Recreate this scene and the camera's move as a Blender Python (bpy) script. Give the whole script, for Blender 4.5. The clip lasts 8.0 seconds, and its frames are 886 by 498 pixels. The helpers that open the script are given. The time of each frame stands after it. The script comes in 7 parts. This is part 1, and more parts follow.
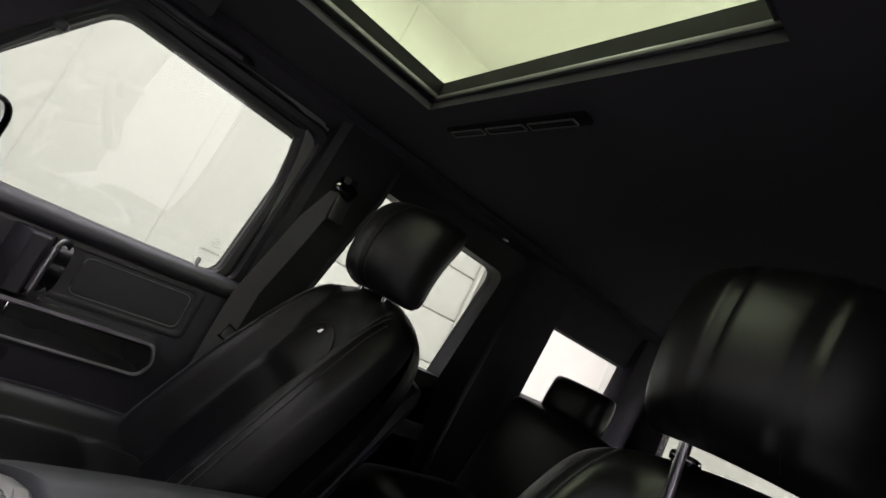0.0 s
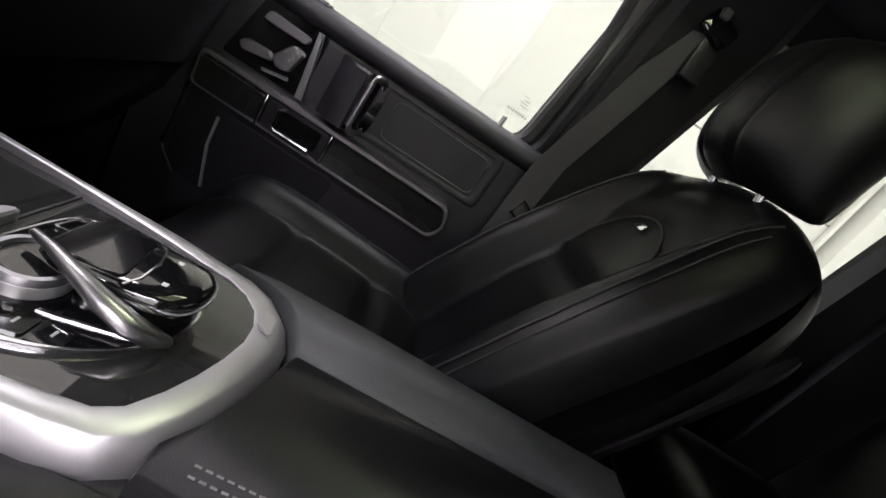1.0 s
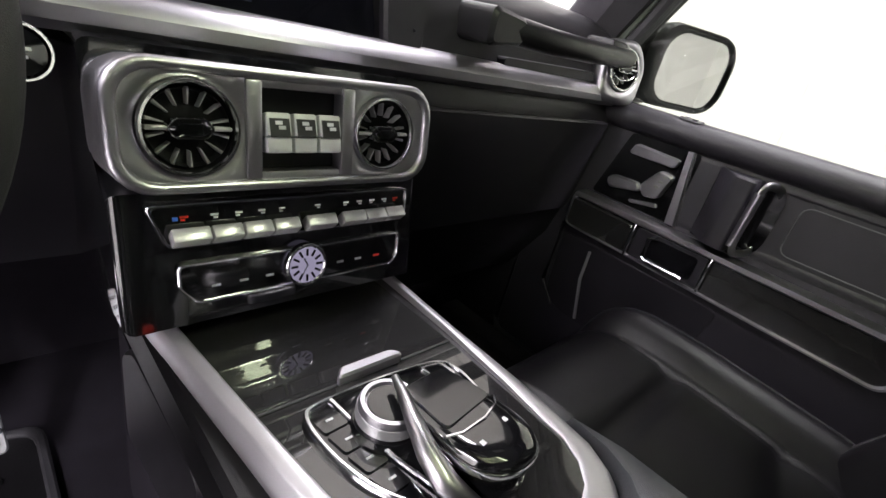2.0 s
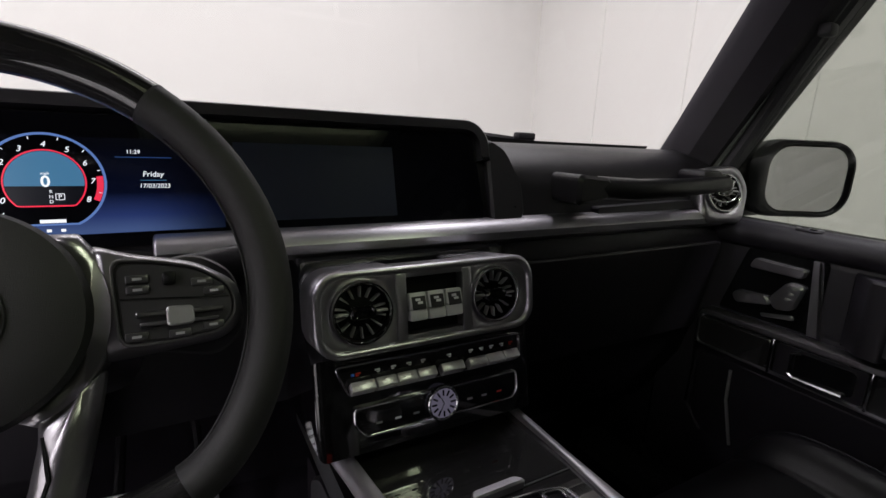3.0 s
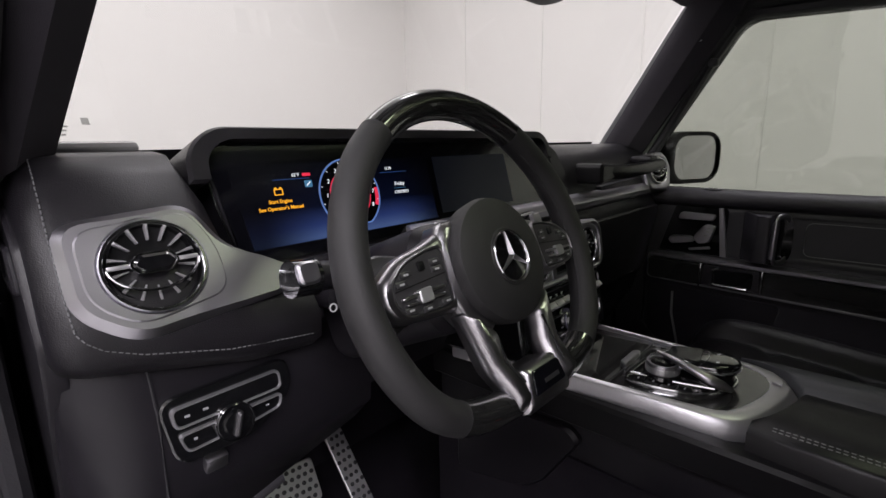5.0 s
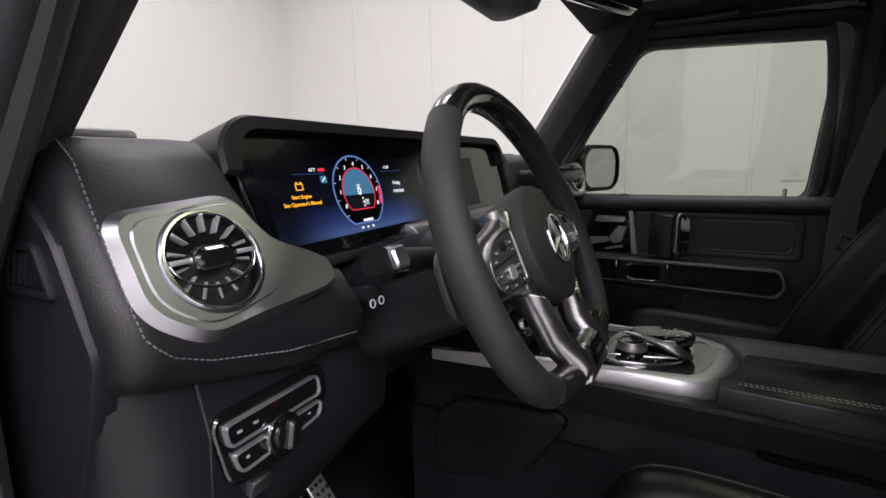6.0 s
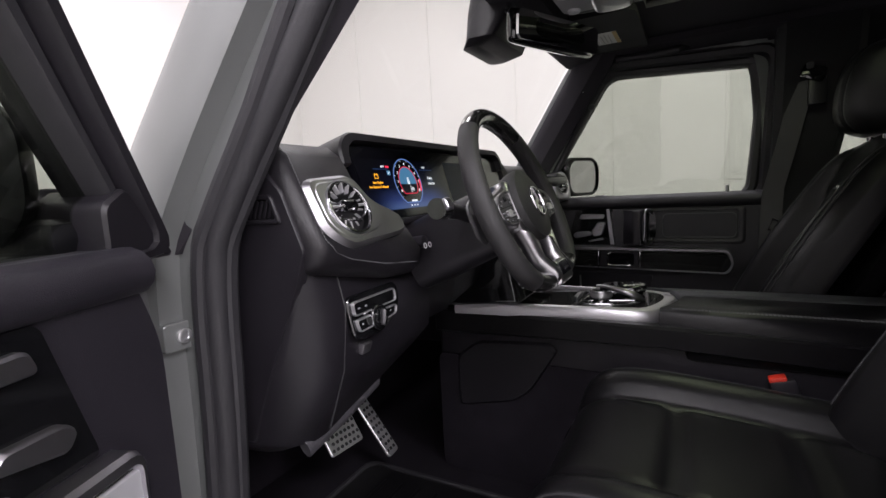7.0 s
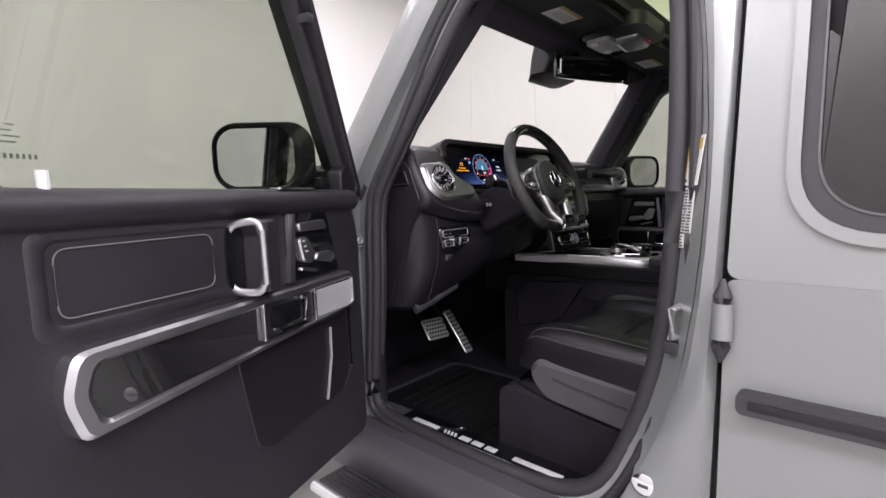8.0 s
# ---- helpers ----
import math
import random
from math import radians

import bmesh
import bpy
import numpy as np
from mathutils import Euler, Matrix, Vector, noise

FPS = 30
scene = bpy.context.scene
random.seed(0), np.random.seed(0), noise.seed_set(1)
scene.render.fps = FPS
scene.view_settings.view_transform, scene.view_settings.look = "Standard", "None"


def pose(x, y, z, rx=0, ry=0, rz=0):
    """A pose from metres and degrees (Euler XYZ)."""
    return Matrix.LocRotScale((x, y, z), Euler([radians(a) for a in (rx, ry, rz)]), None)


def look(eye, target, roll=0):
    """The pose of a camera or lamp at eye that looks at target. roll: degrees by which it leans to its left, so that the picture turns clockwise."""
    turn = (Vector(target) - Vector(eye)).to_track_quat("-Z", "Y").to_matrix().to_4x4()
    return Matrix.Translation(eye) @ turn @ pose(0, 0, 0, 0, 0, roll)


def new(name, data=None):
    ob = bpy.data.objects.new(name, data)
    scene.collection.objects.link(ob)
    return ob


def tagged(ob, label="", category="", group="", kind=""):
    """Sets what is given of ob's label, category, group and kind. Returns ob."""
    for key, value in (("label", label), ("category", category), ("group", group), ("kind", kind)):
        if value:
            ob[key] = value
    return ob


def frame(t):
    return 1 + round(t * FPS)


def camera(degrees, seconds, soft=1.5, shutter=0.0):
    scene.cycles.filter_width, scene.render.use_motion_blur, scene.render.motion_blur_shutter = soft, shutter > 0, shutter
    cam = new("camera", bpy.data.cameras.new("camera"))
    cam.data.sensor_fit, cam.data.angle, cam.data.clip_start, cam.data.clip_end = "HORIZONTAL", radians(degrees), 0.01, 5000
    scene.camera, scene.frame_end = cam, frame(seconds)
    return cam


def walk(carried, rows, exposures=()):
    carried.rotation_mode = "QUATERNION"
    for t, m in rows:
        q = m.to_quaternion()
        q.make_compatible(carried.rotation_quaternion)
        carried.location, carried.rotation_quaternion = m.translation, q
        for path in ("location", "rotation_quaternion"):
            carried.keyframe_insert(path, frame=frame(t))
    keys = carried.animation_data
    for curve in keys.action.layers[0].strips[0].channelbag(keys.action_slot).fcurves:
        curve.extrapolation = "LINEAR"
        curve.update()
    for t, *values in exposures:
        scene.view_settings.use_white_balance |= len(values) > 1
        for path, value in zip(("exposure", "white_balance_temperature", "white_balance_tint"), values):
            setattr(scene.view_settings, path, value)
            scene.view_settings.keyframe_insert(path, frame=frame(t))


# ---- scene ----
cam = camera(86.7, 8.0)
PATH = [
    (0, (-0.575, -0.121, 1.322), (1.063, -1.232, 1.61), 26.2),
    (0.5, (-0.431, -0.182, 1.303), (1.374, -1.038, 1.212), 33.4),
    (1, (-0.299, -0.224, 1.22), (1.574, -0.56, 0.605), 35.2),
    (1.5, (-0.25, -0.255, 1.202), (1.444, 0.277, 0.282), 24.6),
    (2, (-0.223, -0.241, 1.236), (1.153, 0.944, 0.397), 14.4),
    (2.2, (-0.216, -0.24, 1.257), (1.039, 1.13, 0.516), 10.8),
    (3.3, (-0.327, -0.379, 1.326), (0.594, 1.348, 0.916), 1.1),
    (3.5, (-0.379, -0.389, 1.328), (0.556, 1.332, 0.923), -0.1),
    (4, (-0.537, -0.372, 1.322), (0.534, 1.265, 0.906), -1.8),
    (4.5, (-0.675, -0.321, 1.325), (0.554, 1.197, 0.895), -1.9),
    (4.7, (-0.72, -0.307, 1.325), (0.581, 1.149, 0.892), -1.7),
    (5.8, (-0.864, -0.16, 1.298), (0.833, 0.83, 0.924), -0.7),
    (6, (-0.887, -0.143, 1.293), (0.841, 0.8, 0.938), -1.2),
    (6.5, (-0.986, -0.151, 1.279), (0.789, 0.721, 0.982), -2.5),
    (7, (-1.202, -0.259, 1.237), (0.542, 0.689, 0.994), -3.1),
    (7.5, (-1.433, -0.44, 1.207), (0.202, 0.688, 0.98), -2.3),
    (8, (-1.65, -0.688, 1.169), (-0.168, 0.637, 0.951), -1.9),
]
walk(cam, [(t, look(eye, target, roll)) for t, eye, target, roll in PATH],
     exposures=[(0, 1.25), (0.5, 1.4), (1.0, 1.6), (1.5, 1.95), (2.0, 2.12), (2.2, 1.85), (3.3, 0.05), (4.5, 0.1), (6.0, 0.3), (7.0, 0.4), (8.0, 0.45)])

# ---------------------------------------------------------------- world and light
world = bpy.data.worlds.new("world")
scene.world = world
world.use_nodes = True
world.node_tree.nodes["Background"].inputs[0].default_value = (0.9, 0.95, 1.0, 1)
world.node_tree.nodes["Background"].inputs[1].default_value = 0.05


def area_lamp(name, where, target, w, h, power, colour):
    data = bpy.data.lights.new(name, "AREA")
    data.shape, data.size, data.size_y, data.energy, data.color = "RECTANGLE", w, h, power, colour
    ob = new(name, data)
    ob.matrix_world = look(where, target)
    return ob


# unseen lamps, added and powered to balance the light on walls, paint and cabin
LAMP = (1.0, 0.955, 1.03)
area_lamp("unseen_fill_lamp", (-3.1, 0.4, 3.9), (-3.1, 0.4, 0), 0.5, 3.0, 95, LAMP)
area_lamp("unseen_fill_lamp", (1.25, -0.6, 3.9), (1.25, -0.6, 0), 0.5, 4.2, 92, LAMP)
area_lamp("unseen_fill_lamp", (0.0, 3.0, 3.9), (0.0, 3.0, 0), 5.0, 0.4, 50, LAMP)
area_lamp("unseen_fill_lamp", (-2.5, -3.5, 3.9), (-2.5, -3.5, 0), 0.6, 3.2, 205, LAMP)


# ---------------------------------------------------------------- materials
def material(name, colour, rough=0.5, metal=0.0, var=0.25, scale=8.0, bump=0.0, bscale=300.0, coat=0.0, voro=False, spec=0.5):
    """A surface with stains at a large scale, grain at a small one, and fine relief."""
    m = bpy.data.materials.new(name)
    m.use_nodes = True
    nt = m.node_tree
    p = nt.nodes["Principled BSDF"]
    p.inputs["Roughness"].default_value = rough
    p.inputs["Metallic"].default_value = metal
    p.inputs["Coat Weight"].default_value = coat
    p.inputs["Coat Roughness"].default_value = 0.04
    p.inputs["Specular IOR Level"].default_value = spec
    co = nt.nodes.new("ShaderNodeTexCoord")
    big = nt.nodes.new("ShaderNodeTexNoise")
    big.inputs["Scale"].default_value = scale
    big.inputs["Detail"].default_value = 6
    nt.links.new(co.outputs["Object"], big.inputs["Vector"])
    ramp = nt.nodes.new("ShaderNodeMix")
    ramp.data_type = "RGBA"
    dark = [c * (1 - var) for c in colour]
    lite = [min(1, c * (1 + var)) for c in colour]
    ramp.inputs["A"].default_value = (*dark, 1)
    ramp.inputs["B"].default_value = (*lite, 1)
    nt.links.new(big.outputs["Fac"], ramp.inputs["Factor"])
    nt.links.new(ramp.outputs["Result"], p.inputs["Base Color"])
    rr = nt.nodes.new("ShaderNodeMapRange")
    rr.inputs["To Min"].default_value = max(0.02, rough * 0.8)
    rr.inputs["To Max"].default_value = min(1, rough * 1.2)
    nt.links.new(big.outputs["Fac"], rr.inputs["Value"])
    nt.links.new(rr.outputs["Result"], p.inputs["Roughness"])
    if bump:
        if voro:
            fine = nt.nodes.new("ShaderNodeTexVoronoi")
            out = "Distance"
        else:
            fine = nt.nodes.new("ShaderNodeTexNoise")
            fine.inputs["Detail"].default_value = 3
            out = "Fac"
        fine.inputs["Scale"].default_value = bscale
        nt.links.new(co.outputs["Object"], fine.inputs["Vector"])
        b = nt.nodes.new("ShaderNodeBump")
        b.inputs["Strength"].default_value = bump
        b.inputs["Distance"].default_value = 0.001
        nt.links.new(fine.outputs[out], b.inputs["Height"])
        nt.links.new(b.outputs["Normal"], p.inputs["Normal"])
    return m


def glowing(name, colour, strength):
    m = bpy.data.materials.new(name)
    m.use_nodes = True
    p = m.node_tree.nodes["Principled BSDF"]
    p.inputs["Base Color"].default_value = (*[c * 0.03 for c in colour], 1)
    p.inputs["Emission Color"].default_value = (*colour, 1)
    p.inputs["Emission Strength"].default_value = strength
    p.inputs["Roughness"].default_value = 0.4
    return m


def pane(name, tint, gloss=0.05, rough=0.01):
    m = bpy.data.materials.new(name)
    m.use_nodes = True
    nt = m.node_tree
    nt.nodes.clear()
    out = nt.nodes.new("ShaderNodeOutputMaterial")
    mix = nt.nodes.new("ShaderNodeMixShader")
    tr = nt.nodes.new("ShaderNodeBsdfTransparent")
    gl = nt.nodes.new("ShaderNodeBsdfGlossy")
    mix.inputs["Fac"].default_value = gloss
    tr.inputs["Color"].default_value = (*tint, 1)
    gl.inputs["Roughness"].default_value = rough
    nt.links.new(tr.outputs[0], mix.inputs[1])
    nt.links.new(gl.outputs[0], mix.inputs[2])
    nt.links.new(mix.outputs[0], out.inputs["Surface"])
    return m


def carbon(name, cells=420):
    """Clear-coated carbon weave: small twill cells."""
    m = material(name, (0.022, 0.022, 0.024), 0.35, 0.0, 0.2, 12, coat=1.0)
    nt = m.node_tree
    p = nt.nodes["Principled BSDF"]
    p.inputs["Specular IOR Level"].default_value = 0.1
    p.inputs["Coat IOR"].default_value = 1.85
    p.inputs["Coat Roughness"].default_value = 0.02
    co = nt.nodes.new("ShaderNodeTexCoord")
    mp = nt.nodes.new("ShaderNodeMapping")
    mp.inputs["Rotation"].default_value = (0.5, 0.6, radians(45))
    nt.links.new(co.outputs["Object"], mp.inputs["Vector"])
    ch = nt.nodes.new("ShaderNodeTexChecker")
    ch.inputs["Scale"].default_value = cells
    ch.inputs["Color1"].default_value = (0.011, 0.0105, 0.011, 1)
    ch.inputs["Color2"].default_value = (0.019, 0.0185, 0.019, 1)
    nt.links.new(mp.outputs["Vector"], ch.inputs["Vector"])
    nt.links.new(ch.outputs["Color"], p.inputs["Base Color"])
    return m


LEATHER = material("black_leather", (0.0065, 0.0061, 0.0071), 0.31, 0, 0.25, 14, 0.16, 1300, voro=True, spec=0.25)
DASH = material("dashboard_leather", (0.0110, 0.0099, 0.0123), 0.40, 0, 0.2, 12, 0.2, 900, voro=True, spec=0.38)
LEATHER_DOOR = material("dark_leather", (0.0205, 0.0186, 0.0240), 0.42, 0, 0.2, 10, 0.3, 900, voro=True, spec=0.4)
SOFT = material("black_soft_plastic", (0.0130, 0.0117, 0.0149), 0.40, 0, 0.25, 9, 0.2, 1200, spec=0.33)
HEADLINER = material("black_headliner", (0.036, 0.033, 0.039), 0.95, 0, 0.25, 9, 0.5, 1500, spec=0.15)
CARPET = material("black_carpet", (0.0165, 0.0145, 0.0190), 1.0, 0, 0.4, 20, 0.9, 700, spec=0.1)
RUBBER = material("black_rubber", (0.021, 0.020, 0.0235), 0.6, 0, 0.2, 12, 0.2, 500)
GLOSS = material("piano_black", (0.006, 0.006, 0.007), 0.08, 0, 0.2, 5, coat=1.0)
SATIN = material("satin_aluminium", (0.43, 0.42, 0.45), 0.36, 1.0, 0.06, 18, 0.04, 600)
# lighter copy of the aluminium: the brighter reflection is put into its colour
BORDER = material("lit_aluminium", (0.53, 0.52, 0.545), 0.42, 0.85, 0.05, 18, 0.04, 600)
POLISHED = material("polished_silver", (0.40, 0.39, 0.41), 0.30, 1.0, 0.06, 14)
POD = material("dark_satin_pod", (0.060, 0.058, 0.062), 0.33, 0.5, 0.2, 12, spec=0.5)
CHROME = material("chrome", (0.75, 0.75, 0.78), 0.13, 1.0, 0.05, 10)
STEEL = material("brushed_steel", (0.60, 0.60, 0.61), 0.32, 0.8, 0.1, 30, 0.1, 400)
PAINT = material("silver_paint", (0.200, 0.207, 0.205), 0.40, 0.30, 0.03, 3, 0.02, 900, coat=0.35)
CARBON = carbon("carbon_weave")
WHITE_PRINT = material("white_print", (0.7, 0.7, 0.72), 0.5)
GREY_BUTTON = material("grey_button", (0.40, 0.40, 0.42), 0.4, 0.2)
THREAD = material("grey_thread", (0.13, 0.13, 0.135), 0.8)
RED = material("red_plastic", (0.55, 0.03, 0.015), 0.45)
BLUE_PRINT = material("blue_print", (0.05, 0.15, 0.6), 0.5)
LINEN = material("visor_fabric", (0.016, 0.016, 0.017), 0.85, 0, 0.2, 9, 0.4, 900)
LABEL_PAPER = material("label_paper", (0.52, 0.52, 0.50), 0.6, 0, 0.1, 30)
WALL = material("white_wall_paint", (0.80, 0.785, 0.765), 0.65, 0, 0.035, 0.8)
CEIL = material("white_ceiling_paint", (0.87, 0.855, 0.83), 0.7, 0, 0.05, 1.5, 0.3, 25)
CONCRETE = material("grey_floor_paint", (0.50, 0.50, 0.49), 0.35, 0, 0.1, 2.0, 0.1, 60)
MIRROR = material("mirror_silver", (0.62, 0.62, 0.64), 0.01, 1.0, 0.0)
GLASS_FRONT = pane("windscreen_glass", (0.80, 0.81, 0.78))
GLASS_SIDE = pane("green_side_glass", (0.61, 0.635, 0.585))
# dark tint stands for the unlit cabin behind the driver-side rear window
GLASS_DARK = pane("dim_cabin_glass", (0.085, 0.075, 0.070), 0.06)
GLASS_ROOF = pane("sunroof_glass", (0.72, 0.78, 0.62))
SCREEN = material("screen_black", (0.004, 0.004, 0.006), 0.12, 0, 0.1, 3, coat=0.6)
GLOW_BLUE = glowing("screen_blue", (0.05, 0.16, 0.55), 0.35)
GLOW_DIM = glowing("screen_dim_blue", (0.02, 0.05, 0.22), 0.008)
GLOW_SKY = glowing("gauge_blue", (0.10, 0.33, 0.60), 0.42)
GLOW_RED = glowing("gauge_red", (0.85, 0.03, 0.08), 0.8)
GLOW_WHITE = glowing("screen_white", (0.9, 0.93, 1.0), 0.9)
GLOW_AMBER = glowing("screen_amber", (1.0, 0.42, 0.02), 1.0)
GLOW_VIOLET = glowing("clock_violet", (0.62, 0.56, 0.80), 0.10)


def screen_picture(name):
    """The lit blue ground of the instrument screen, brighter towards its foot."""
    m = bpy.data.materials.new(name)
    m.use_nodes = True
    nt = m.node_tree
    p = nt.nodes["Principled BSDF"]
    p.inputs["Base Color"].default_value = (0.004, 0.004, 0.006, 1)
    p.inputs["Roughness"].default_value = 0.15
    co = nt.nodes.new("ShaderNodeTexCoord")
    sep = nt.nodes.new("ShaderNodeSeparateXYZ")
    nt.links.new(co.outputs["Object"], sep.inputs[0])
    mr = nt.nodes.new("ShaderNodeMapRange")
    mr.inputs["From Min"].default_value, mr.inputs["From Max"].default_value = 1.212, 1.300
    nt.links.new(sep.outputs["Z"], mr.inputs["Value"])
    ramp = nt.nodes.new("ShaderNodeValToRGB")
    el = ramp.color_ramp.elements
    el[0].position, el[0].color = 0.0, (0.12, 0.20, 0.50, 1)
    el[1].position, el[1].color = 1.0, (0.001, 0.0015, 0.005, 1)
    e = el.new(0.16)
    e.color = (0.045, 0.08, 0.30, 1)
    e = el.new(0.42)
    e.color = (0.003, 0.006, 0.026, 1)
    nt.links.new(mr.outputs["Result"], ramp.inputs["Fac"])
    nt.links.new(ramp.outputs["Color"], p.inputs["Emission Color"])
    off = nt.nodes.new("ShaderNodeMath")
    off.operation = "ADD"
    off.inputs[1].default_value = 0.375
    nt.links.new(sep.outputs["X"], off.inputs[0])
    wide = nt.nodes.new("ShaderNodeMath")
    wide.operation = "ABSOLUTE"
    nt.links.new(off.outputs[0], wide.inputs[0])
    fade = nt.nodes.new("ShaderNodeMapRange")
    fade.interpolation_type = "SMOOTHSTEP"
    fade.inputs["From Min"].default_value, fade.inputs["From Max"].default_value = 0.055, 0.150
    fade.inputs["To Min"].default_value, fade.inputs["To Max"].default_value = 0.34, 0.03
    nt.links.new(wide.outputs[0], fade.inputs["Value"])
    nt.links.new(fade.outputs["Result"], p.inputs["Emission Strength"])
    return m


SCREEN_BLUE = screen_picture("instrument_ground")


# ---------------------------------------------------------------- mesh helpers
def part(name, bm, mat, parent=None, label="", smooth=35):
    bmesh.ops.recalc_face_normals(bm, faces=bm.faces)
    me = bpy.data.meshes.new(name)
    bm.to_mesh(me)
    bm.free()
    me.materials.append(mat)
    if smooth:
        me.shade_smooth()
        me.set_sharp_from_angle(angle=radians(smooth))
    ob = new(name, me)
    if parent:
        ob.parent = parent
    if label:
        ob["label"] = label
    return ob


def thing(name, label, category, m=Matrix(), group="", kind=""):
    ob = new(name)
    ob.empty_display_size = 0.05
    ob.matrix_basis = m
    return tagged(ob, label, category, group, kind)


def face(x, y, z, tilt=0.0, yaw=0.0):
    """A plane that faces the rear of the car: a to the right, b up, c towards the rear. tilt: its top leans forward."""
    return Matrix.Translation((x, y, z)) @ pose(0, 0, 0, 0, 0, yaw) @ pose(0, 0, 0, 90 - tilt)


def put(bm, verts, m):
    if m is not None:
        bmesh.ops.transform(bm, matrix=m, verts=verts)


def box(bm, c, s, bev=0.0, m=None, seg=2, rot=None):
    g = bmesh.ops.create_cube(bm, size=1)
    vs = g["verts"]
    bmesh.ops.scale(bm, vec=s, verts=vs)
    if bev:
        es = list({e for v in vs for e in v.link_edges})
        r = bmesh.ops.bevel(bm, geom=es, offset=min(bev, min(s) * 0.49), segments=seg, affect="EDGES", profile=0.5)
        vs = list({v for f in r["faces"] for v in f.verts} | {v for v in vs if v.is_valid})
    loc = Matrix.Translation(c)
    if rot:
        loc = loc @ pose(0, 0, 0, *rot)
    put(bm, vs, (m @ loc) if m is not None else loc)
    return bm


def B(c, s, bev=0.0, m=None, seg=2, rot=None):
    return box(bmesh.new(), c, s, bev, m, seg, rot)


def rrect(w, h, r, n=5, cx=0.0, cy=0.0):
    pts = []
    r = min(r, w / 2 - 1e-4, h / 2 - 1e-4)
    for k, (sx, sy) in enumerate(((1, 1), (-1, 1), (-1, -1), (1, -1))):
        for i in range(n + 1):
            a = radians(90 * k + 90 * i / n)
            pts.append((cx + sx * (w / 2 - r) + r * math.cos(a), cy + sy * (h / 2 - r) + r * math.sin(a)))
    return pts


def disc(r, n=32, cx=0.0, cy=0.0, sy=1.0):
    return [(cx + r * math.cos(2 * math.pi * i / n), cy + sy * r * math.sin(2 * math.pi * i / n)) for i in range(n)]


def round_poly(pts, r, n=4):
    """A polygon with its corners rounded."""
    out = []
    k = len(pts)
    for i in range(k):
        p, a, b = (Vector(pts[i]), Vector(pts[i - 1]), Vector(pts[(i + 1) % k]))
        da, db = (a - p), (b - p)
        ra = min(r, da.length * 0.45, db.length * 0.45)
        s, e = p + da.normalized() * ra, p + db.normalized() * ra
        for j in range(n + 1):
            t = j / n
            q = s * (1 - t) ** 2 + p * 2 * t * (1 - t) + e * t * t
            out.append((q.x, q.y))
    return out


def smooth_poly(pts, n=2):
    """A closed outline with its corners cut n times."""
    for _ in range(n):
        out = []
        for i, p in enumerate(pts):
            q = pts[(i + 1) % len(pts)]
            out += [(p[0] * 0.75 + q[0] * 0.25, p[1] * 0.75 + q[1] * 0.25), (p[0] * 0.25 + q[0] * 0.75, p[1] * 0.25 + q[1] * 0.75)]
        pts = out
    return pts


def dome(w, h, r, depth, m=None, n=6, steps=6):
    """A rounded housing: full outline at c = 0, closing in a soft dome at c = -depth."""
    rings = [[(x, y, 0.0) for x, y in rrect(w, h, r, n)]]
    for i in range(1, steps + 1):
        a = i / steps * math.pi / 2
        k = 0.35 + 0.65 * math.cos(a)
        rings.append([(x * k, y * k, -depth * math.sin(a)) for x, y in rrect(w, h, r, n)])
    return loft(rings, m=m)


def slab(bm, pts, c0, c1, m=None, edge=0.0):
    """A plate of outline pts between heights c0 and c1; edge: a chamfer on the c1 side."""
    lo = [bm.verts.new((x, y, c0)) for x, y in pts]
    if edge:
        cx = sum(p[0] for p in pts) / len(pts)
        cy = sum(p[1] for p in pts) / len(pts)
        sgn = 1 if c1 > c0 else -1
        w = max(abs(p[0] - cx) for p in pts)
        h = max(abs(p[1] - cy) for p in pts)
        mid = [bm.verts.new((x, y, c1 - sgn * edge)) for x, y in pts]
        hi = [bm.verts.new((cx + (x - cx) * (1 - edge / w), cy + (y - cy) * (1 - edge / h), c1)) for x, y in pts]
        rings = [lo, mid, hi]
    else:
        hi = [bm.verts.new((x, y, c1)) for x, y in pts]
        rings = [lo, hi]
    n = len(pts)
    for a, b in zip(rings, rings[1:]):
        for i in range(n):
            bm.faces.new((a[i], a[(i + 1) % n], b[(i + 1) % n], b[i]))
    bm.faces.new(lo)
    bm.faces.new(hi)
    put(bm, [v for r in rings for v in r], m)
    return bm


def S(pts, c0, c1, m=None, edge=0.0):
    return slab(bmesh.new(), pts, c0, c1, m, edge)


def ring(bm, outer, inner, c0, c1, m=None, edge=0.0):
    """A flat frame between two outlines with as many points each; edge: rounds its top."""
    n = len(outer)
    levels = []
    if edge:
        mid = [((a[0] * 3 + b[0]) / 4, (a[1] * 3 + b[1]) / 4) for a, b in zip(outer, inner)]
        mid2 = [((a[0] + b[0] * 3) / 4, (a[1] + b[1] * 3) / 4) for a, b in zip(outer, inner)]
        seq = [(outer, c0), (outer, c1 - edge), (mid, c1), (mid2, c1), (inner, c1 - edge), (inner, c0)]
    else:
        seq = [(outer, c0), (outer, c1), (inner, c1), (inner, c0)]
    for pts, c in seq:
        levels.append([bm.verts.new((x, y, c)) for x, y in pts])
    k = len(levels)
    for q in range(k):
        a, b = levels[q], levels[(q + 1) % k]
        for i in range(n):
            bm.faces.new((a[i], a[(i + 1) % n], b[(i + 1) % n], b[i]))
    put(bm, [v for lv in levels for v in lv], m)
    return bm


def R(outer, inner, c0, c1, m=None, edge=0.0):
    return ring(bmesh.new(), outer, inner, c0, c1, m, edge)


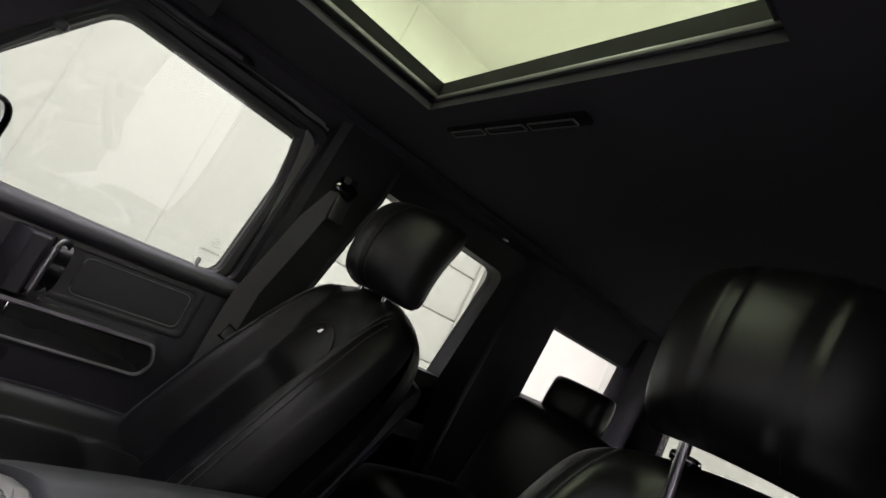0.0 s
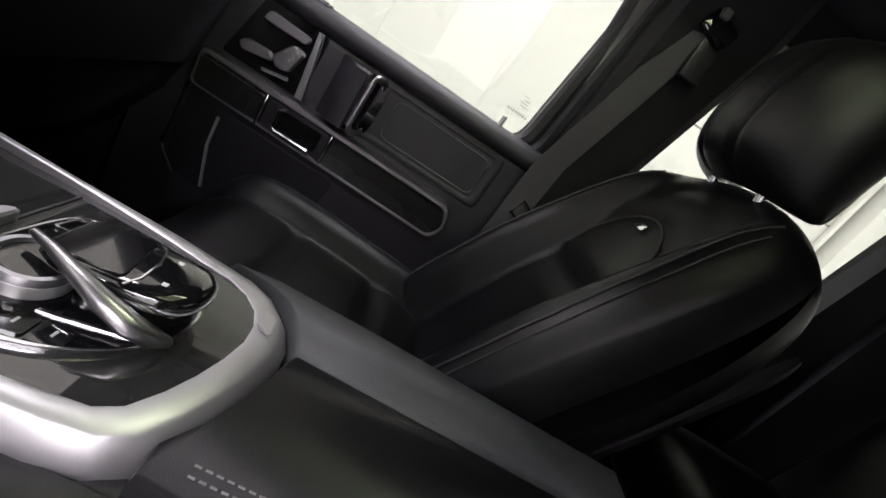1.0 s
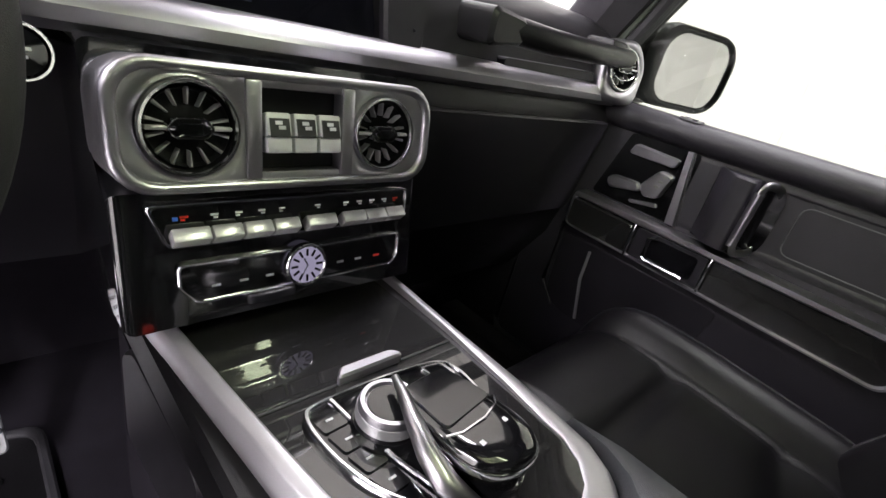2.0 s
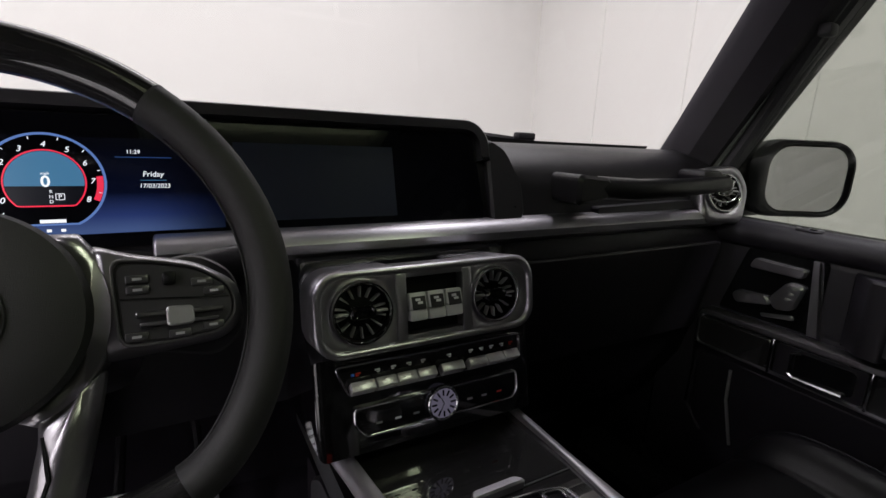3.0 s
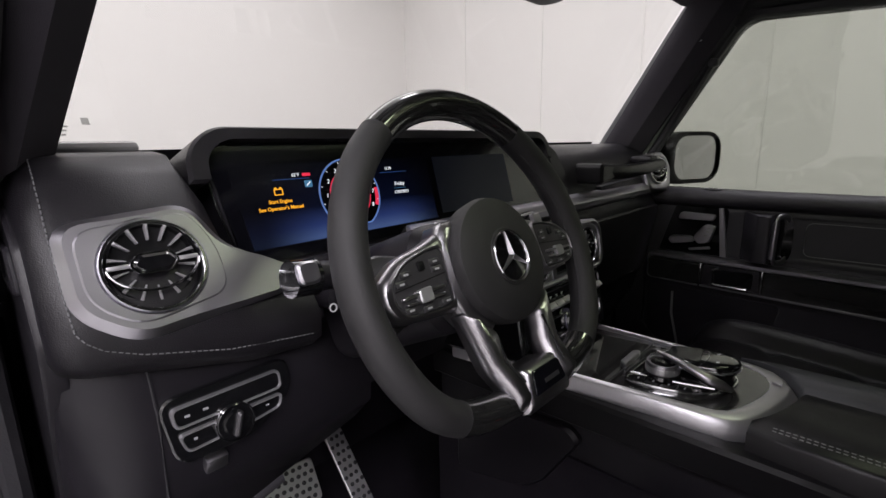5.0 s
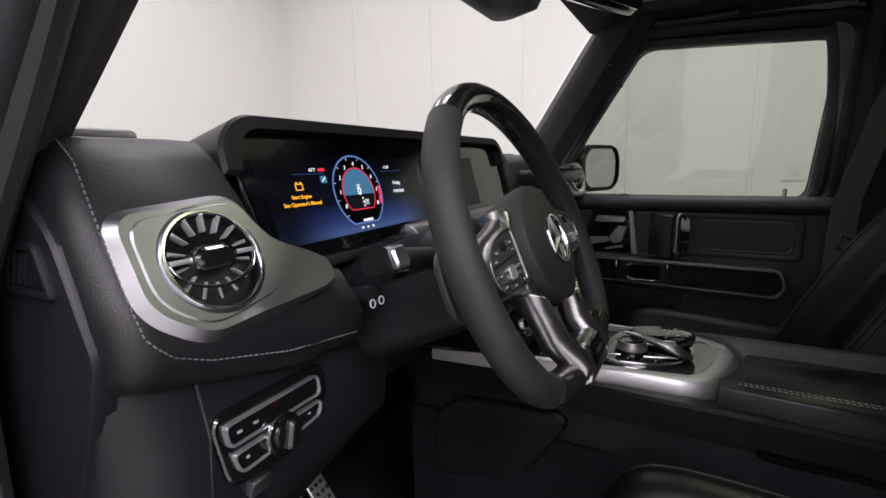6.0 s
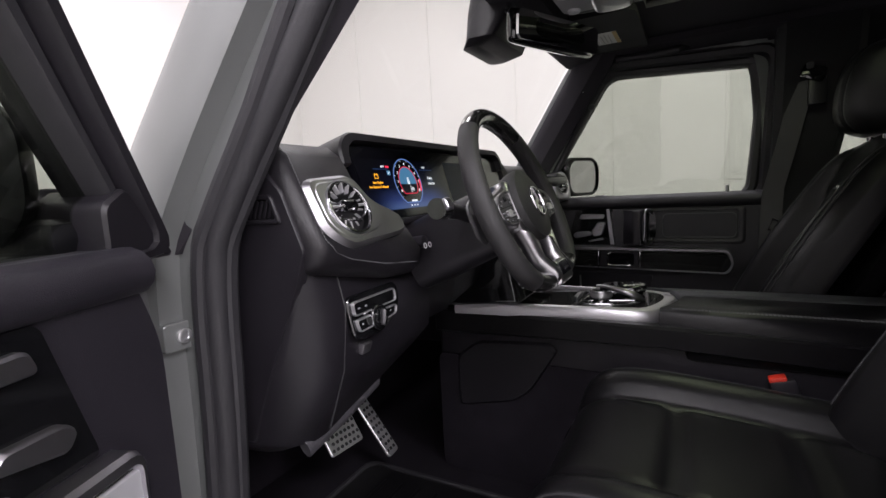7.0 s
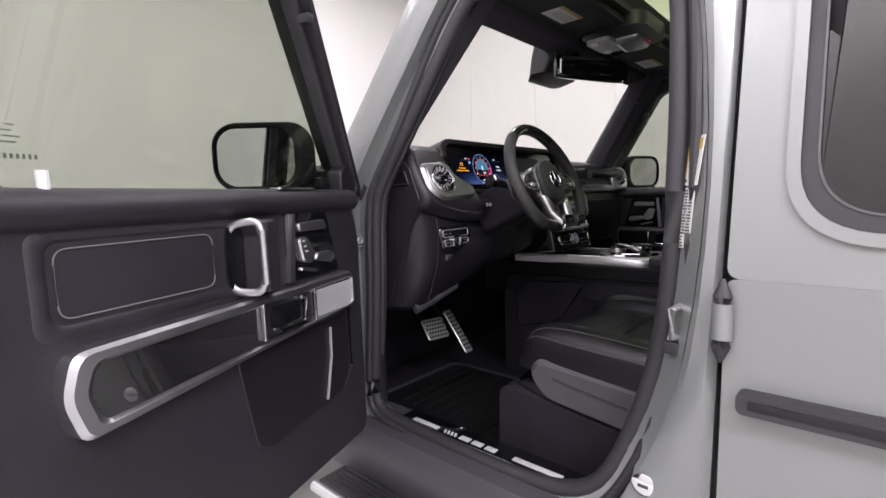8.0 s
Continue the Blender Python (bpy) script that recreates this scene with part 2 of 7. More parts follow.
def plate_hole(outer, cx, cy, r, c0, c1, m=None, edge=0.0, n=72):
    """A plate of any outline with one round hole through it."""
    far, near = [], []
    k = len(outer)
    for i in range(n):
        a = 2 * math.pi * i / n
        dx, dy = math.cos(a), math.sin(a)
        best = 0.0
        for q in range(k):
            (x0, y0), (x1, y1) = outer[q], outer[(q + 1) % k]
            ex, ey = x1 - x0, y1 - y0
            det = ex * dy - ey * dx
            if abs(det) < 1e-12:
                continue
            t = (ex * (y0 - cy) - ey * (x0 - cx)) / det
            u = (dx * (y0 - cy) - dy * (x0 - cx)) / det
            if -1e-9 <= u <= 1 + 1e-9 and t > best:
                best = t
        far.append((cx + dx * best, cy + dy * best))
        near.append((cx + dx * r, cy + dy * r))
    bm = bmesh.new()
    e1 = [(f[0] + (cx - f[0]) * edge / max(math.dist(f, (cx, cy)), 1e-6), f[1] + (cy - f[1]) * edge / max(math.dist(f, (cx, cy)), 1e-6)) for f in far]
    e2 = [(cx + (q[0] - cx) * (1 + edge * 0.6 / r), cy + (q[1] - cy) * (1 + edge * 0.6 / r)) for q in near]
    seq = [(far, c0), (far, c1 - edge), (e1, c1), (e2, c1), (near, c1 - edge), (near, c0)]
    rows = [[bm.verts.new((x, y, c)) for x, y in pts] for pts, c in seq]
    for q in range(len(rows)):
        a, b = rows[q], rows[(q + 1) % len(rows)]
        for i in range(n):
            bm.faces.new((a[i], a[(i + 1) % n], b[(i + 1) % n], b[i]))
    put(bm, list(bm.verts), m)
    return bm


def tube(bm, pts, r, n=8, closed=False, m=None, wide=1.0, up=(0, 0, 1)):
    """A bar of round or oval section along pts; r: one radius or one for each point."""
    pts = [Vector(p) for p in pts]
    k = len(pts)
    rs = r if isinstance(r, (list, tuple)) else [r] * k
    rows = []
    for i in range(k):
        a = pts[i - 1] if (i > 0 or closed) else pts[i]
        b = pts[(i + 1) % k] if (i < k - 1 or closed) else pts[i]
        t = (b - a).normalized()
        s = t.cross(Vector(up))
        if s.length < 1e-4:
            s = t.cross(Vector((0, 1, 0.01)))
        s.normalize()
        u = s.cross(t)
        rows.append([bm.verts.new(pts[i] + s * (rs[i] * wide * math.cos(2 * math.pi * j / n)) + u * (rs[i] * math.sin(2 * math.pi * j / n))) for j in range(n)])
    for i in range(k if closed else k - 1):
        a, b = rows[i], rows[(i + 1) % k]
        for j in range(n):
            bm.faces.new((a[j], a[(j + 1) % n], b[(j + 1) % n], b[j]))
    if not closed:
        bm.faces.new(rows[0])
        bm.faces.new(rows[-1])
    put(bm, [v for row in rows for v in row], m)
    return bm


def T(pts, r, n=8, closed=False, m=None, wide=1.0, up=(0, 0, 1)):
    return tube(bmesh.new(), pts, r, n, closed, m, wide, up)


def lathe(bm, prof, n=32, m=None):
    rows = [[bm.verts.new((r * math.cos(2 * math.pi * i / n), r * math.sin(2 * math.pi * i / n), z)) for i in range(n)] for r, z in prof]
    for a, b in zip(rows, rows[1:]):
        for i in range(n):
            bm.faces.new((a[i], a[(i + 1) % n], b[(i + 1) % n], b[i]))
    bm.faces.new(rows[0])
    bm.faces.new(rows[-1])
    put(bm, [v for row in rows for v in row], m)
    return bm


def L(prof, n=32, m=None):
    return lathe(bmesh.new(), prof, n, m)


def loft(rings, closed=True, caps=True, m=None):
    bm = bmesh.new()
    rows = [[bm.verts.new(p) for p in r] for r in rings]
    n = len(rows[0])
    for a, b in zip(rows, rows[1:]):
        for i in range(n if closed else n - 1):
            bm.faces.new((a[i], a[(i + 1) % n], b[(i + 1) % n], b[i]))
    if caps:
        bm.faces.new(rows[0])
        bm.faces.new(rows[-1])
    put(bm, list(bm.verts), m)
    return bm


def profile_x(pts, x0, x1, bev=0.0, seg=3):
    """A form of the side outline pts (y, z) from x0 to x1."""
    bm = bmesh.new()
    a = [bm.verts.new((x0, y, z)) for y, z in pts]
    b = [bm.verts.new((x1, y, z)) for y, z in pts]
    n = len(pts)
    for i in range(n):
        bm.faces.new((a[i], a[(i + 1) % n], b[(i + 1) % n], b[i]))
    fa, fb = bm.faces.new(a), bm.faces.new(b)
    if bev:
        bmesh.ops.bevel(bm, geom=list({e for f in (fa, fb) for e in f.edges}), offset=bev, segments=seg, affect="EDGES", profile=0.5)
    return bm


def pillow(w, h, d, puff=0.35, nu=16, nv=16, p=4.0, fn=None, m=None):
    """A soft closed form, w wide (a), h high (b), d deep (c): front bulges, edges are rounded. fn moves each point."""
    bm = bmesh.new()
    rows = []
    steps = [-1 + 2 * i / nv for i in range(nv + 1)]
    for side in (1, -1):
        grid = []
        for v in steps:
            row = []
            for i in range(nu + 1):
                u = -1 + 2 * i / nu
                su, sv = math.sin(u * math.pi / 2), math.sin(v * math.pi / 2)
                edge = max(0.0, 1 - abs(su) ** p) ** (1 / 2.2) * max(0.0, 1 - abs(sv) ** p) ** (1 / 2.2)
                k = (abs(su) ** 6 + abs(sv) ** 6)
                sh = 1 - 0.06 * min(1.0, abs(su * sv) ** 4)
                q = Vector((su * w / 2 * sh, sv * h / 2 * sh, side * d / 2 * edge * (1 + puff * (1 - su * su) * (1 - sv * sv) * 0.3)))
                if fn:
                    q = fn(q, su, sv, side)
                row.append(bm.verts.new(q))
            grid.append(row)
        for a, b in zip(grid, grid[1:]):
            for i in range(nu):
                bm.faces.new((a[i], a[i + 1], b[i + 1], b[i]))
        rows.append(grid)
    bmesh.ops.remove_doubles(bm, verts=list(bm.verts), dist=0.0004)
    put(bm, list(bm.verts), m)
    return bm


def letters(text, size, m, mat, name="lettering", parent=None, align="CENTER", depth=0.0002, shear=0.0, bold=0.0):
    cu = bpy.data.curves.new(name, "FONT")
    cu.body, cu.size, cu.align_x, cu.align_y, cu.extrude, cu.shear, cu.offset = text, size, align, "CENTER", depth, shear, bold
    tmp = bpy.data.objects.new(name, cu)
    scene.collection.objects.link(tmp)
    bpy.context.view_layer.update()
    me = bpy.data.meshes.new_from_object(tmp.evaluated_get(bpy.context.evaluated_depsgraph_get()))
    bpy.data.objects.remove(tmp)
    me.transform(m)
    me.materials.clear()
    me.materials.append(mat)
    ob = new(name, me)
    if parent:
        ob.parent = parent
    return ob


def mirror_x(bm):
    bmesh.ops.scale(bm, vec=(-1, 1, 1), verts=list(bm.verts))
    return bm


def arc(cx, cy, r, a0, a1, n):
    return [(cx + r * math.cos(radians(a0 + (a1 - a0) * i / n)), cy + r * math.sin(radians(a0 + (a1 - a0) * i / n))) for i in range(n + 1)]


# ---------------------------------------------------------------- the room
FLOOR_Z, CEIL_Z = -0.15, 4.0
RX0, RX1, RY0, RY1 = -3.6, 3.6, -6.6, 4.4


def room():
    for name, c, s, mat, label, cat in (
        ("floor", ((RX0 + RX1) / 2, (RY0 + RY1) / 2, FLOOR_Z - 0.1), (RX1 - RX0 + 0.4, RY1 - RY0 + 0.4, 0.2), CONCRETE, "grey painted workshop floor under the car", "floor"),
        ("ceiling", ((RX0 + RX1) / 2, (RY0 + RY1) / 2, CEIL_Z + 0.1), (RX1 - RX0 + 0.4, RY1 - RY0 + 0.4, 0.2), CEIL, "white painted room ceiling above the car", "ceiling"),
        ("wall_north", ((RX0 + RX1) / 2, RY1 + 0.1, 1.925), (RX1 - RX0 + 0.4, 0.2, 4.15), WALL, "plain warm white wall ahead of the car", "wall"),
        ("wall_south", ((RX0 + RX1) / 2, RY0 - 0.1, 1.925), (RX1 - RX0 + 0.4, 0.2, 4.15), WALL, "plain warm white wall behind the car", "wall"),
        ("wall_west", (RX0 - 0.1, (RY0 + RY1) / 2, 1.925), (0.2, RY1 - RY0, 4.15), WALL, "plain warm white wall on the driver's side", "wall"),
        ("wall_east", (RX1 + 0.1, (RY0 + RY1) / 2, 1.925), (0.2, RY1 - RY0, 4.15), WALL, "white panelled wall on the passenger's side", "wall"),
    ):
        ob = part(name, B(c, s), mat, smooth=0)
        tagged(ob, label, cat, kind="structure")
        if name == "wall_east":
            east = ob
        seams = [3.40, 2.40, 1.40, 0.45, -0.49, -1.45]
    # upright joints of the panelled wall
    for k, y in enumerate(seams):
        part("panel_strip", B((RX1 - 0.004, y, 1.925), (0.012, 0.014 if k != 4 else 0.035, 4.14), 0.003), WALL, east)


room()


def roller_shutter():
    s = thing("sectional_door", "white sectional door beside an upright white post", "garage door", kind="structure")
    for i in range(6):
        part("panel", B((RX1 - 0.03, -2.60, FLOOR_Z + 0.26 + i * 0.52), (0.05, 1.9, 0.508), 0.008), WALL, s)
    part("guide_post", B((RX1 - 0.12, -3.70, 1.92), (0.22, 0.24, 4.1), 0.01), WALL, s)
    part("guide_rail", B((RX1 - 0.09, -3.50, 1.92), (0.05, 0.04, 4.1), 0.006), WALL, s)


roller_shutter()


# ---------------------------------------------------------------- the car's shell
def a_pillar(s):
    """Inner trim of the windscreen pillar from the cowl to the roof."""
    secs = []
    for k in range(7):
        t = k / 6
        x, y, z = 0.745 - 0.147 * t, 0.489 - 0.390 * t, 1.17 + 0.54 * t
        secs.append([(s * (x + dx), y + dy, z) for dx, dy in ((0.0, 0.0), (-0.014, -0.030), (-0.014, -0.080), (0.016, -0.124), (0.066, -0.118), (0.080, -0.03), (0.060, 0.02), (0.018, 0.018))])
    return loft(secs)


DOORWAY = [(0.385, 0.585), (0.350, 0.90), (0.340, 1.15), (0.305, 1.23), (0.185, 1.42), (0.065, 1.62), (0.01, 1.665), (-0.37, 1.672), (-0.435, 1.625), (-0.462, 1.20), (-0.440, 0.88), (-0.368, 0.655), (-0.298, 0.550), (-0.15, 0.517), (0.25, 0.528), (0.345, 0.540)]
DOORWAY = smooth_poly(DOORWAY)
DOORWAY_OUT = [(0.560, 0.47), (0.545, 0.90), (0.53, 1.15), (0.47, 1.27), (0.33, 1.47), (0.165, 1.71), (0.10, 1.765), (-0.37, 1.775), (-0.532, 1.74), (-0.535, 1.20), (-0.532, 0.88), (-0.53, 0.69), (-0.528, 0.55), (-0.15, 0.45), (0.25, 0.45), (0.40, 0.45)]
DOORWAY_OUT = smooth_poly(DOORWAY_OUT)


def body_lean(y, z):
    """How far the body side leans inwards at a height; more behind the middle pillar's front edge."""
    front = max(0, z - 1.2) * 0.16
    rear = (z - 1.05) * (0.20 if z > 1.05 else 0.06)
    k = min(1.0, max(0.0, (-0.44 - y) / 0.08))
    return front * (1 - k) + rear * k


def lean_in(bm, s):
    for v in bm.verts:
        v.co.x -= s * body_lean(v.co.y, v.co.z)
    return bm


def lean_trim(bm, s):
    """The trim leans inwards above the waist."""
    for v in bm.verts:
        v.co.x -= s * max(0, v.co.z - 1.2) * 0.16
    return bm


def middle_trim(s):
    """Trim of the middle pillar, narrower at the waist than under the roof."""
    secs = []
    for k in range(25):
        z = 0.49 + 1.22 * k / 24
        back = -0.690 + 0.055 * min(1.0, max(0.0, (1.56 - z) / 0.36))
        secs.append([(s * (0.735 + a), y, z) for a, y in ((0.05, -0.475), (-0.03, -0.475), (-0.05, -0.495), (-0.05, back + 0.02), (-0.035, back), (0.05, back))])
    bm = loft(secs)
    return bm


def grown(pts, d):
    out = []
    for y, z in pts:
        r = math.hypot(y + 0.05, z - 1.1)
        out.append((y + (y + 0.05) / r * d, z + (z - 1.1) / r * d))
    return out


def side_frame(s, ledge):
    """The painted doorway: an inner ledge for the seal, and the outer skin round it."""
    I = Matrix(((0, 0, s, 0), (1, 0, 0, 0), (0, 1, 0, 0), (0, 0, 0, 1)))
    def behind(y):
        return min(1.0, max(0.0, (-0.38 - y) / 0.06)) if s < 0 else 0.0
    mid = [grown([q], 0.045 + 0.004 * behind(q[0]))[0] for q in DOORWAY]
    if ledge:
        out = [grown([q], 0.060 - 0.012 * behind(q[0]))[0] for q in DOORWAY]
        rows = []
        for pts, deep, shift in ((DOORWAY, 0.755, 0.0), (DOORWAY, 0.800, -0.014), (out, 0.806, 0.034), (out, 0.765, 0.0)):
            rows.append([(s * (deep + shift * behind(q[0])), q[0], q[1]) for q in pts])
        rows.append(rows[0])
        bm = loft(rows, caps=False)
        bmesh.ops.remove_doubles(bm, verts=list(bm.verts), dist=0.0001)
        return lean_in(bm, s) if s < 0 else lean_trim(bm, s)
    return (lean_in if s < 0 else lean_trim)(R(DOORWAY_OUT, mid, 0.785, 0.848, I, 0.010), s)


def seal_path(s, x, grow=0.0, ahead=0.0):
    out = []
    cy, cz = -0.05, 1.1
    k = len(DOORWAY)
    for i in range(k):
        y0, z0 = DOORWAY[i]
        y1, z1 = DOORWAY[(i + 1) % k]
        for t in (0,):
            y, z = y0 + (y1 - y0) * t, z0 + (z1 - z0) * t
            d = math.hypot(y - cy, z - cz)
            f = grow + ahead * min(1.0, max(0.0, (y - 0.12) / 0.12))
            y, z = y + (y - cy) / d * f, z + (z - cz) / d * f
            out.append((s * (x - max(0, z - 1.2) * 0.16), y, z))
    return out


VENT_DARK = material("dark_pillar_plastic", (0.0075, 0.0070, 0.0085), 0.55, 0, 0.2, 9, 0.3, 1200, spec=0.25)
# the sill's shade is put into this dark grey colour
SILL_SHADED = material("shaded_sill", (0.048, 0.046, 0.055), 0.48, 0, 0.1, 6, 0.1, 500, spec=0.4)


def car_shell():
    body = thing("car_body", "silver boxy off-road car body, dark inside", "car")
    for s in (-1, 1):
        part("a_pillar", a_pillar(s), HEADLINER, body, "black trimmed windscreen pillar")
        part("side_frame", side_frame(s, False), PAINT, body, "silver painted door surround")
        part("door_ledge", side_frame(s, True), PAINT, body, "silver painted door ledge")
        part("door_seal", T(seal_path(s, 0.785, -0.004), 0.0185, 12, True), RUBBER, body, "thick black rubber door seal")
        part("outer_seal", T(seal_path(s, 0.803, 0.030, -0.026), 0.0115, 10, True), RUBBER, body, "outer rubber lip")
        part("inner_seal", T(sorted((q for q in seal_path(s, 0.770, -0.004, -0.006) if q[1] > 0.05 and q[2] > 0.60), key=lambda q: q[2]), 0.0150, 10), RUBBER, body, "inner rubber lip")
        part("roof_rail", profile_y(s, [(0.60, 1.69), (0.66, 1.675), (0.705, 1.665), (0.73, 1.70), (0.72, 1.77), (0.62, 1.80)], 0.13, -2.45), HEADLINER, body)
        part("b_pillar", lean_trim(middle_trim(s), s), VENT_DARK, body, "dark plastic pillar trim")
        part("c_pillar", lean_trim(B((s * 0.755, -1.47, 1.25), (0.10, 0.27, 1.0), 0.03), s), HEADLINER, body)
        part("d_pillar", lean_trim(B((s * 0.755, -2.345, 1.25), (0.10, 0.27, 1.0), 0.03), s), HEADLINER, body)
        part("cargo_side", B((s * 0.76, -1.95, 0.80), (0.12, 1.0, 0.82), 0.03), SOFT, body)
        part("quarter_skin", B((s * 0.84, -1.98, 0.80), (0.03, 1.02, 0.80), 0.01), PAINT, body)
        part("cargo_header", lean_trim(B((s * 0.775, -1.95, 1.61), (0.08, 1.0, 0.20), 0.02), s), HEADLINER, body)
        part("sill", profile_y(s, [(0.68, 0.44), (0.69, 0.520), (0.768, 0.522), (0.776, 0.526), (0.80, 0.528), (0.842, 0.520), (0.866, 0.490), (0.872, 0.44), (0.862, 0.37), (0.68, 0.37)], 0.50, -0.45), SILL_SHADED, body, "sill in a dark grey that holds its shade")
        part("fender", B((s * 0.865, 0.86, 0.82), (0.05, 0.62, 0.72), 0.025), PAINT, body, "silver front wing")
        bp = Matrix.Translation((s * 0.812, 0.381, 1.055)) @ pose(0, 0, 0, 90)
        part("bolt_plate", S(rrect(0.056, 0.040, 0.006, 4), -0.008, 0.004, bp, 0.001), PAINT, body, "silver hinge plate")
        part("bolt", L([(0.001, 0.003), (0.0105, 0.003), (0.0105, 0.008), (0.0085, 0.009), (0.0060, 0.009), (0.0055, 0.006), (0.001, 0.006)], 20, bp), STEEL, body, "steel hinge bolt")
    part("roof_panel", roof_sheet(1.795, 1.815, 0.72, 0.12, -2.45, (-0.42, 0.37, -0.58, 0.08)), PAINT, body)
    part("headliner", roof_sheet(1.715, 1.735, 0.68, 0.13, -2.40, (-0.36, 0.30, -0.525, -0.13)), HEADLINER, body, "black woven headliner")
    part("tailgate", B((0, -2.50, 0.810), (1.60, 0.10, 0.77), 0.03), SOFT, body)
    part("tailgate_rail", B((0, -2.49, 1.70), (1.50, 0.10, 0.16), 0.03), HEADLINER, body)
    for s in (-1, 1):
        part("tailgate_post", B((s * 0.64, -2.50, 1.42), (0.22, 0.08, 0.5), 0.02), HEADLINER, body)
    part("windscreen_header", B((0, 0.125, 1.710), (1.36, 0.12, 0.085), 0.02), HEADLINER, body)
    part("floor_pan", B((0, -0.85, 0.44), (1.60, 3.3, 0.06), 0.01), CARPET, body, "black carpeted floor")
    part("firewall", B((0, 0.78, 0.85), (1.60, 0.04, 0.86), 0.01), CARPET, body)
    part("bonnet", B((0, 1.35, 1.085), (1.66, 1.28, 0.03), 0.012), PAINT, body, "silver bonnet")
    part("front_panel", B((0, 1.98, 0.81), (1.62, 0.04, 0.54), 0.012), PAINT, body)
    for s in (-1, 1):
        part("front_wing", B((s * 0.83, 1.58, 0.87), (0.03, 0.80, 0.44), 0.01), PAINT, body)
        for y in (1.42, -1.92):
            hubm = Matrix.Translation((s * 0.72, y, FLOOR_Z + 0.39)) @ pose(0, 0, 0, 0, s * 90)
            w = part("wheel", L([(0.26, -0.12), (0.36, -0.13), (0.388, -0.09), (0.39, 0.0), (0.388, 0.09), (0.36, 0.13), (0.26, 0.12)], 48, hubm), RUBBER, body, "black tyre on a grey rim")
            part("rim", L([(0.001, 0.06), (0.06, 0.08), (0.09, 0.05), (0.22, 0.07), (0.255, 0.115), (0.262, 0.10), (0.262, -0.10), (0.001, -0.10)], 40, hubm), STEEL, w, "grey metal rim")
    for s in (-1, 1):
        part("kick_panel", B((s * 0.77, 0.57, 0.80), (0.03, 0.44, 0.76), 0.01), SOFT, body)
    part("cowl", B((0, 0.60, 1.272), (1.52, 0.20, 0.03), 0.01), RUBBER, body)
    return body


def profile_y(s, pts, y0, y1):
    bm = bmesh.new()
    a = [bm.verts.new((s * x, y0, z)) for x, z in pts]
    b = [bm.verts.new((s * x, y1, z)) for x, z in pts]
    n = len(pts)
    for i in range(n):
        bm.faces.new((a[i], a[(i + 1) % n], b[(i + 1) % n], b[i]))
    bm.faces.new(a)
    bm.faces.new(b)
    return bm


def roof_sheet(z0, z1, half, y0, y1, hole):
    """A roof layer with the sunroof's opening through it."""
    hx0, hx1, hy0, hy1 = hole
    bm = bmesh.new()
    box(bm, (0, (y0 + hy1) / 2, (z0 + z1) / 2), (2 * half, y0 - hy1, z1 - z0))
    box(bm, (0, (hy0 + y1) / 2, (z0 + z1) / 2), (2 * half, hy0 - y1, z1 - z0))
    box(bm, ((-half + hx0) / 2, (hy0 + hy1) / 2, (z0 + z1) / 2), (hx0 + half, hy1 - hy0, z1 - z0))
    box(bm, ((half + hx1) / 2, (hy0 + hy1) / 2, (z0 + z1) / 2), (half - hx1, hy1 - hy0, z1 - z0))
    return bm


shell = car_shell()


ROOF_FRAME = material("black_roof_frame", (0.004, 0.0038, 0.0042), 0.75, 0, 0.2, 12, 0.3, 900, spec=0.12)
GREY_RAIL = material("dull_grey_rail", (0.075, 0.073, 0.075), 0.5, 0.3, 0.15, 20)


def sunroof():
    s = thing("sunroof", "tinted glass sunroof with an aluminium guide rail", "sunroof")
    part("glass", B((-0.03, -0.25, 1.787), (0.84, 0.68, 0.006)), GLASS_ROOF, s)
    for sx in (-1, 1):
        part("side_wall", B((0.302 if sx > 0 else -0.362, -0.25, 1.757), (0.012, 0.56, 0.05)), ROOF_FRAME, s)
        part("guide_rail", B((0.285 if sx > 0 else -0.345, -0.25, 1.742), (0.008, 0.55, 0.010), 0.003), GREY_RAIL, s)
    part("rear_wall", B((-0.03, -0.531, 1.757), (0.66, 0.012, 0.05)), ROOF_FRAME, s)
    part("front_wall", B((-0.03, -0.124, 1.757), (0.66, 0.012, 0.05)), ROOF_FRAME, s)
    part("rear_rail", B((-0.03, -0.521, 1.738), (0.65, 0.008, 0.010), 0.003), GREY_RAIL, s)


sunroof()


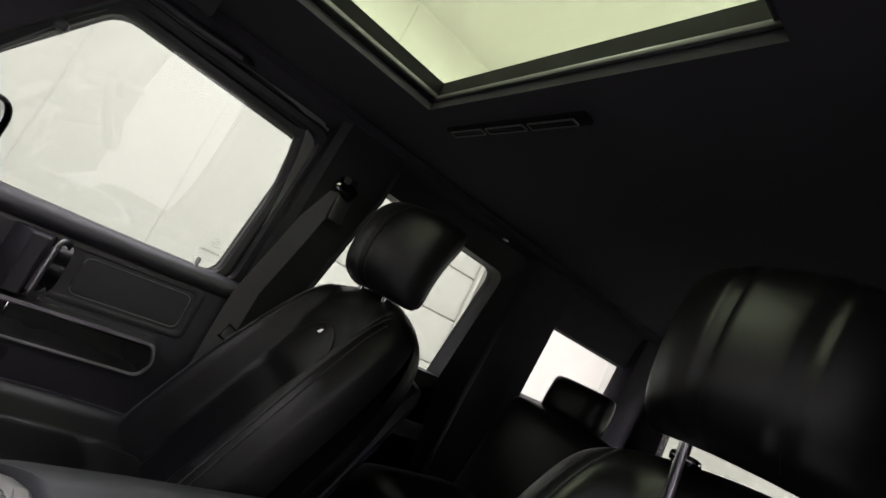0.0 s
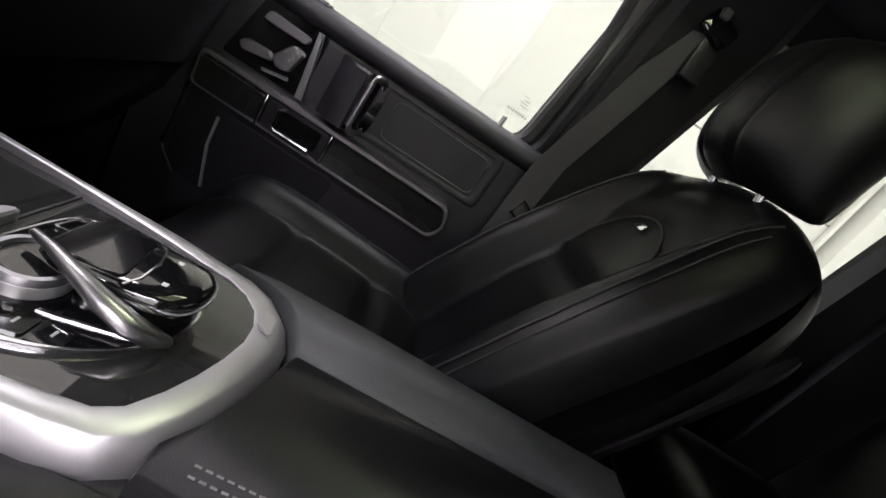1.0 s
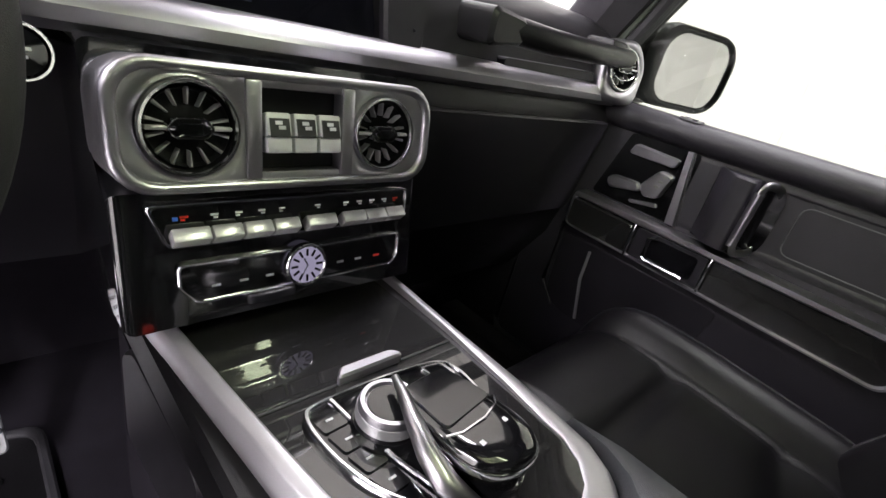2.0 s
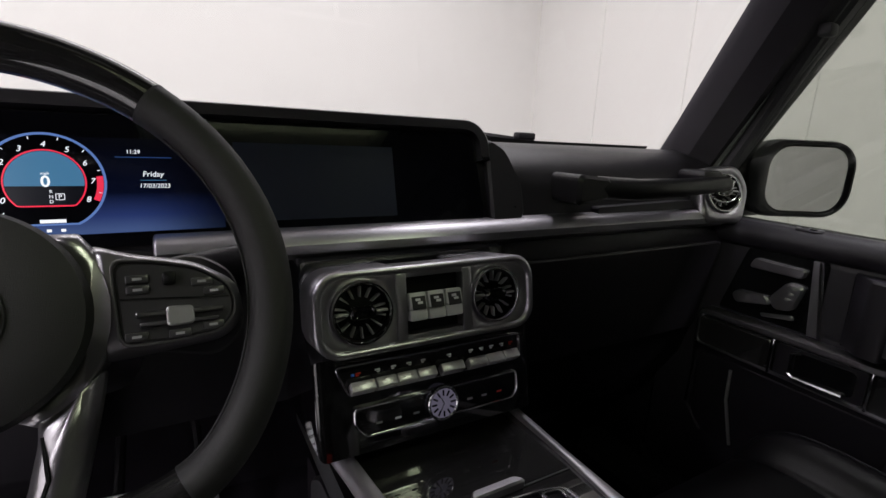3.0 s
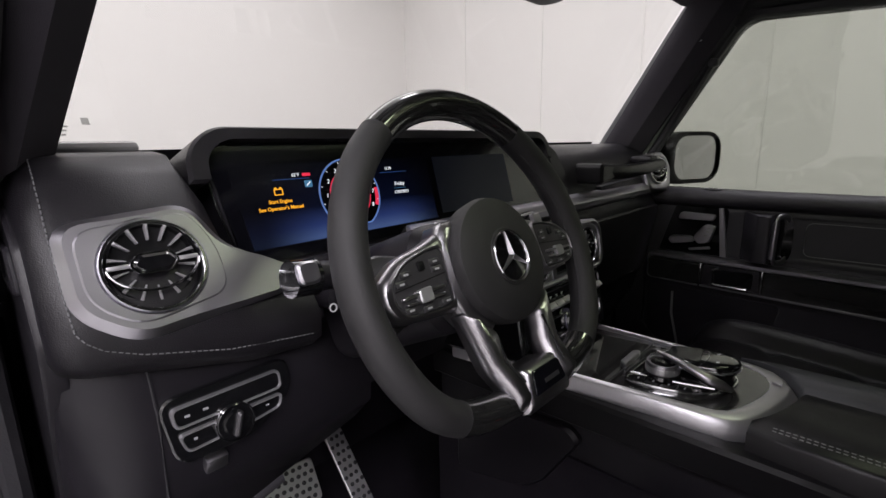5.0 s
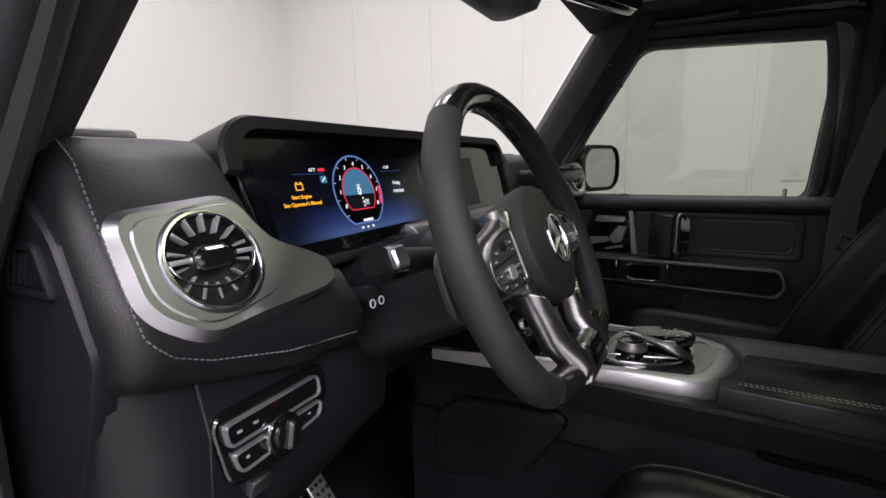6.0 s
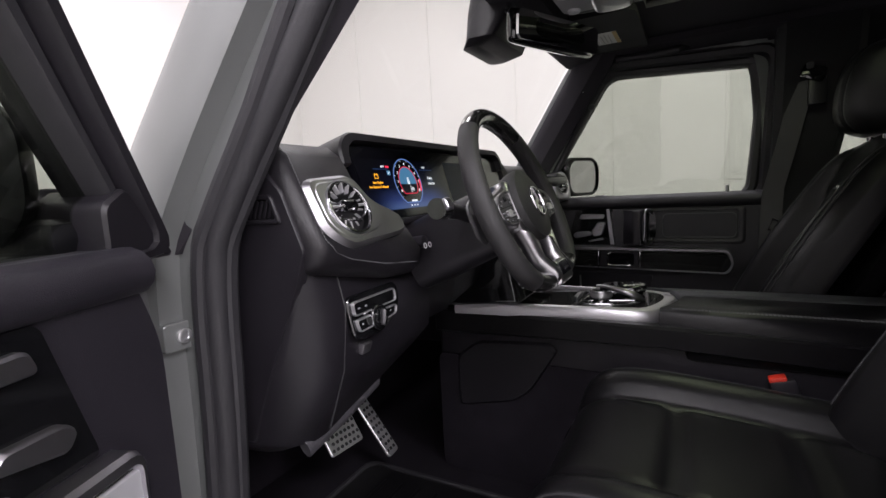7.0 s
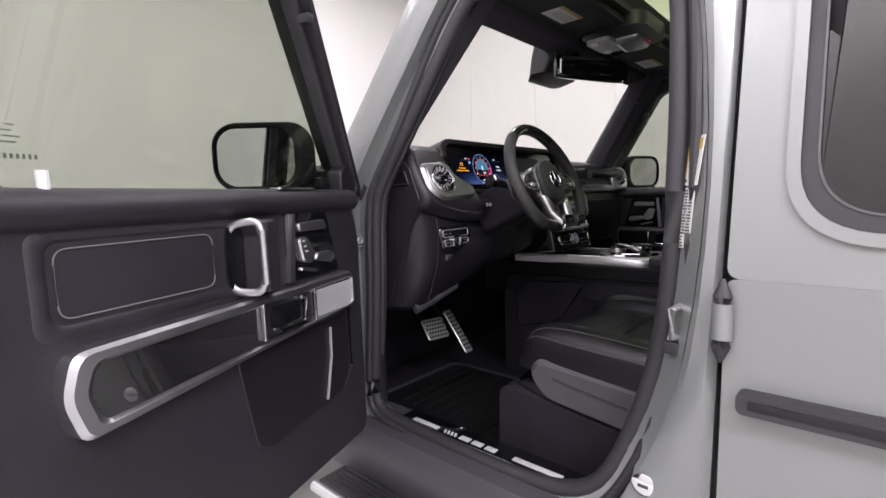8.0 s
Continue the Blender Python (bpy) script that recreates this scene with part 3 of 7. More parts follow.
def fixed_glass():
    w = thing("windscreen", "clear flat windscreen with a black edge", "windscreen")
    bm = bmesh.new()
    v = [bm.verts.new(p) for p in ((-0.800, 0.475, 1.28), (0.800, 0.475, 1.28), (0.725, 0.165, 1.735), (-0.725, 0.165, 1.735))]
    bm.faces.new(v)
    g = part("glass", bm, GLASS_FRONT, w, smooth=0)
    g.visible_shadow = False

    def on_glass(u, v):
        hw = 0.735 - 0.07 * v
        return Vector((u * hw, 0.475 - 0.31 * v - 0.002, 1.28 + 0.455 * v - 0.0014))
    for nm, quad in (("frit_top", ((-1, 1), (1, 1), (1, 0.93), (-1, 0.93))), ("frit_foot", ((-1, 0.10), (1, 0.10), (1, 0), (-1, 0)))):
        bm = bmesh.new()
        bm.faces.new([bm.verts.new(on_glass(u, v)) for u, v in quad])
        part(nm, bm, RUBBER, w, "black ceramic edge band", smooth=0)
    for s in (-1, 1):
        c = thing("cargo_window", "dark-framed cargo side window", "car window", group="cargo windows")
        g = part("glass", B((s * 0.745, -2.0, 1.42), (0.006, 0.74, 0.46)), GLASS_FRONT, c)
        g.visible_shadow = False
    c = thing("rear_window", "tailgate window in a black frame", "car window")
    g = part("glass", B((0, -2.475, 1.42), (1.20, 0.006, 0.50)), GLASS_SIDE, c)
    g.visible_shadow = False


fixed_glass()

# ---------------------------------------------------------------- dashboard
GREY_TRIM = material("grey_plastic_trim", (0.045, 0.043, 0.049), 0.6, 0, 0.15, 9, 0.3, 900, spec=0.3)


def driver_pad():
    """The pad round the driver's vent: rounded outer end, full height, then a low foot towards the column."""
    full = [(0.66, 1.300), (0.31, 1.322), (0.27, 1.318), (0.245, 1.30), (0.20, 1.205), (0.168, 1.14), (0.172, 1.112), (0.195, 1.095), (0.66, 1.08)]
    low = [(0.66, 1.170), (0.31, 1.185), (0.27, 1.186), (0.235, 1.186), (0.198, 1.182), (0.168, 1.14), (0.172, 1.112), (0.195, 1.095), (0.66, 1.08)]
    rings = []
    for k in range(6):
        a = radians(90 * k / 5)
        inset = 0.026 * (1 - math.sin(a))
        ring_ = []
        for y, z in full:
            v = Vector((0.42 - y, 1.2 - z))
            v = v.normalized() * inset
            ring_.append((-0.735 + 0.026 * (1 - math.cos(a)), y + v.x, z + v.y))
        rings.append(ring_)
    rings.append([(-0.605, y, z) for y, z in full])
    rings.append([(-0.585, y * 0.7 + q * 0.3, z * 0.7 + r * 0.3) for (y, z), (q, r) in zip(full, low)])
    rings.append([(-0.570, y, z) for y, z in low])
    rings.append([(-0.500, y, z) for y, z in low])
    return loft([[pad_rise(*q) for q in r] for r in rings])


def pad_rise(x, y, z):
    """The pad's lower edge climbs and draws back towards the door."""
    k = min(1.0, max(0.0, (-0.55 - x) / 0.17)) * min(1.0, max(0.0, (1.175 - z) / 0.04)) * min(1.0, max(0.0, (0.32 - y) / 0.1))
    return (x, y + 0.016 * k, z + 0.036 * k)


def lower_bolster():
    """Panel under the pad, its outer end drawn back in a soft curve."""
    prof = [(0.66, 1.135), (0.222, 1.135), (0.208, 1.07), (0.220, 0.97), (0.262, 0.845), (0.31, 0.825), (0.66, 0.80)]
    edge = [(0.66, 1.135), (0.224, 1.135), (0.248, 1.07), (0.300, 0.97), (0.335, 0.865), (0.37, 0.845), (0.66, 0.80)]
    rings = []
    for x, k in ((-0.7365, 1.0), (-0.731, 0.80), (-0.722, 0.52), (-0.708, 0.25), (-0.690, 0.07), (-0.670, 0.0), (-0.50, 0.0), (-0.40, 0.0)):
        rings.append([(x, a * (1 - k) + c * k, (b * (1 - k) + d * k - (0.045 if b > 1.1 and x > -0.51 else 0)) + ((x + 0.735) * 0.24 if b < 0.92 else 0)) for (a, b), (c, d) in zip(prof, edge)])
    return loft(rings)


def dashboard():
    d = thing("dashboard", "black stitched leather dashboard with aluminium vent surrounds", "dashboard")
    part("driver_pad", driver_pad(), DASH, d, "stitched black leather pad", 55)
    part("driver_lower", lower_bolster(), SOFT, d, "black soft knee panel", 60)
    part("lower_edge", T([(-0.700, 0.280, 0.846), (-0.62, 0.272, 0.868), (-0.52, 0.274, 0.892)], 0.017, 10, wide=0.7), GREY_TRIM, d, "grey plastic lower edge")
    part("knee_seam", T([(-0.664, 0.2195, 1.125), (-0.664, 0.2065, 1.07), (-0.664, 0.2185, 0.97), (-0.664, 0.258, 0.868)], 0.0016, 5), RUBBER, d)
    part("top_pad", profile_x([(0.66, 1.298), (0.34, 1.312), (0.31, 1.300), (0.31, 1.15), (0.66, 1.15)], -0.51, 0.20), DASH, d)
    part("passenger_pad", profile_x([(0.66, 1.300), (0.40, 1.318), (0.345, 1.317), (0.312, 1.309), (0.286, 1.294), (0.268, 1.272), (0.258, 1.244), (0.254, 1.215), (0.246, 1.200), (0.66, 1.18)], 0.18, 0.752, 0.022, 4), DASH, d, "black leather pad", 60)
    part("passenger_lower", profile_x([(0.66, 1.185), (0.235, 1.17), (0.225, 1.14), (0.245, 1.0), (0.28, 0.86), (0.35, 0.74), (0.66, 0.72)], 0.145, 0.745, 0.014), SOFT, d)
    part("knee_panel", profile_x([(0.66, 1.15), (0.30, 1.15), (0.27, 1.08), (0.28, 0.99), (0.31, 0.935), (0.66, 0.90)], -0.45, -0.15), SOFT, d)
    part("stack_body", profile_x([(0.45, 1.172), (0.196, 1.172), (0.182, 1.082), (0.136, 1.074), (0.112, 0.962), (0.45, 0.93)], -0.158, 0.138, 0.008), GLOSS, d, "gloss black centre stack")
    part("trim_strip", profile_x([(0.27, 1.206), (0.236, 1.205), (0.222, 1.199), (0.215, 1.188), (0.216, 1.177), (0.224, 1.169), (0.27, 1.164)], -0.30, 0.745, 0.004), SATIN, d, "satin aluminium strip")
    return d


dash = dashboard()


def display_unit():
    d = thing("instrument_display", "wide twin-screen display under a black hood, warning lit", "display")
    F = face(-0.20, 0.262, 1.262, 15)
    outer = [(-0.392, 0.022)] + arc(-0.342, 0.034, 0.050, 168, 90, 10) + arc(0.300, 0.045, 0.039, 90, 0, 10) + [(0.339, 0.026), (0.325, 0.026)] + arc(0.300, 0.045, 0.025, 0, 90, 8) + arc(-0.338, 0.034, 0.036, 90, 168, 8) + [(-0.374, 0.022)]
    part("hood", S(outer, -0.13, 0.020, F, 0.004), DASH, d, "black leather hood")
    part("housing", S(round_poly([(-0.374, 0.070), (0.325, 0.070), (0.352, 0.0), (0.345, -0.085), (-0.345, -0.085)], 0.02), -0.05, 0.0, F, 0.002), SOFT, d)
    part("screen", S(round_poly([(-0.368, 0.066), (0.318, 0.066), (0.330, -0.066), (-0.348, -0.074)], 0.020), 0.0, 0.004, F), SCREEN, d, "black glass screen")
    part("screen_edge", T([(-0.340, 0.0665, 0.004), (-0.360, 0.062, 0.004), (-0.3695, 0.046, 0.004), (-0.366, 0.0, 0.004), (-0.354, -0.055, 0.004), (-0.340, -0.074, 0.004)], 0.0014, 6, m=F), CHROME, d, "thin chrome screen edge")
    return d, F


display, DISPLAY_F = display_unit()



# ---------------------------------------------------------------- dashboard fittings
BLADE = material("bright_vent_blade", (0.50, 0.49, 0.51), 0.30, 0.55, 0.1)
VENT_BLACK = material("vent_black", (0.004, 0.004, 0.0045), 0.5, 0, 0.2, 9, spec=0.2)


def air_vent(name, label, F, r, tip=0.0, cat="air vent", group="dashboard vents"):
    """A round turbine vent: ring, dark well, blades and a nozzle; tip: its ball is turned up."""
    v = thing(name, label, cat, F, group)
    part("ring", R(disc(r, 48), disc(r * 0.90, 48), -0.004, 0.005, None, 0.002), CHROME, v, "knurled metal ring")
    part("well", L([(0.001, -0.034), (r * 0.92, -0.034), (r * 0.92, 0.001), (r * 0.89, 0.001), (r * 0.84, -0.030), (0.001, -0.030)], 40), VENT_BLACK, v, "black inner well")
    H = Matrix.Translation((0, r * 0.07 if tip else 0, 0.002 if tip else 0)) @ pose(0, 0, 0, tip)
    q = r * (0.84 if tip else 0.86)
    part("ball", L([(0.001, -0.022), (q, -0.020), (q, -0.006), (q * 0.96, -0.004), (q * 0.9, -0.010), (0.001, -0.016)], 40, H), VENT_BLACK, v, "black turning ball")
    for k in range(14):
        M = H @ pose(0, 0, 0, 0, 0, k * 360 / 14 + 13)
        bl = bmesh.new()
        slab(bl, [(r * 0.48, -r * 0.010), (q * 0.97, -r * 0.040), (q * 0.97, r * 0.040), (r * 0.48, r * 0.010)], -0.016, -0.003, M, 0.001)
        part("blade", bl, BLADE, v)
    noz = [(-r * 0.44, 0), (-r * 0.28, r * 0.19), (r * 0.28, r * 0.19), (r * 0.44, 0), (r * 0.28, -r * 0.19), (-r * 0.28, -r * 0.19)]
    part("nozzle", S(round_poly(noz, r * 0.08), -0.014, 0.005, H, 0.003), GLOSS, v, "gloss black nozzle")
    part("nozzle_rim", R(round_poly([(x * 1.12, y * 1.15) for x, y in noz], r * 0.09), round_poly(noz, r * 0.08), -0.010, 0.0025, H, 0.001), CHROME, v, "chrome nozzle rim")
    for sx in (-1, 1):
        part("cross_bar", B((sx * r * 0.64, 0, -0.003), (r * 0.42, r * 0.09, 0.008), 0.001, H), BLADE, v)
    if tip:
        part("lower_bow", T([(r * 0.86 * math.cos(radians(a)), r * (0.10 + 0.60 * math.sin(radians(a))), 0.001) for a in range(186, 356, 12)], 0.0016, 8), CHROME, v, "chrome bow under the nozzle")
    return v


def dash_fittings(d):
    # driver's vent surround
    F = face(-0.641, 0.2095, 1.219, 26) @ Matrix.Scale(0.95, 4)
    outer = round_poly([(-0.080, 0.050), (0.038, 0.060), (0.064, 0.006), (0.128, -0.026), (0.128, -0.056), (-0.036, -0.072), (-0.080, -0.036)], 0.022, 5)
    part("vent_surround", plate_hole(outer, -0.008, -0.004, 0.0455, -0.02, 0.012, F, 0.008), SATIN, d, "satin aluminium vent surround", 30)
    part("surround_recess", plate_hole(round_poly([(-0.068, 0.040), (0.034, 0.050), (0.054, 0.006), (0.054, -0.044), (-0.032, -0.060), (-0.068, -0.030)], 0.02, 5), -0.008, -0.004, 0.0458, 0.010, 0.0135, F, 0.003), SATIN, d, "", 30)
    air_vent("driver_vent", "round chrome-ringed air vent by the driver's door", F @ Matrix.Translation((-0.008, -0.004, 0.012)), 0.046, 13)
    # stitched edge round the pad
    st = [(-0.712, 0.305, 1.3228), (-0.714, 0.2705, 1.3190), (-0.716, 0.2440, 1.3005), (-0.717, 0.2215, 1.2525), (-0.717, 0.1990, 1.2055), (-0.716, 0.1850, 1.178), (-0.711, 0.1678, 1.144), (-0.700, 0.1685, 1.128), (-0.672, 0.1698, 1.121), (-0.60, 0.1700, 1.1185), (-0.51, 0.1700, 1.1185)]
    st = [Vector(pad_rise(*q)) for q in st]
    for k in range(len(st) - 1):
        p, q = Vector(st[k]), Vector(st[k + 1])
        n = max(1, int((q - p).length / 0.005))
        bm = bmesh.new()
        for i in range(n):
            a, b = p.lerp(q, (i + 0.15) / n), p.lerp(q, (i + 0.8) / n)
            tube(bm, [a, b], 0.0007, 5)
        ob = part("stitching", bm, THREAD, d)
        ob["kind"] = "stuff"
    Y = Matrix(((0, 0, -1, 0), (1, 0, 0, 0), (0, 1, 0, 0), (0, 0, 0, 1)))
    part("end_cap", S(round_poly([(0.56, 1.285), (0.275, 1.285), (0.240, 1.250), (0.206, 1.166), (0.228, 1.110), (0.292, 0.985), (0.325, 0.915), (0.345, 0.860), (0.56, 0.860)], 0.008), 0.722, 0.7395, Y, 0.003), SOFT, d, "flat black end panel")
    tri_o = [(0.325, 1.205), (0.306, 1.246), (0.257, 1.246), (0.240, 1.205)]
    tri_i = [(0.312, 1.211), (0.300, 1.239), (0.263, 1.239), (0.251, 1.211)]
    part("side_vent_frame", R(round_poly(tri_o, 0.008), round_poly(tri_i, 0.005), 0.738, 0.7435, Y, 0.002), SOFT, d, "frame of the side window vent")
    part("side_vent_well", S(round_poly(tri_i, 0.005), 0.738, 0.7402, Y), VENT_BLACK, d)
    for k in range(5):
        y = 0.298 - k * 0.0095
        part("side_vent_slat", B((-0.7408, y, 1.225), (0.0022, 0.0035, 0.026), rot=(22, 0, 0)), SOFT, d)
    # passenger's vent
    G = face(0.690, 0.218, 1.237, 12, -18)
    part("vent_surround", plate_hole(round_poly([(-0.055, 0.05), (0.03, 0.056), (0.056, 0.01), (0.040, -0.062), (-0.06, -0.06)], 0.022, 5), -0.006, 0.0, 0.038, -0.03, 0.010, G, 0.007), SATIN, d, "satin aluminium vent surround", 180)
    air_vent("passenger_vent", "round chrome-ringed air vent by the passenger door", G @ Matrix.Translation((-0.006, 0.0, 0.009)), 0.0385, 12)
    # centre vents
    C = face(-0.011, 0.142, 1.124, 10)
    for sx in (-1, 1):
        xs = [(-0.148 + 0.03 - 0.03 * math.cos(radians(t)), 0.049 - 0.03 + 0.03 * math.sin(radians(t))) for t in (0, 18, 36, 54, 72, 90)]
        poly = xs + [(-0.047, 0.049), (-0.047, -0.049)] + [(x, -y) for x, y in reversed(xs)]
        part("centre_surround", plate_hole([(-sx * x, y) for x, y in poly], (-0.092, 0.088)[sx > 0], 0.0, 0.0355, -0.045, 0.010, C, 0.004), SATIN, d, "satin aluminium centre vent surround", 180)
    for b0, b1 in ((0.034, 0.049), (-0.049, -0.034)):
        part("surround_bridge", B((0, (b0 + b1) / 2, -0.005), (0.096, b1 - b0, 0.030), 0.001, C), SATIN, d)
    part("surround_lip", R(rrect(0.296, 0.098, 0.03, 5), rrect(0.276, 0.080, 0.024, 5), 0.008, 0.015, C, 0.004), SATIN, d, "", 180)
    for sx in (-1, 1):
        air_vent("centre_vent", "round turbine air vent in the centre stack", C @ Matrix.Translation(((-0.092, 0.088)[sx > 0], 0.0, 0.010)), 0.036)
    part("switch_well", S(rrect(0.096, 0.072, 0.004, 3), -0.030, -0.006, C), VENT_BLACK, d)
    for sx in (-1, 1):
        part("well_rib", B((sx * 0.0445, 0, 0.004), (0.014, 0.080, 0.018), 0.003, C), SATIN, d)


def start_button():
    b = thing("start_button", "round black start button in a silver ring beside the centre stack", "button", face(-0.192, 0.176, 1.160, 8))
    part("ring", R(disc(0.019, 32), disc(0.0160, 32), -0.010, 0.006, None, 0.002), CHROME, b, "chrome ring")
    part("cap", L([(0.001, 0.0), (0.0160, 0.0), (0.0150, 0.0035), (0.001, 0.0045)], 28), GLOSS, b)
    part("print_bar", B((0, 0.002, 0.0045), (0.014, 0.0022, 0.0006)), WHITE_PRINT, b)
    part("print_bar", B((0, -0.003, 0.0045), (0.010, 0.0022, 0.0006)), WHITE_PRINT, b)


PALE_KEY = material("pale_key", (0.60, 0.60, 0.61), 0.38, 0.1)


def lock_switch(k):
    C = face(-0.011, 0.142, 1.124, 10)
    b = thing("lock_switch", "grey two-tone differential lock switch in the centre stack", "switch", C @ Matrix.Translation(((k - 1) * 0.0243, -0.002, 0.002)), "differential lock switches")
    part("lower_key", B((0, -0.0095, 0.006), (0.0222, 0.0135, 0.016), 0.002, None, 2, (-4, 0, 0)), PALE_KEY, b, "pale lower half")
    part("upper_key", B((0, 0.0065, 0.0055), (0.0222, 0.0195, 0.014), 0.002, None, 2, (-14, 0, 0)), PALE_KEY, b)
    part("key_field", B((0, 0.0065, 0.0127), (0.0176, 0.0155, 0.0008), 0, Matrix.Translation((0, -0.0012, 0.0004)), 2, (-14, 0, 0)), POD, b, "dark glossy field")
    for j, (dx, dy) in enumerate(((-0.002, 0.004), (0.0015, 0.0), (-0.001, -0.004))):
        part("mark", B((dx, 0.0056 + dy, 0.0139 + dy * 0.25), (0.0062, 0.0030, 0.0008), 0, None, 2, (-14, 0, 0)), WHITE_PRINT, b)



dash_fittings(dash)
start_button()
for k in range(3):
    lock_switch(k)


def climate_panel():
    p = thing("climate_panel", "gloss black climate control panel with silver toggles and round clock", "control panel")
    U = face(-0.010, 0.128, 1.050, 11)
    D = face(-0.006, 0.119, 0.998, 11)
    up = round_poly([(-0.128, 0.017), (0.128, 0.017), (0.128, -0.012), (0.120, -0.019), (-0.114, -0.019)], 0.006, 4)
    upi = round_poly([(-0.124, 0.0145), (0.1255, 0.0145), (0.1255, -0.011), (0.119, -0.0165), (-0.112, -0.0165)], 0.005, 4)
    part("upper_plate", S(upi, -0.01, 0.003, U), GLOSS, p)
    part("upper_rim", R(up, upi, -0.01, 0.006, U, 0.001), CHROME, p, "chrome rim")
    for x0, x1 in ((-0.112, -0.083), (-0.082, -0.057), (-0.056, -0.031), (-0.030, -0.005), (0.002, 0.034), (0.041, 0.068), (0.069, 0.094), (0.095, 0.119)):
        part("toggle", B(((x0 + x1) / 2, -0.0090, 0.009), (x1 - x0 - 0.0003, 0.012, 0.013), 0.0016, U, 2, (-38, 0, 0)), BLADE, p, "brushed steel toggle")
    for k, x in enumerate((-0.100, -0.077, -0.057, -0.037, -0.018, 0.018, 0.050, 0.066, 0.082, 0.098, 0.113)):
        mat = {0: RED, 10: RED}.get(k, WHITE_PRINT)
        part("symbol", B((x, 0.0062, 0.0032), (0.0062, 0.0018, 0.0008), 0, U), mat, p)
        part("symbol", B((x - 0.001 + 0.002 * (k % 2), 0.0038, 0.0032), (0.0034, 0.0016, 0.0008), 0, U), mat, p)
    part("symbol", B((-0.1065, 0.0050, 0.0033), (0.004, 0.0030, 0.0008), 0, U), BLUE_PRINT, p)
    lo = round_poly([(-0.112, 0.019), (0.118, 0.019), (0.118, -0.008), (0.110, -0.018), (-0.098, -0.018), (-0.112, -0.002)], 0.006, 4)
    loi = round_poly([(-0.109, 0.0165), (0.1155, 0.0165), (0.1155, -0.007), (0.1085, -0.0155), (-0.097, -0.0155), (-0.109, -0.0015)], 0.005, 4)
    part("lower_plate", S(loi, -0.01, 0.003, D), GLOSS, p)
    part("lower_rim", R(lo, loi, -0.01, 0.0055, D, 0.001), CHROME, p, "chrome rim")
    for x in (-0.082, -0.058, -0.034, 0.042, 0.064, 0.088):
        part("symbol", B((x, -0.004, 0.0032), (0.0075, 0.0022, 0.0008), 0, D), RED if x > 0.08 else GREY_BUTTON, p)
    ck = part("clock", L([(0.001, 0.0), (0.0205, 0.0), (0.0205, 0.005), (0.019, 0.007), (0.016, 0.0075), (0.001, 0.0072)], 32, D @ Matrix.Translation((0.0, 0.002, 0.003))), GLOW_VIOLET, p, "round analogue clock with a violet lit face")
    CK = D @ Matrix.Translation((0.0, 0.002, 0.0108))
    part("bezel", R(disc(0.0215, 32), disc(0.0180, 32), -0.006, 0.001, CK, 0.001), CHROME, ck)
    for k in range(12):
        part("hour_mark", B((0, 0.0130, 0.0), (0.0022, 0.0068, 0.0008), 0, CK @ pose(0, 0, 0, 0, 0, k * 30)), GLOSS, ck)
    part("hand", B((0, 0.004, 0.0006), (0.0016, 0.009, 0.0008), 0, CK @ pose(0, 0, 0, 0, 0, 25)), CHROME, ck)
    part("hand", B((0, 0.005, 0.0006), (0.0012, 0.012, 0.0008), 0, CK @ pose(0, 0, 0, 0, 0, 150)), CHROME, ck)


climate_panel()


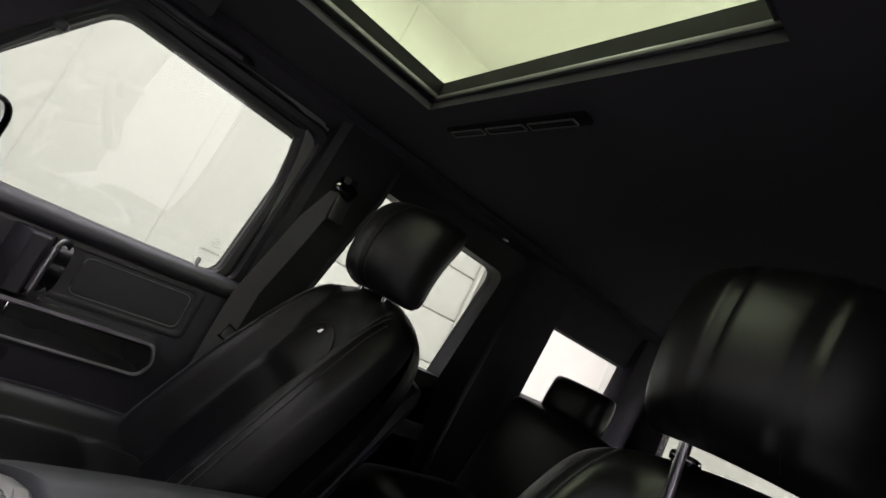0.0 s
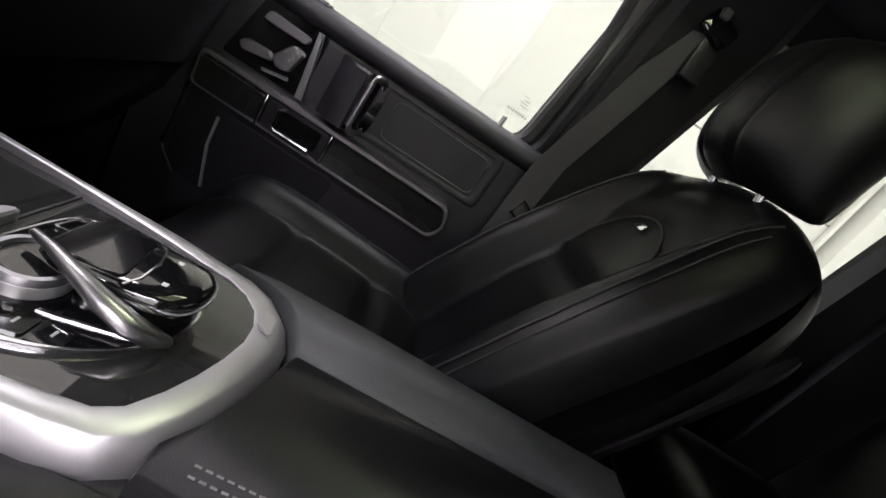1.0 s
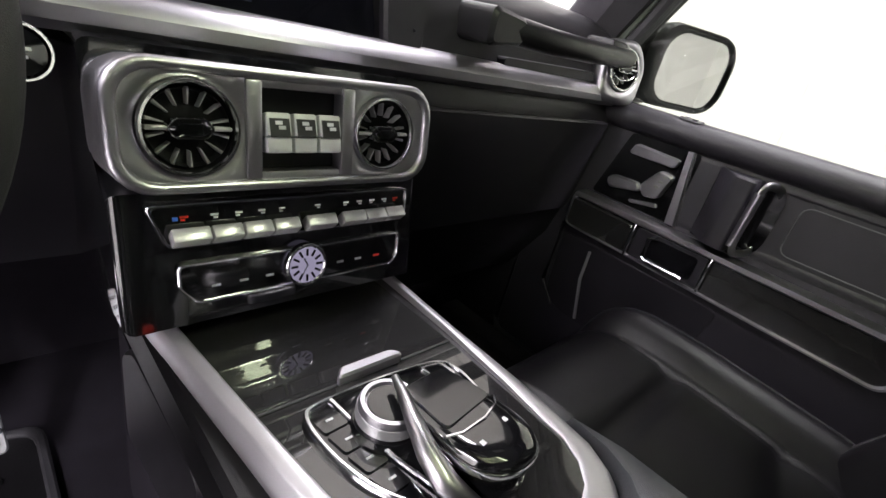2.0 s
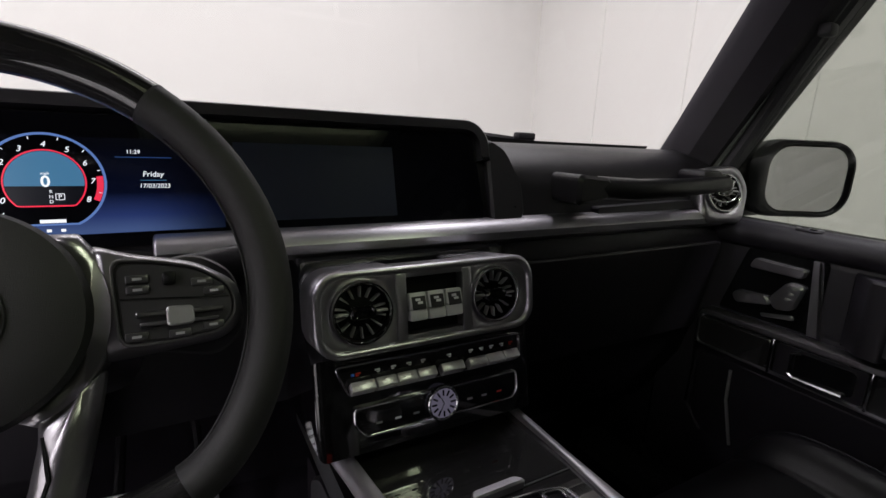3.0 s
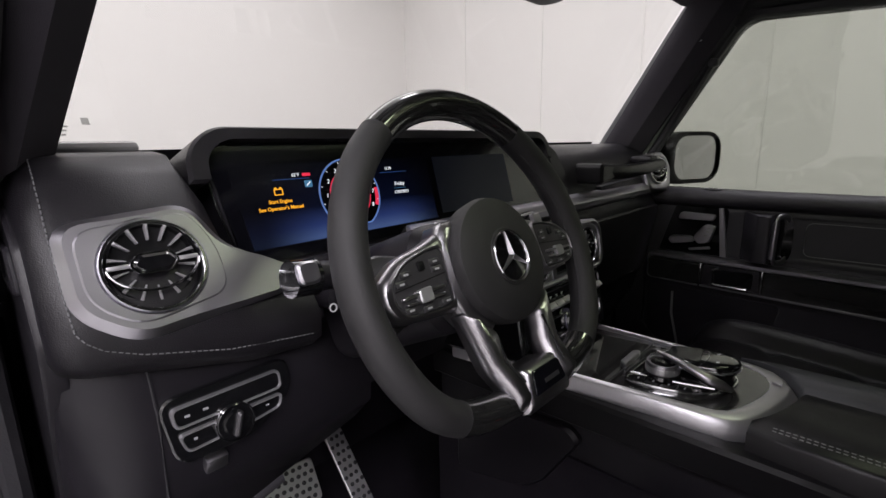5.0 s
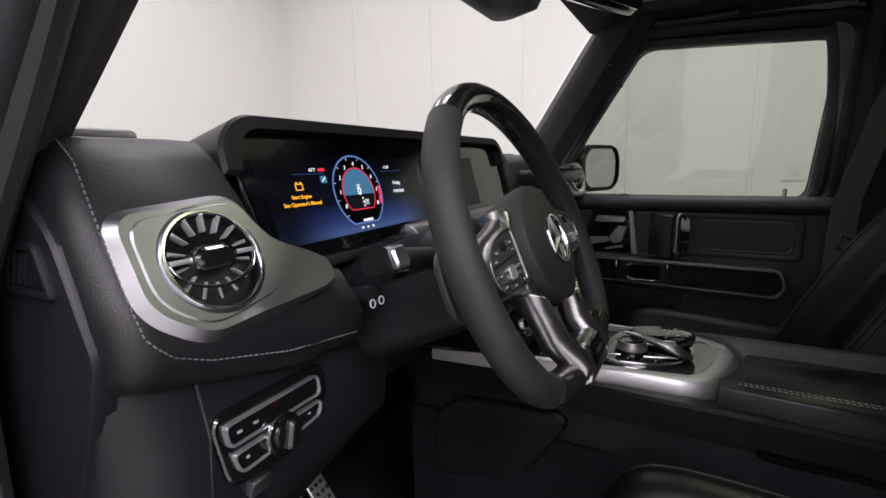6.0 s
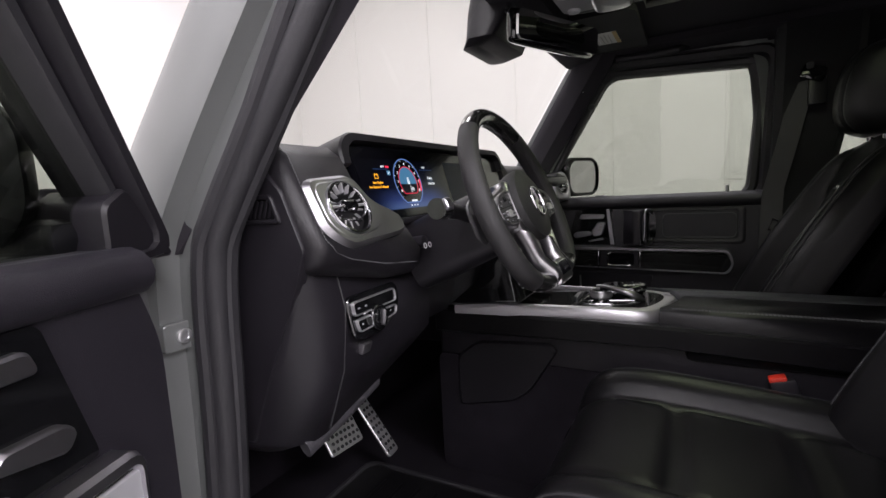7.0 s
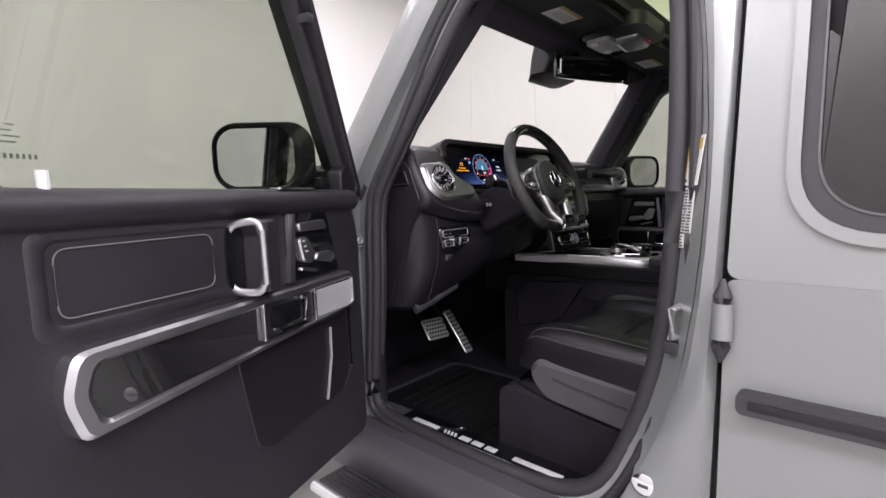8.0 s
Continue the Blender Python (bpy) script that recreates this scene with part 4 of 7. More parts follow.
def display_picture(d, F):
    """What the lit instrument screen shows."""
    P = F @ Matrix.Translation((-0.186, -0.004, 0.0046)) @ Matrix.Scale(0.93, 4)

    def lit(nm, bm, mat):
        return part(nm, bm, mat, d, smooth=0)
    ground = [(-0.160, -0.058), (0.170, -0.056), (0.170, 0.050), (-0.172, 0.050)]
    lit("picture_ground", S(ground, 0.0, 0.0003, P), SCREEN_BLUE)
    lit("picture_edge", S([(0.185, -0.050), (0.40, -0.050), (0.40, 0.05), (0.185, 0.05)], 0.0, 0.0003, P), GLOW_DIM)
    cut = [(x, max(y, -0.046)) for x, y in disc(0.0535, 48)]
    cut2 = [(x, max(y, -0.044)) for x, y in disc(0.0510, 48)]
    lit("gauge_back", S(cut, 0.0004, 0.0007, P), SCREEN)
    lit("gauge_rim", R(cut, cut2, 0.0007, 0.0010, P), glowing("gauge_rim_blue", (0.12, 0.22, 0.55), 0.7))
    c3 = [(x, max(y, -0.026)) for x, y in disc(0.0355, 48)]
    c4 = [(x, max(y, -0.0245)) for x, y in disc(0.0340, 48)]
    lit("gauge_ring", R(c3, c4, 0.0008, 0.0011, P), GLOW_RED)
    sky = [(x, max(y, -0.004)) for x, y in disc(0.0335, 48)]
    lit("gauge_sky", S(sky, 0.0008, 0.00095, P), GLOW_SKY)
    low = [(x, min(-0.0042, max(y, -0.0243))) for x, y in disc(0.0335, 48)]
    lit("gauge_ground", S(low, 0.0008, 0.00095, P), GLOW_DIM)
    zone = arc(0, 0, 0.0505, -25, 8, 8) + arc(0, 0, 0.0445, 8, -25, 8)
    lit("red_zone", S(zone, 0.0008, 0.0011, P), GLOW_RED)
    for k in range(9):
        a = radians(208 - k * 29.5)
        letters(str(k), 0.0085, P @ Matrix.Translation((0.0405 * math.cos(a), 0.0405 * math.sin(a), 0.0012)), GLOW_WHITE, "gauge_number", d, shear=0.2)
        lit("tick", B((0.0485, 0, 0.0010), (0.003, 0.0007, 0.0003), 0, P @ pose(0, 0, 0, 0, 0, math.degrees(a) + 14)), GLOW_WHITE)
    letters("0", 0.0165, P @ Matrix.Translation((0, 0.0005, 0.0014)), GLOW_WHITE, "speed_number", d, bold=0.0003)
    letters("mph", 0.0042, P @ Matrix.Translation((0, 0.0095, 0.0014)), GLOW_WHITE, "unit_word", d)
    for y, t in ((-0.010, "R"), (-0.0155, "N"), (-0.0208, "D")):
        letters(t, 0.0048, P @ Matrix.Translation((0.004, y, 0.0014)), GLOW_WHITE, "gear_letter", d)
    lit("park_box", R(rrect(0.008, 0.007, 0.0008, 2, 0.0115, -0.0155), rrect(0.0068, 0.0058, 0.0006, 2, 0.0115, -0.0155), 0.0010, 0.0014, P), GLOW_WHITE)
    letters("P", 0.0062, P @ Matrix.Translation((0.0115, -0.0155, 0.0014)), GLOW_WHITE, "gear_letter", d)
    letters("Start Engine", 0.0068, P @ Matrix.Translation((-0.112, 0.000, 0.0008)), GLOW_AMBER, "warning_line", d, bold=0.0001)
    letters("See Operator's Manual", 0.0068, P @ Matrix.Translation((-0.112, -0.009, 0.0008)), GLOW_AMBER, "warning_line", d, bold=0.0001)
    lit("battery_icon", R(rrect(0.0125, 0.0085, 0.0008, 2, -0.112, 0.0125), rrect(0.0098, 0.006, 0.0005, 2, -0.112, 0.0125), 0.0004, 0.0009, P), GLOW_AMBER)
    for sx in (-1, 1):
        lit("battery_pole", B((-0.112 + sx * 0.0035, 0.0178, 0.0007), (0.003, 0.002, 0.0004), 0, P), GLOW_AMBER)
    lit("wrench_box", S(rrect(0.0115, 0.0095, 0.001, 2, -0.066, 0.0205), 0.0004, 0.0008, P), GLOW_SKY)
    lit("wrench_bar", B((-0.066, 0.0205, 0.0010), (0.008, 0.0016, 0.0003), 0, P @ Matrix.Translation((-0.066, 0.0205, 0)) @ pose(0, 0, 0, 0, 0, 40) @ Matrix.Translation((0.066, -0.0205, 0))), GLOW_WHITE)
    lit("temperature_bar", S(rrect(0.0125, 0.0042, 0.001, 2, -0.0665, 0.0335), 0.0004, 0.0008, P), GLOW_RED)
    letters("62°F", 0.0062, P @ Matrix.Translation((-0.083, 0.0335, 0.0008)), GLOW_WHITE, "temperature_word", d)
    letters("11:29", 0.0062, P @ Matrix.Translation((0.080, 0.0345, 0.0008)), GLOW_WHITE, "time_word", d)
    letters("Friday", 0.0085, P @ Matrix.Translation((0.098, 0.009, 0.0008)), GLOW_WHITE, "day_word", d, shear=0.1)
    letters("17/03/2023", 0.0068, P @ Matrix.Translation((0.099, -0.0045, 0.0008)), GLOW_WHITE, "date_word", d, shear=0.1)
    lit("divider", B((0.098, 0.0022, 0.0006), (0.026, 0.0005, 0.0003), 0, P), GLOW_SKY)
    for sx in (-1, 1):
        lit("card_edge", B((sx * 0.0900, 0.0285, 0.0006), (0.055, 0.0006, 0.0003), 0, P), GLOW_BLUE)
    for k in range(3):
        lit("foot_symbol", B((-0.012 + 0.012 * k, -0.0515, 0.0008), (0.004, 0.003, 0.0003), 0, P), GLOW_WHITE)
    lit("model_bar", B((0.004, -0.0415, 0.0012), (0.022, 0.0036, 0.0003), 0, P), GLOW_WHITE)


display_picture(display, DISPLAY_F)
# lower lip of carbon under the screen, and the lobe at its outer end
part("lower_lip", B((-0.02, -0.083, 0.006), (0.66, 0.012, 0.03), 0.004, DISPLAY_F), SOFT, display, "rounded black lip")
part("end_lobe", S(round_poly([(0.338, 0.062), (0.372, 0.045), (0.400, -0.01), (0.400, -0.062), (0.375, -0.078), (0.338, -0.074)], 0.015), -0.03, 0.012, DISPLAY_F, 0.004), SOFT, display, "rounded black end lobe")


def grab_handle():
    g = thing("grab_handle", "black leather passenger grab handle on the dashboard", "handle")
    part("bar", T([(0.325, 0.215, 1.252), (0.40, 0.195, 1.250), (0.52, 0.192, 1.252), (0.66, 0.20, 1.258)], [0.020, 0.019, 0.018, 0.016], 12, up=(0, 1, 0), wide=0.95), LEATHER, g)
    part("inner_mount", S(round_poly([(0.270, 1.275), (0.345, 1.268), (0.345, 1.235), (0.270, 1.225)], 0.012), -0.262, -0.195, Matrix(((1, 0, 0, 0), (0, 0, -1, 0), (0, 1, 0, 0), (0, 0, 0, 1))), 0.006), LEATHER, g)
    part("outer_mount", B((0.63, 0.235, 1.272), (0.06, 0.06, 0.02), 0.008), SOFT, g)
    part("chrome_tip", B((0.662, 0.193, 1.258), (0.02, 0.012, 0.016), 0.004), CHROME, g, "chrome tip")


grab_handle()
part("recess_plate", S(round_poly([(0.36, 1.215), (0.62, 1.222), (0.635, 1.20), (0.36, 1.19)], 0.006), -0.26, -0.235, Matrix(((1, 0, 0, 0), (0, 0, -1, 0), (0, 1, 0, 0), (0, 0, 0, 1)))), LEATHER_DOOR, dash)
part("glovebox_lid", S(round_poly([(-0.27, 0.10), (0.27, 0.10), (0.26, -0.10), (-0.26, -0.10)], 0.02), 0.0, 0.008, face(0.44, 0.232, 1.04, -8), 0.003), SOFT, dash, "black glovebox lid")


def switch_panel():
    s = thing("light_switch_panel", "black light switch panel with chrome rim and rotary knob", "switch panel")
    F = face(-0.601, 0.204, 1.050, 6, 0) @ pose(0, 0, 0, 0, 0, -3) @ Matrix.Scale(0.88, 4)
    part("recess", S(round_poly([(-0.075, 0.036), (0.082, 0.046), (0.085, 0.0), (0.03, -0.042), (-0.06, -0.044)], 0.02), -0.004, 0.003, F, 0.002), GLOSS, s)
    up = round_poly([(-0.064, 0.026), (0.066, 0.034), (0.068, 0.008), (-0.060, 0.000)], 0.008, 4)
    upi = round_poly([(-0.0603, 0.0228), (0.0638, 0.0308), (0.0655, 0.0107), (-0.0568, 0.0029)], 0.007, 4)
    part("upper_rim", R(up, upi, 0.0, 0.009, F, 0.002), BORDER, s, "chrome rim")
    part("upper_plate", S(upi, 0.0, 0.006, F), GLOSS, s)
    lo = round_poly([(-0.058, -0.006), (0.068, 0.002), (0.064, -0.016), (0.030, -0.022), (-0.050, -0.030)], 0.007, 4)
    loi = round_poly([(-0.0548, -0.0090), (0.0652, -0.0008), (0.0617, -0.0140), (0.0285, -0.0200), (-0.0480, -0.0270)], 0.0065, 4)
    part("lower_rim", R(lo, loi, 0.0, 0.009, F, 0.002), BORDER, s, "chrome rim")
    part("lower_plate", S(loi, 0.0, 0.006, F), GLOSS, s)
    for x in (-0.046, -0.026):
        part("symbol", B((x, 0.0135 + 0.06 * (x + 0.04), 0.0064), (0.006, 0.0028, 0.0006), 0, F), GREY_BUTTON, s)
    part("symbol", B((-0.040, -0.016, 0.0064), (0.004, 0.003, 0.0006), 0, F), GREY_BUTTON, s)
    part("symbol", B((0.047, -0.008, 0.0064), (0.004, 0.002, 0.0006), 0, F), GREY_BUTTON, s)
    kn = part("knob_base", L([(0.001, 0.0), (0.0235, 0.0), (0.0235, 0.007), (0.021, 0.009), (0.001, 0.009)], 32, F @ Matrix.Translation((0.004, -0.012, 0.004))), GLOSS, s)
    part("knob_rim", R(disc(0.0238, 32), disc(0.0226, 32), 0.006, 0.0092, F @ Matrix.Translation((0.004, -0.012, 0.004)), 0.001), CHROME, kn, "chrome rim")
    part("grip", S(rrect(0.008, 0.030, 0.0035, 4), 0.008, 0.021, F @ Matrix.Translation((0.004, -0.012, 0.004)) @ pose(0, 0, 0, 0, 0, -14), 0.003), POD, kn, "dark silver rotary grip")
    part("grip_side", L([(0.001, 0.008), (0.0155, 0.008), (0.0140, 0.014), (0.001, 0.015)], 24, F @ Matrix.Translation((0.004, -0.012, 0.004))), GLOSS, kn)
    part("release_lever", B((-0.616, 0.214, 0.993), (0.024, 0.012, 0.020), 0.003, None, 2, (20, 0, 0)), SATIN, s, "silver brake release lever")


switch_panel()


def bonnet_release():
    b = thing("bonnet_release", "small black bonnet release handle under the dashboard", "handle")
    part("lever", B((-0.605, 0.268, 0.930), (0.020, 0.016, 0.055), 0.004, None, 2, (25, 0, 0)), GLOSS, b)
    part("mark", B((-0.615, 0.259, 0.935), (0.003, 0.004, 0.045), 0.001, None, 2, (25, 0, 0)), STEEL, b)


bonnet_release()


def screen_sensor():
    s = thing("dash_sensor", "low pale sensor cover on the dashboard top", "sensor")
    part("base", B((-0.652, 0.385, 1.318), (0.108, 0.054, 0.010), 0.004), SOFT, s)
    part("cover", B((-0.652, 0.385, 1.327), (0.100, 0.046, 0.014), 0.006), material("pale_sensor_cover", (0.42, 0.42, 0.41), 0.25, 0, 0.1, 30), s, "pale translucent cover")
    w = thing("windscreen_sticker", "printed glass marking with small code bars", "sticker")
    M = Matrix.Translation((-0.66, 0.440, 1.332)) @ pose(0, 0, 0, 90 - 34)
    GP = material("glass_print", (0.45, 0.45, 0.43), 0.6)
    for k in range(10):
        part("code_bar", B((-0.022 + k * 0.0045, 0.0, 0), (0.0028, 0.006, 0.0004), 0, M), GP, w)
    for k in range(6):
        part("print_line", B((0.004 * ((k * 7) % 3 - 1), 0.014 + k * 0.006, 0), (0.018 - 0.004 * (k % 3), 0.0025, 0.0004), 0, M), GP, w)
    part("print_dot", B((0.028, 0.034, 0), (0.008, 0.010, 0.0004), 0, M), GP, w)


screen_sensor()


def wipers():
    for x0, x1 in ((0.20, 0.60), (-0.42, 0.0)):
        w = thing("wiper", "black windscreen wiper resting on the glass foot", "wiper", group="wipers")
        part("blade", T([(x0, 0.515, 1.322), (x1, 0.52, 1.310)], 0.006, 6), RUBBER, w)
        part("arm", T([(x0 + 0.05, 0.525, 1.335), (x0 + 0.22, 0.545, 1.325), (x1 + 0.05, 0.56, 1.295)], 0.007, 6), SOFT, w)
        part("joint", B((x0 + 0.22, 0.53, 1.334), (0.05, 0.02, 0.016), 0.004), SOFT, w)


wipers()


# ---------------------------------------------------------------- steering wheel
def steering_wheel():
    w = thing("steering_wheel", "black leather and carbon steering wheel with silver spokes", "steering wheel", WHEEL_M)

    def rim_point(a):
        x, y = 0.172 * math.sin(radians(a)), 0.172 * math.cos(radians(a))
        if y < -0.085:
            y = -0.085 - 0.062 * math.tanh((abs(y) - 0.085) / 0.062)
        return (x, y + 0.004, -0.010)

    for a0, a1, mat, lab in ((-37, 37, CARBON_RIM, "carbon rim section"), (37, 140, LEATHER_RIM, "black leather rim section"), (140, 220, CARBON_RIM, "carbon rim section"), (220, 323, LEATHER_RIM, "black leather rim section")):
        part("rim", T([rim_point(a0 + (a1 - a0) * i / 28) for i in range(29)], 0.0175, 20, wide=0.90, up=(0, 0, 1)), mat, w, lab)
    for a in (-37, 37, 140, 220):
        part("rim_joint", T([rim_point(a - 0.3), rim_point(a + 0.3)], 0.0178, 20, wide=0.90), RUBBER, w)
    part("rim_stitching", T([(p[0] * 0.907, p[1] * 0.907, p[2] + 0.004) for p in [rim_point(45 + 3 * i) for i in range(31)]], 0.0009, 5), RUBBER, w)
    hub = part("hub", L([(0.02, -0.05), (0.056, -0.045), (0.0655, -0.014), (0.0668, 0.000), (0.064, 0.008), (0.052, 0.013), (0.032, 0.0155), (0.001, 0.0165)], 56), LEATHER_RIM, w, "round black airbag cover")
    part("badge_dish", R(disc(0.0300, 40), disc(0.0275, 40), 0.010, 0.0168, None, 0.001), LEATHER_RIM, hub)
    part("badge_ring", R(disc(0.0275, 40), disc(0.0248, 40), 0.010, 0.0185, None, 0.001), CHROME, hub, "chrome ring emblem")
    part("badge_disc", L([(0.001, 0.012), (0.0250, 0.012), (0.0250, 0.0158), (0.001, 0.0166)], 40), GLOSS, hub)
    for k in range(3):
        part("badge_ray", loft([[(-0.0042, 0.0, 0.0160), (0.0, 0.0, 0.0205), (0.0042, 0.0, 0.0160)], [(-0.0003, 0.0255, 0.0160), (0.0, 0.0255, 0.0175), (0.0003, 0.0255, 0.0160)]], m=pose(0, 0, 0, 0, 0, k * 120)), POLISHED, hub, "chrome emblem ray")
    for sx in (-1, 1):
        Q = lambda pts, r=0.008, n=4: round_poly([(sx * x, y) for x, y in pts], r, n)
        sec = [(sx * x, y) for x, y in arc(0, 0, 0.0775, 40, -60, 24) + arc(0, 0, 0.0640, -68, 52, 24)]
        part("collar", S(sec, -0.034, -0.004, None, 0.006), POLISHED, w, "polished collar round the hub", 180)
        part("spoke", S(Q([(0.062, 0.044), (0.082, 0.036), (0.124, 0.027), (0.150, 0.010), (0.153, -0.014), (0.140, -0.029), (0.080, -0.034), (0.066, -0.034)], 0.010), -0.026, -0.005, None, 0.007), POLISHED, w, "polished silver spoke", 180)
        po = [(0.075, 0.031), (0.098, 0.029), (0.126, 0.022), (0.146, 0.007), (0.148, -0.012), (0.138, -0.025), (0.108, -0.028), (0.078, -0.027)]
        pi = [(0.112 + (x - 0.112) * 0.95, 0.001 + (y - 0.001) * 0.92) for x, y in po]
        pod = part("button_pod", S(Q(pi, 0.008), -0.012, -0.001, None, 0.002), POD, w, "dark satin button pod")
        part("pod_rim", R(Q(po, 0.009), Q(pi, 0.008), -0.012, 0.0002, None, 0.001), POLISHED, pod, "thin silver rim")
        part("pod_seam", S(Q([(0.080, 0.0045), (0.143, -0.0005), (0.143, -0.0015), (0.080, 0.0035)], 0.0004), -0.002, -0.0004), VENT_BLACK, pod)
        part("bar_key", S(Q([(0.088, -0.0055), (0.139, -0.0075), (0.139, -0.0100), (0.088, -0.0085)], 0.0012), -0.002, 0.0030, None, 0.001), POLISHED, pod, "polished bar key")
        part("bar_key", S(Q([(0.090, -0.0125), (0.136, -0.0135), (0.135, -0.0155), (0.090, -0.0150)], 0.001), -0.002, 0.0026, None, 0.001), POLISHED, pod, "polished bar key")
        part("bar_centre", S(Q([(0.105, -0.0035), (0.121, -0.0045), (0.121, -0.0165), (0.105, -0.0165)], 0.003), -0.002, 0.0036, None, 0.001), STEEL, pod)
        part("touch_key", B((sx * 0.108, 0.015, 0.0), (0.008, 0.009, 0.004), 0.002), VENT_BLACK, pod)
        for bx, by in ((0.090, 0.016), (0.127, 0.011), (0.090, 0.009), (0.134, 0.004), (0.088, -0.021), (0.112, -0.022), (0.132, -0.019)):
            part("key", B((sx * bx, by, -0.0012), (0.013, 0.0055, 0.003), 0.001), POD, pod)
            part("symbol", B((sx * bx, by, 0.0004), (0.0052, 0.0016, 0.0004)), GREY_BUTTON, pod)
        low = S(Q([(0.036, -0.060), (0.056, -0.052), (0.070, -0.036), (0.066, -0.060), (0.059, -0.092), (0.053, -0.122), (0.050, -0.142), (0.032, -0.144), (0.027, -0.118), (0.032, -0.092), (0.036, -0.074)], 0.007), -0.024, 0.002, None, 0.010)
        for v in low.verts:
            v.co.z += 0.014 * min(1.0, max(0.0, (-0.098 - v.co.y) / 0.03))
        part("lower_spoke", low, POLISHED, w, "polished lower spoke", 180)
        part("spoke_groove", T([(sx * 0.040, -0.070, 0.0008), (sx * 0.042, -0.094, 0.0024), (sx * 0.036, -0.118, 0.0125)], 0.0013, 6), VENT_BLACK, w)
        part("paddle", S(Q([(0.080, 0.030), (0.124, 0.040), (0.152, 0.022), (0.156, -0.024), (0.136, -0.042), (0.090, -0.03)], 0.014), -0.050, -0.044, None, 0.002), POD, w, "dark metal shift paddle")
    part("foot_plate", S(round_poly([(-0.028, -0.108), (0.028, -0.108), (0.040, -0.150), (-0.040, -0.150)], 0.005), -0.024, 0.012, None, 0.006), POLISHED, w, "silver plate at the rim's foot", 180)
    part("foot_badge", S(round_poly([(-0.023, -0.113), (0.023, -0.113), (0.028, -0.136), (-0.028, -0.136)], 0.004), 0.011, 0.0140, None, 0.0008), SCREEN, w, "dark glossy badge plate")
    part("badge_print", B((0.004, -0.127, 0.0142), (0.026, 0.0040, 0.0008)), POD, w)
    part("column_shroud", loft([[(x * k, y * k, z) for x, y in rrect(0.13, 0.12, 0.03, 4)] for k, z in ((0.8, -0.045), (1.0, -0.06), (1.1, -0.24))]), SOFT, w)
    return w


WHEEL_M = face(-0.389, 0.003, 1.206, 23)
CARBON_RIM = carbon("carbon_rim", 420)
LEATHER_RIM = material("black_suede", (0.0145, 0.0138, 0.0148), 0.58, 0, 0.15, 25, 0.4, 1600)
wheel = steering_wheel()


def stalk(sx, name, label):
    W = WHEEL_M
    s = thing(name, label, "stalk", W)
    z = -0.085
    part("arm", T([(sx * 0.05, 0.015, z), (sx * 0.10, 0.03, z), (sx * 0.165, 0.036, z + 0.008)], [0.012, 0.012, 0.014], 12), SOFT, s)
    part("cap", T([(sx * 0.165, 0.036, z + 0.008), (sx * 0.190, 0.038, z + 0.010)], 0.0165, 16), GLOSS, s)
    part("tip", S(rrect(0.020, 0.020, 0.005, 4), 0.0, 0.006, Matrix.Translation((sx * 0.180, 0.038, z + 0.024)), 0.002), SATIN, s, "silver push button tip")


stalk(-1, "signal_stalk", "black signal stalk with a silver push button end")
stalk(1, "gear_stalk", "black gear selector stalk with silver end")


def column_buttons():
    b = thing("column_adjuster", "small black steering column adjuster with two symbols", "switch")
    part("post", L([(0.001, 0), (0.012, 0), (0.011, 0.03), (0.001, 0.032)], 20, face(-0.478, 0.20, 1.145, 10)), SOFT, b)
    for x in (-0.486, -0.470):
        part("symbol", R(disc(0.0052, 16), disc(0.0036, 16), 0.0, 0.001, face(x, 0.166, 1.143, 10)), WHITE_PRINT, b)


column_buttons()


def pedals():
    def plate(name, label, M, w, h, nx, ny):
        p = thing(name, label, "pedal", M, group="pedals")
        part("pad", S(rrect(w, h, 0.008, 3), -0.006, 0.0, None, 0.002), STEEL, p, "perforated steel pad")
        for i in range(nx):
            for j in range(ny):
                x = (i + 0.5) / nx * w * 0.9 - w * 0.45 + (0.25 if j % 2 else -0.25) * w / nx * 0.9
                y = (j + 0.5) / ny * h * 0.92 - h * 0.46
                part("rubber_stud", L([(0.001, -0.001), (0.0042, -0.001), (0.0042, 0.0022), (0.0032, 0.003), (0.001, 0.003)], 10, Matrix.Translation((x, y, 0))), RUBBER, p)
        part("arm", T([(0, h * 0.3, -0.006), (0, h * 0.5, -0.05), (0.0, h * 0.5 + 0.16, -0.06)], 0.009, 8), SOFT, p)
    plate("brake_pedal", "perforated steel brake pedal with rubber studs", face(-0.407, 0.472, 0.688, 35) @ pose(0, 0, 0, 0, 0, -4), 0.106, 0.080, 7, 5)
    plate("accelerator_pedal", "long perforated steel accelerator pedal", face(-0.270, 0.479, 0.645, 35) @ pose(0, 0, 0, 0, 0, 3), 0.044, 0.185, 3, 10)


pedals()


# ---------------------------------------------------------------- centre console
def tilt_y(bm, slope):
    for v in bm.verts:
        v.co.z -= slope * (v.co.y + 0.08)
    return bm


# the rounded rear end of the console's border: outer and inner edge
BACK_OUT = [(-0.108, -0.135), (-0.103, -0.165), (-0.090, -0.186), (-0.062, -0.201), (-0.028, -0.213), (0.004, -0.222), (0.036, -0.228), (0.066, -0.226), (0.094, -0.215), (0.116, -0.195), (0.128, -0.168), (0.131, -0.130)]
BACK_IN = [(-0.083, -0.125), (-0.080, -0.146), (-0.070, -0.160), (-0.047, -0.172), (-0.022, -0.181), (0.005, -0.188), (0.032, -0.192), (0.056, -0.190), (0.076, -0.182), (0.091, -0.167), (0.100, -0.146), (0.102, -0.118)]


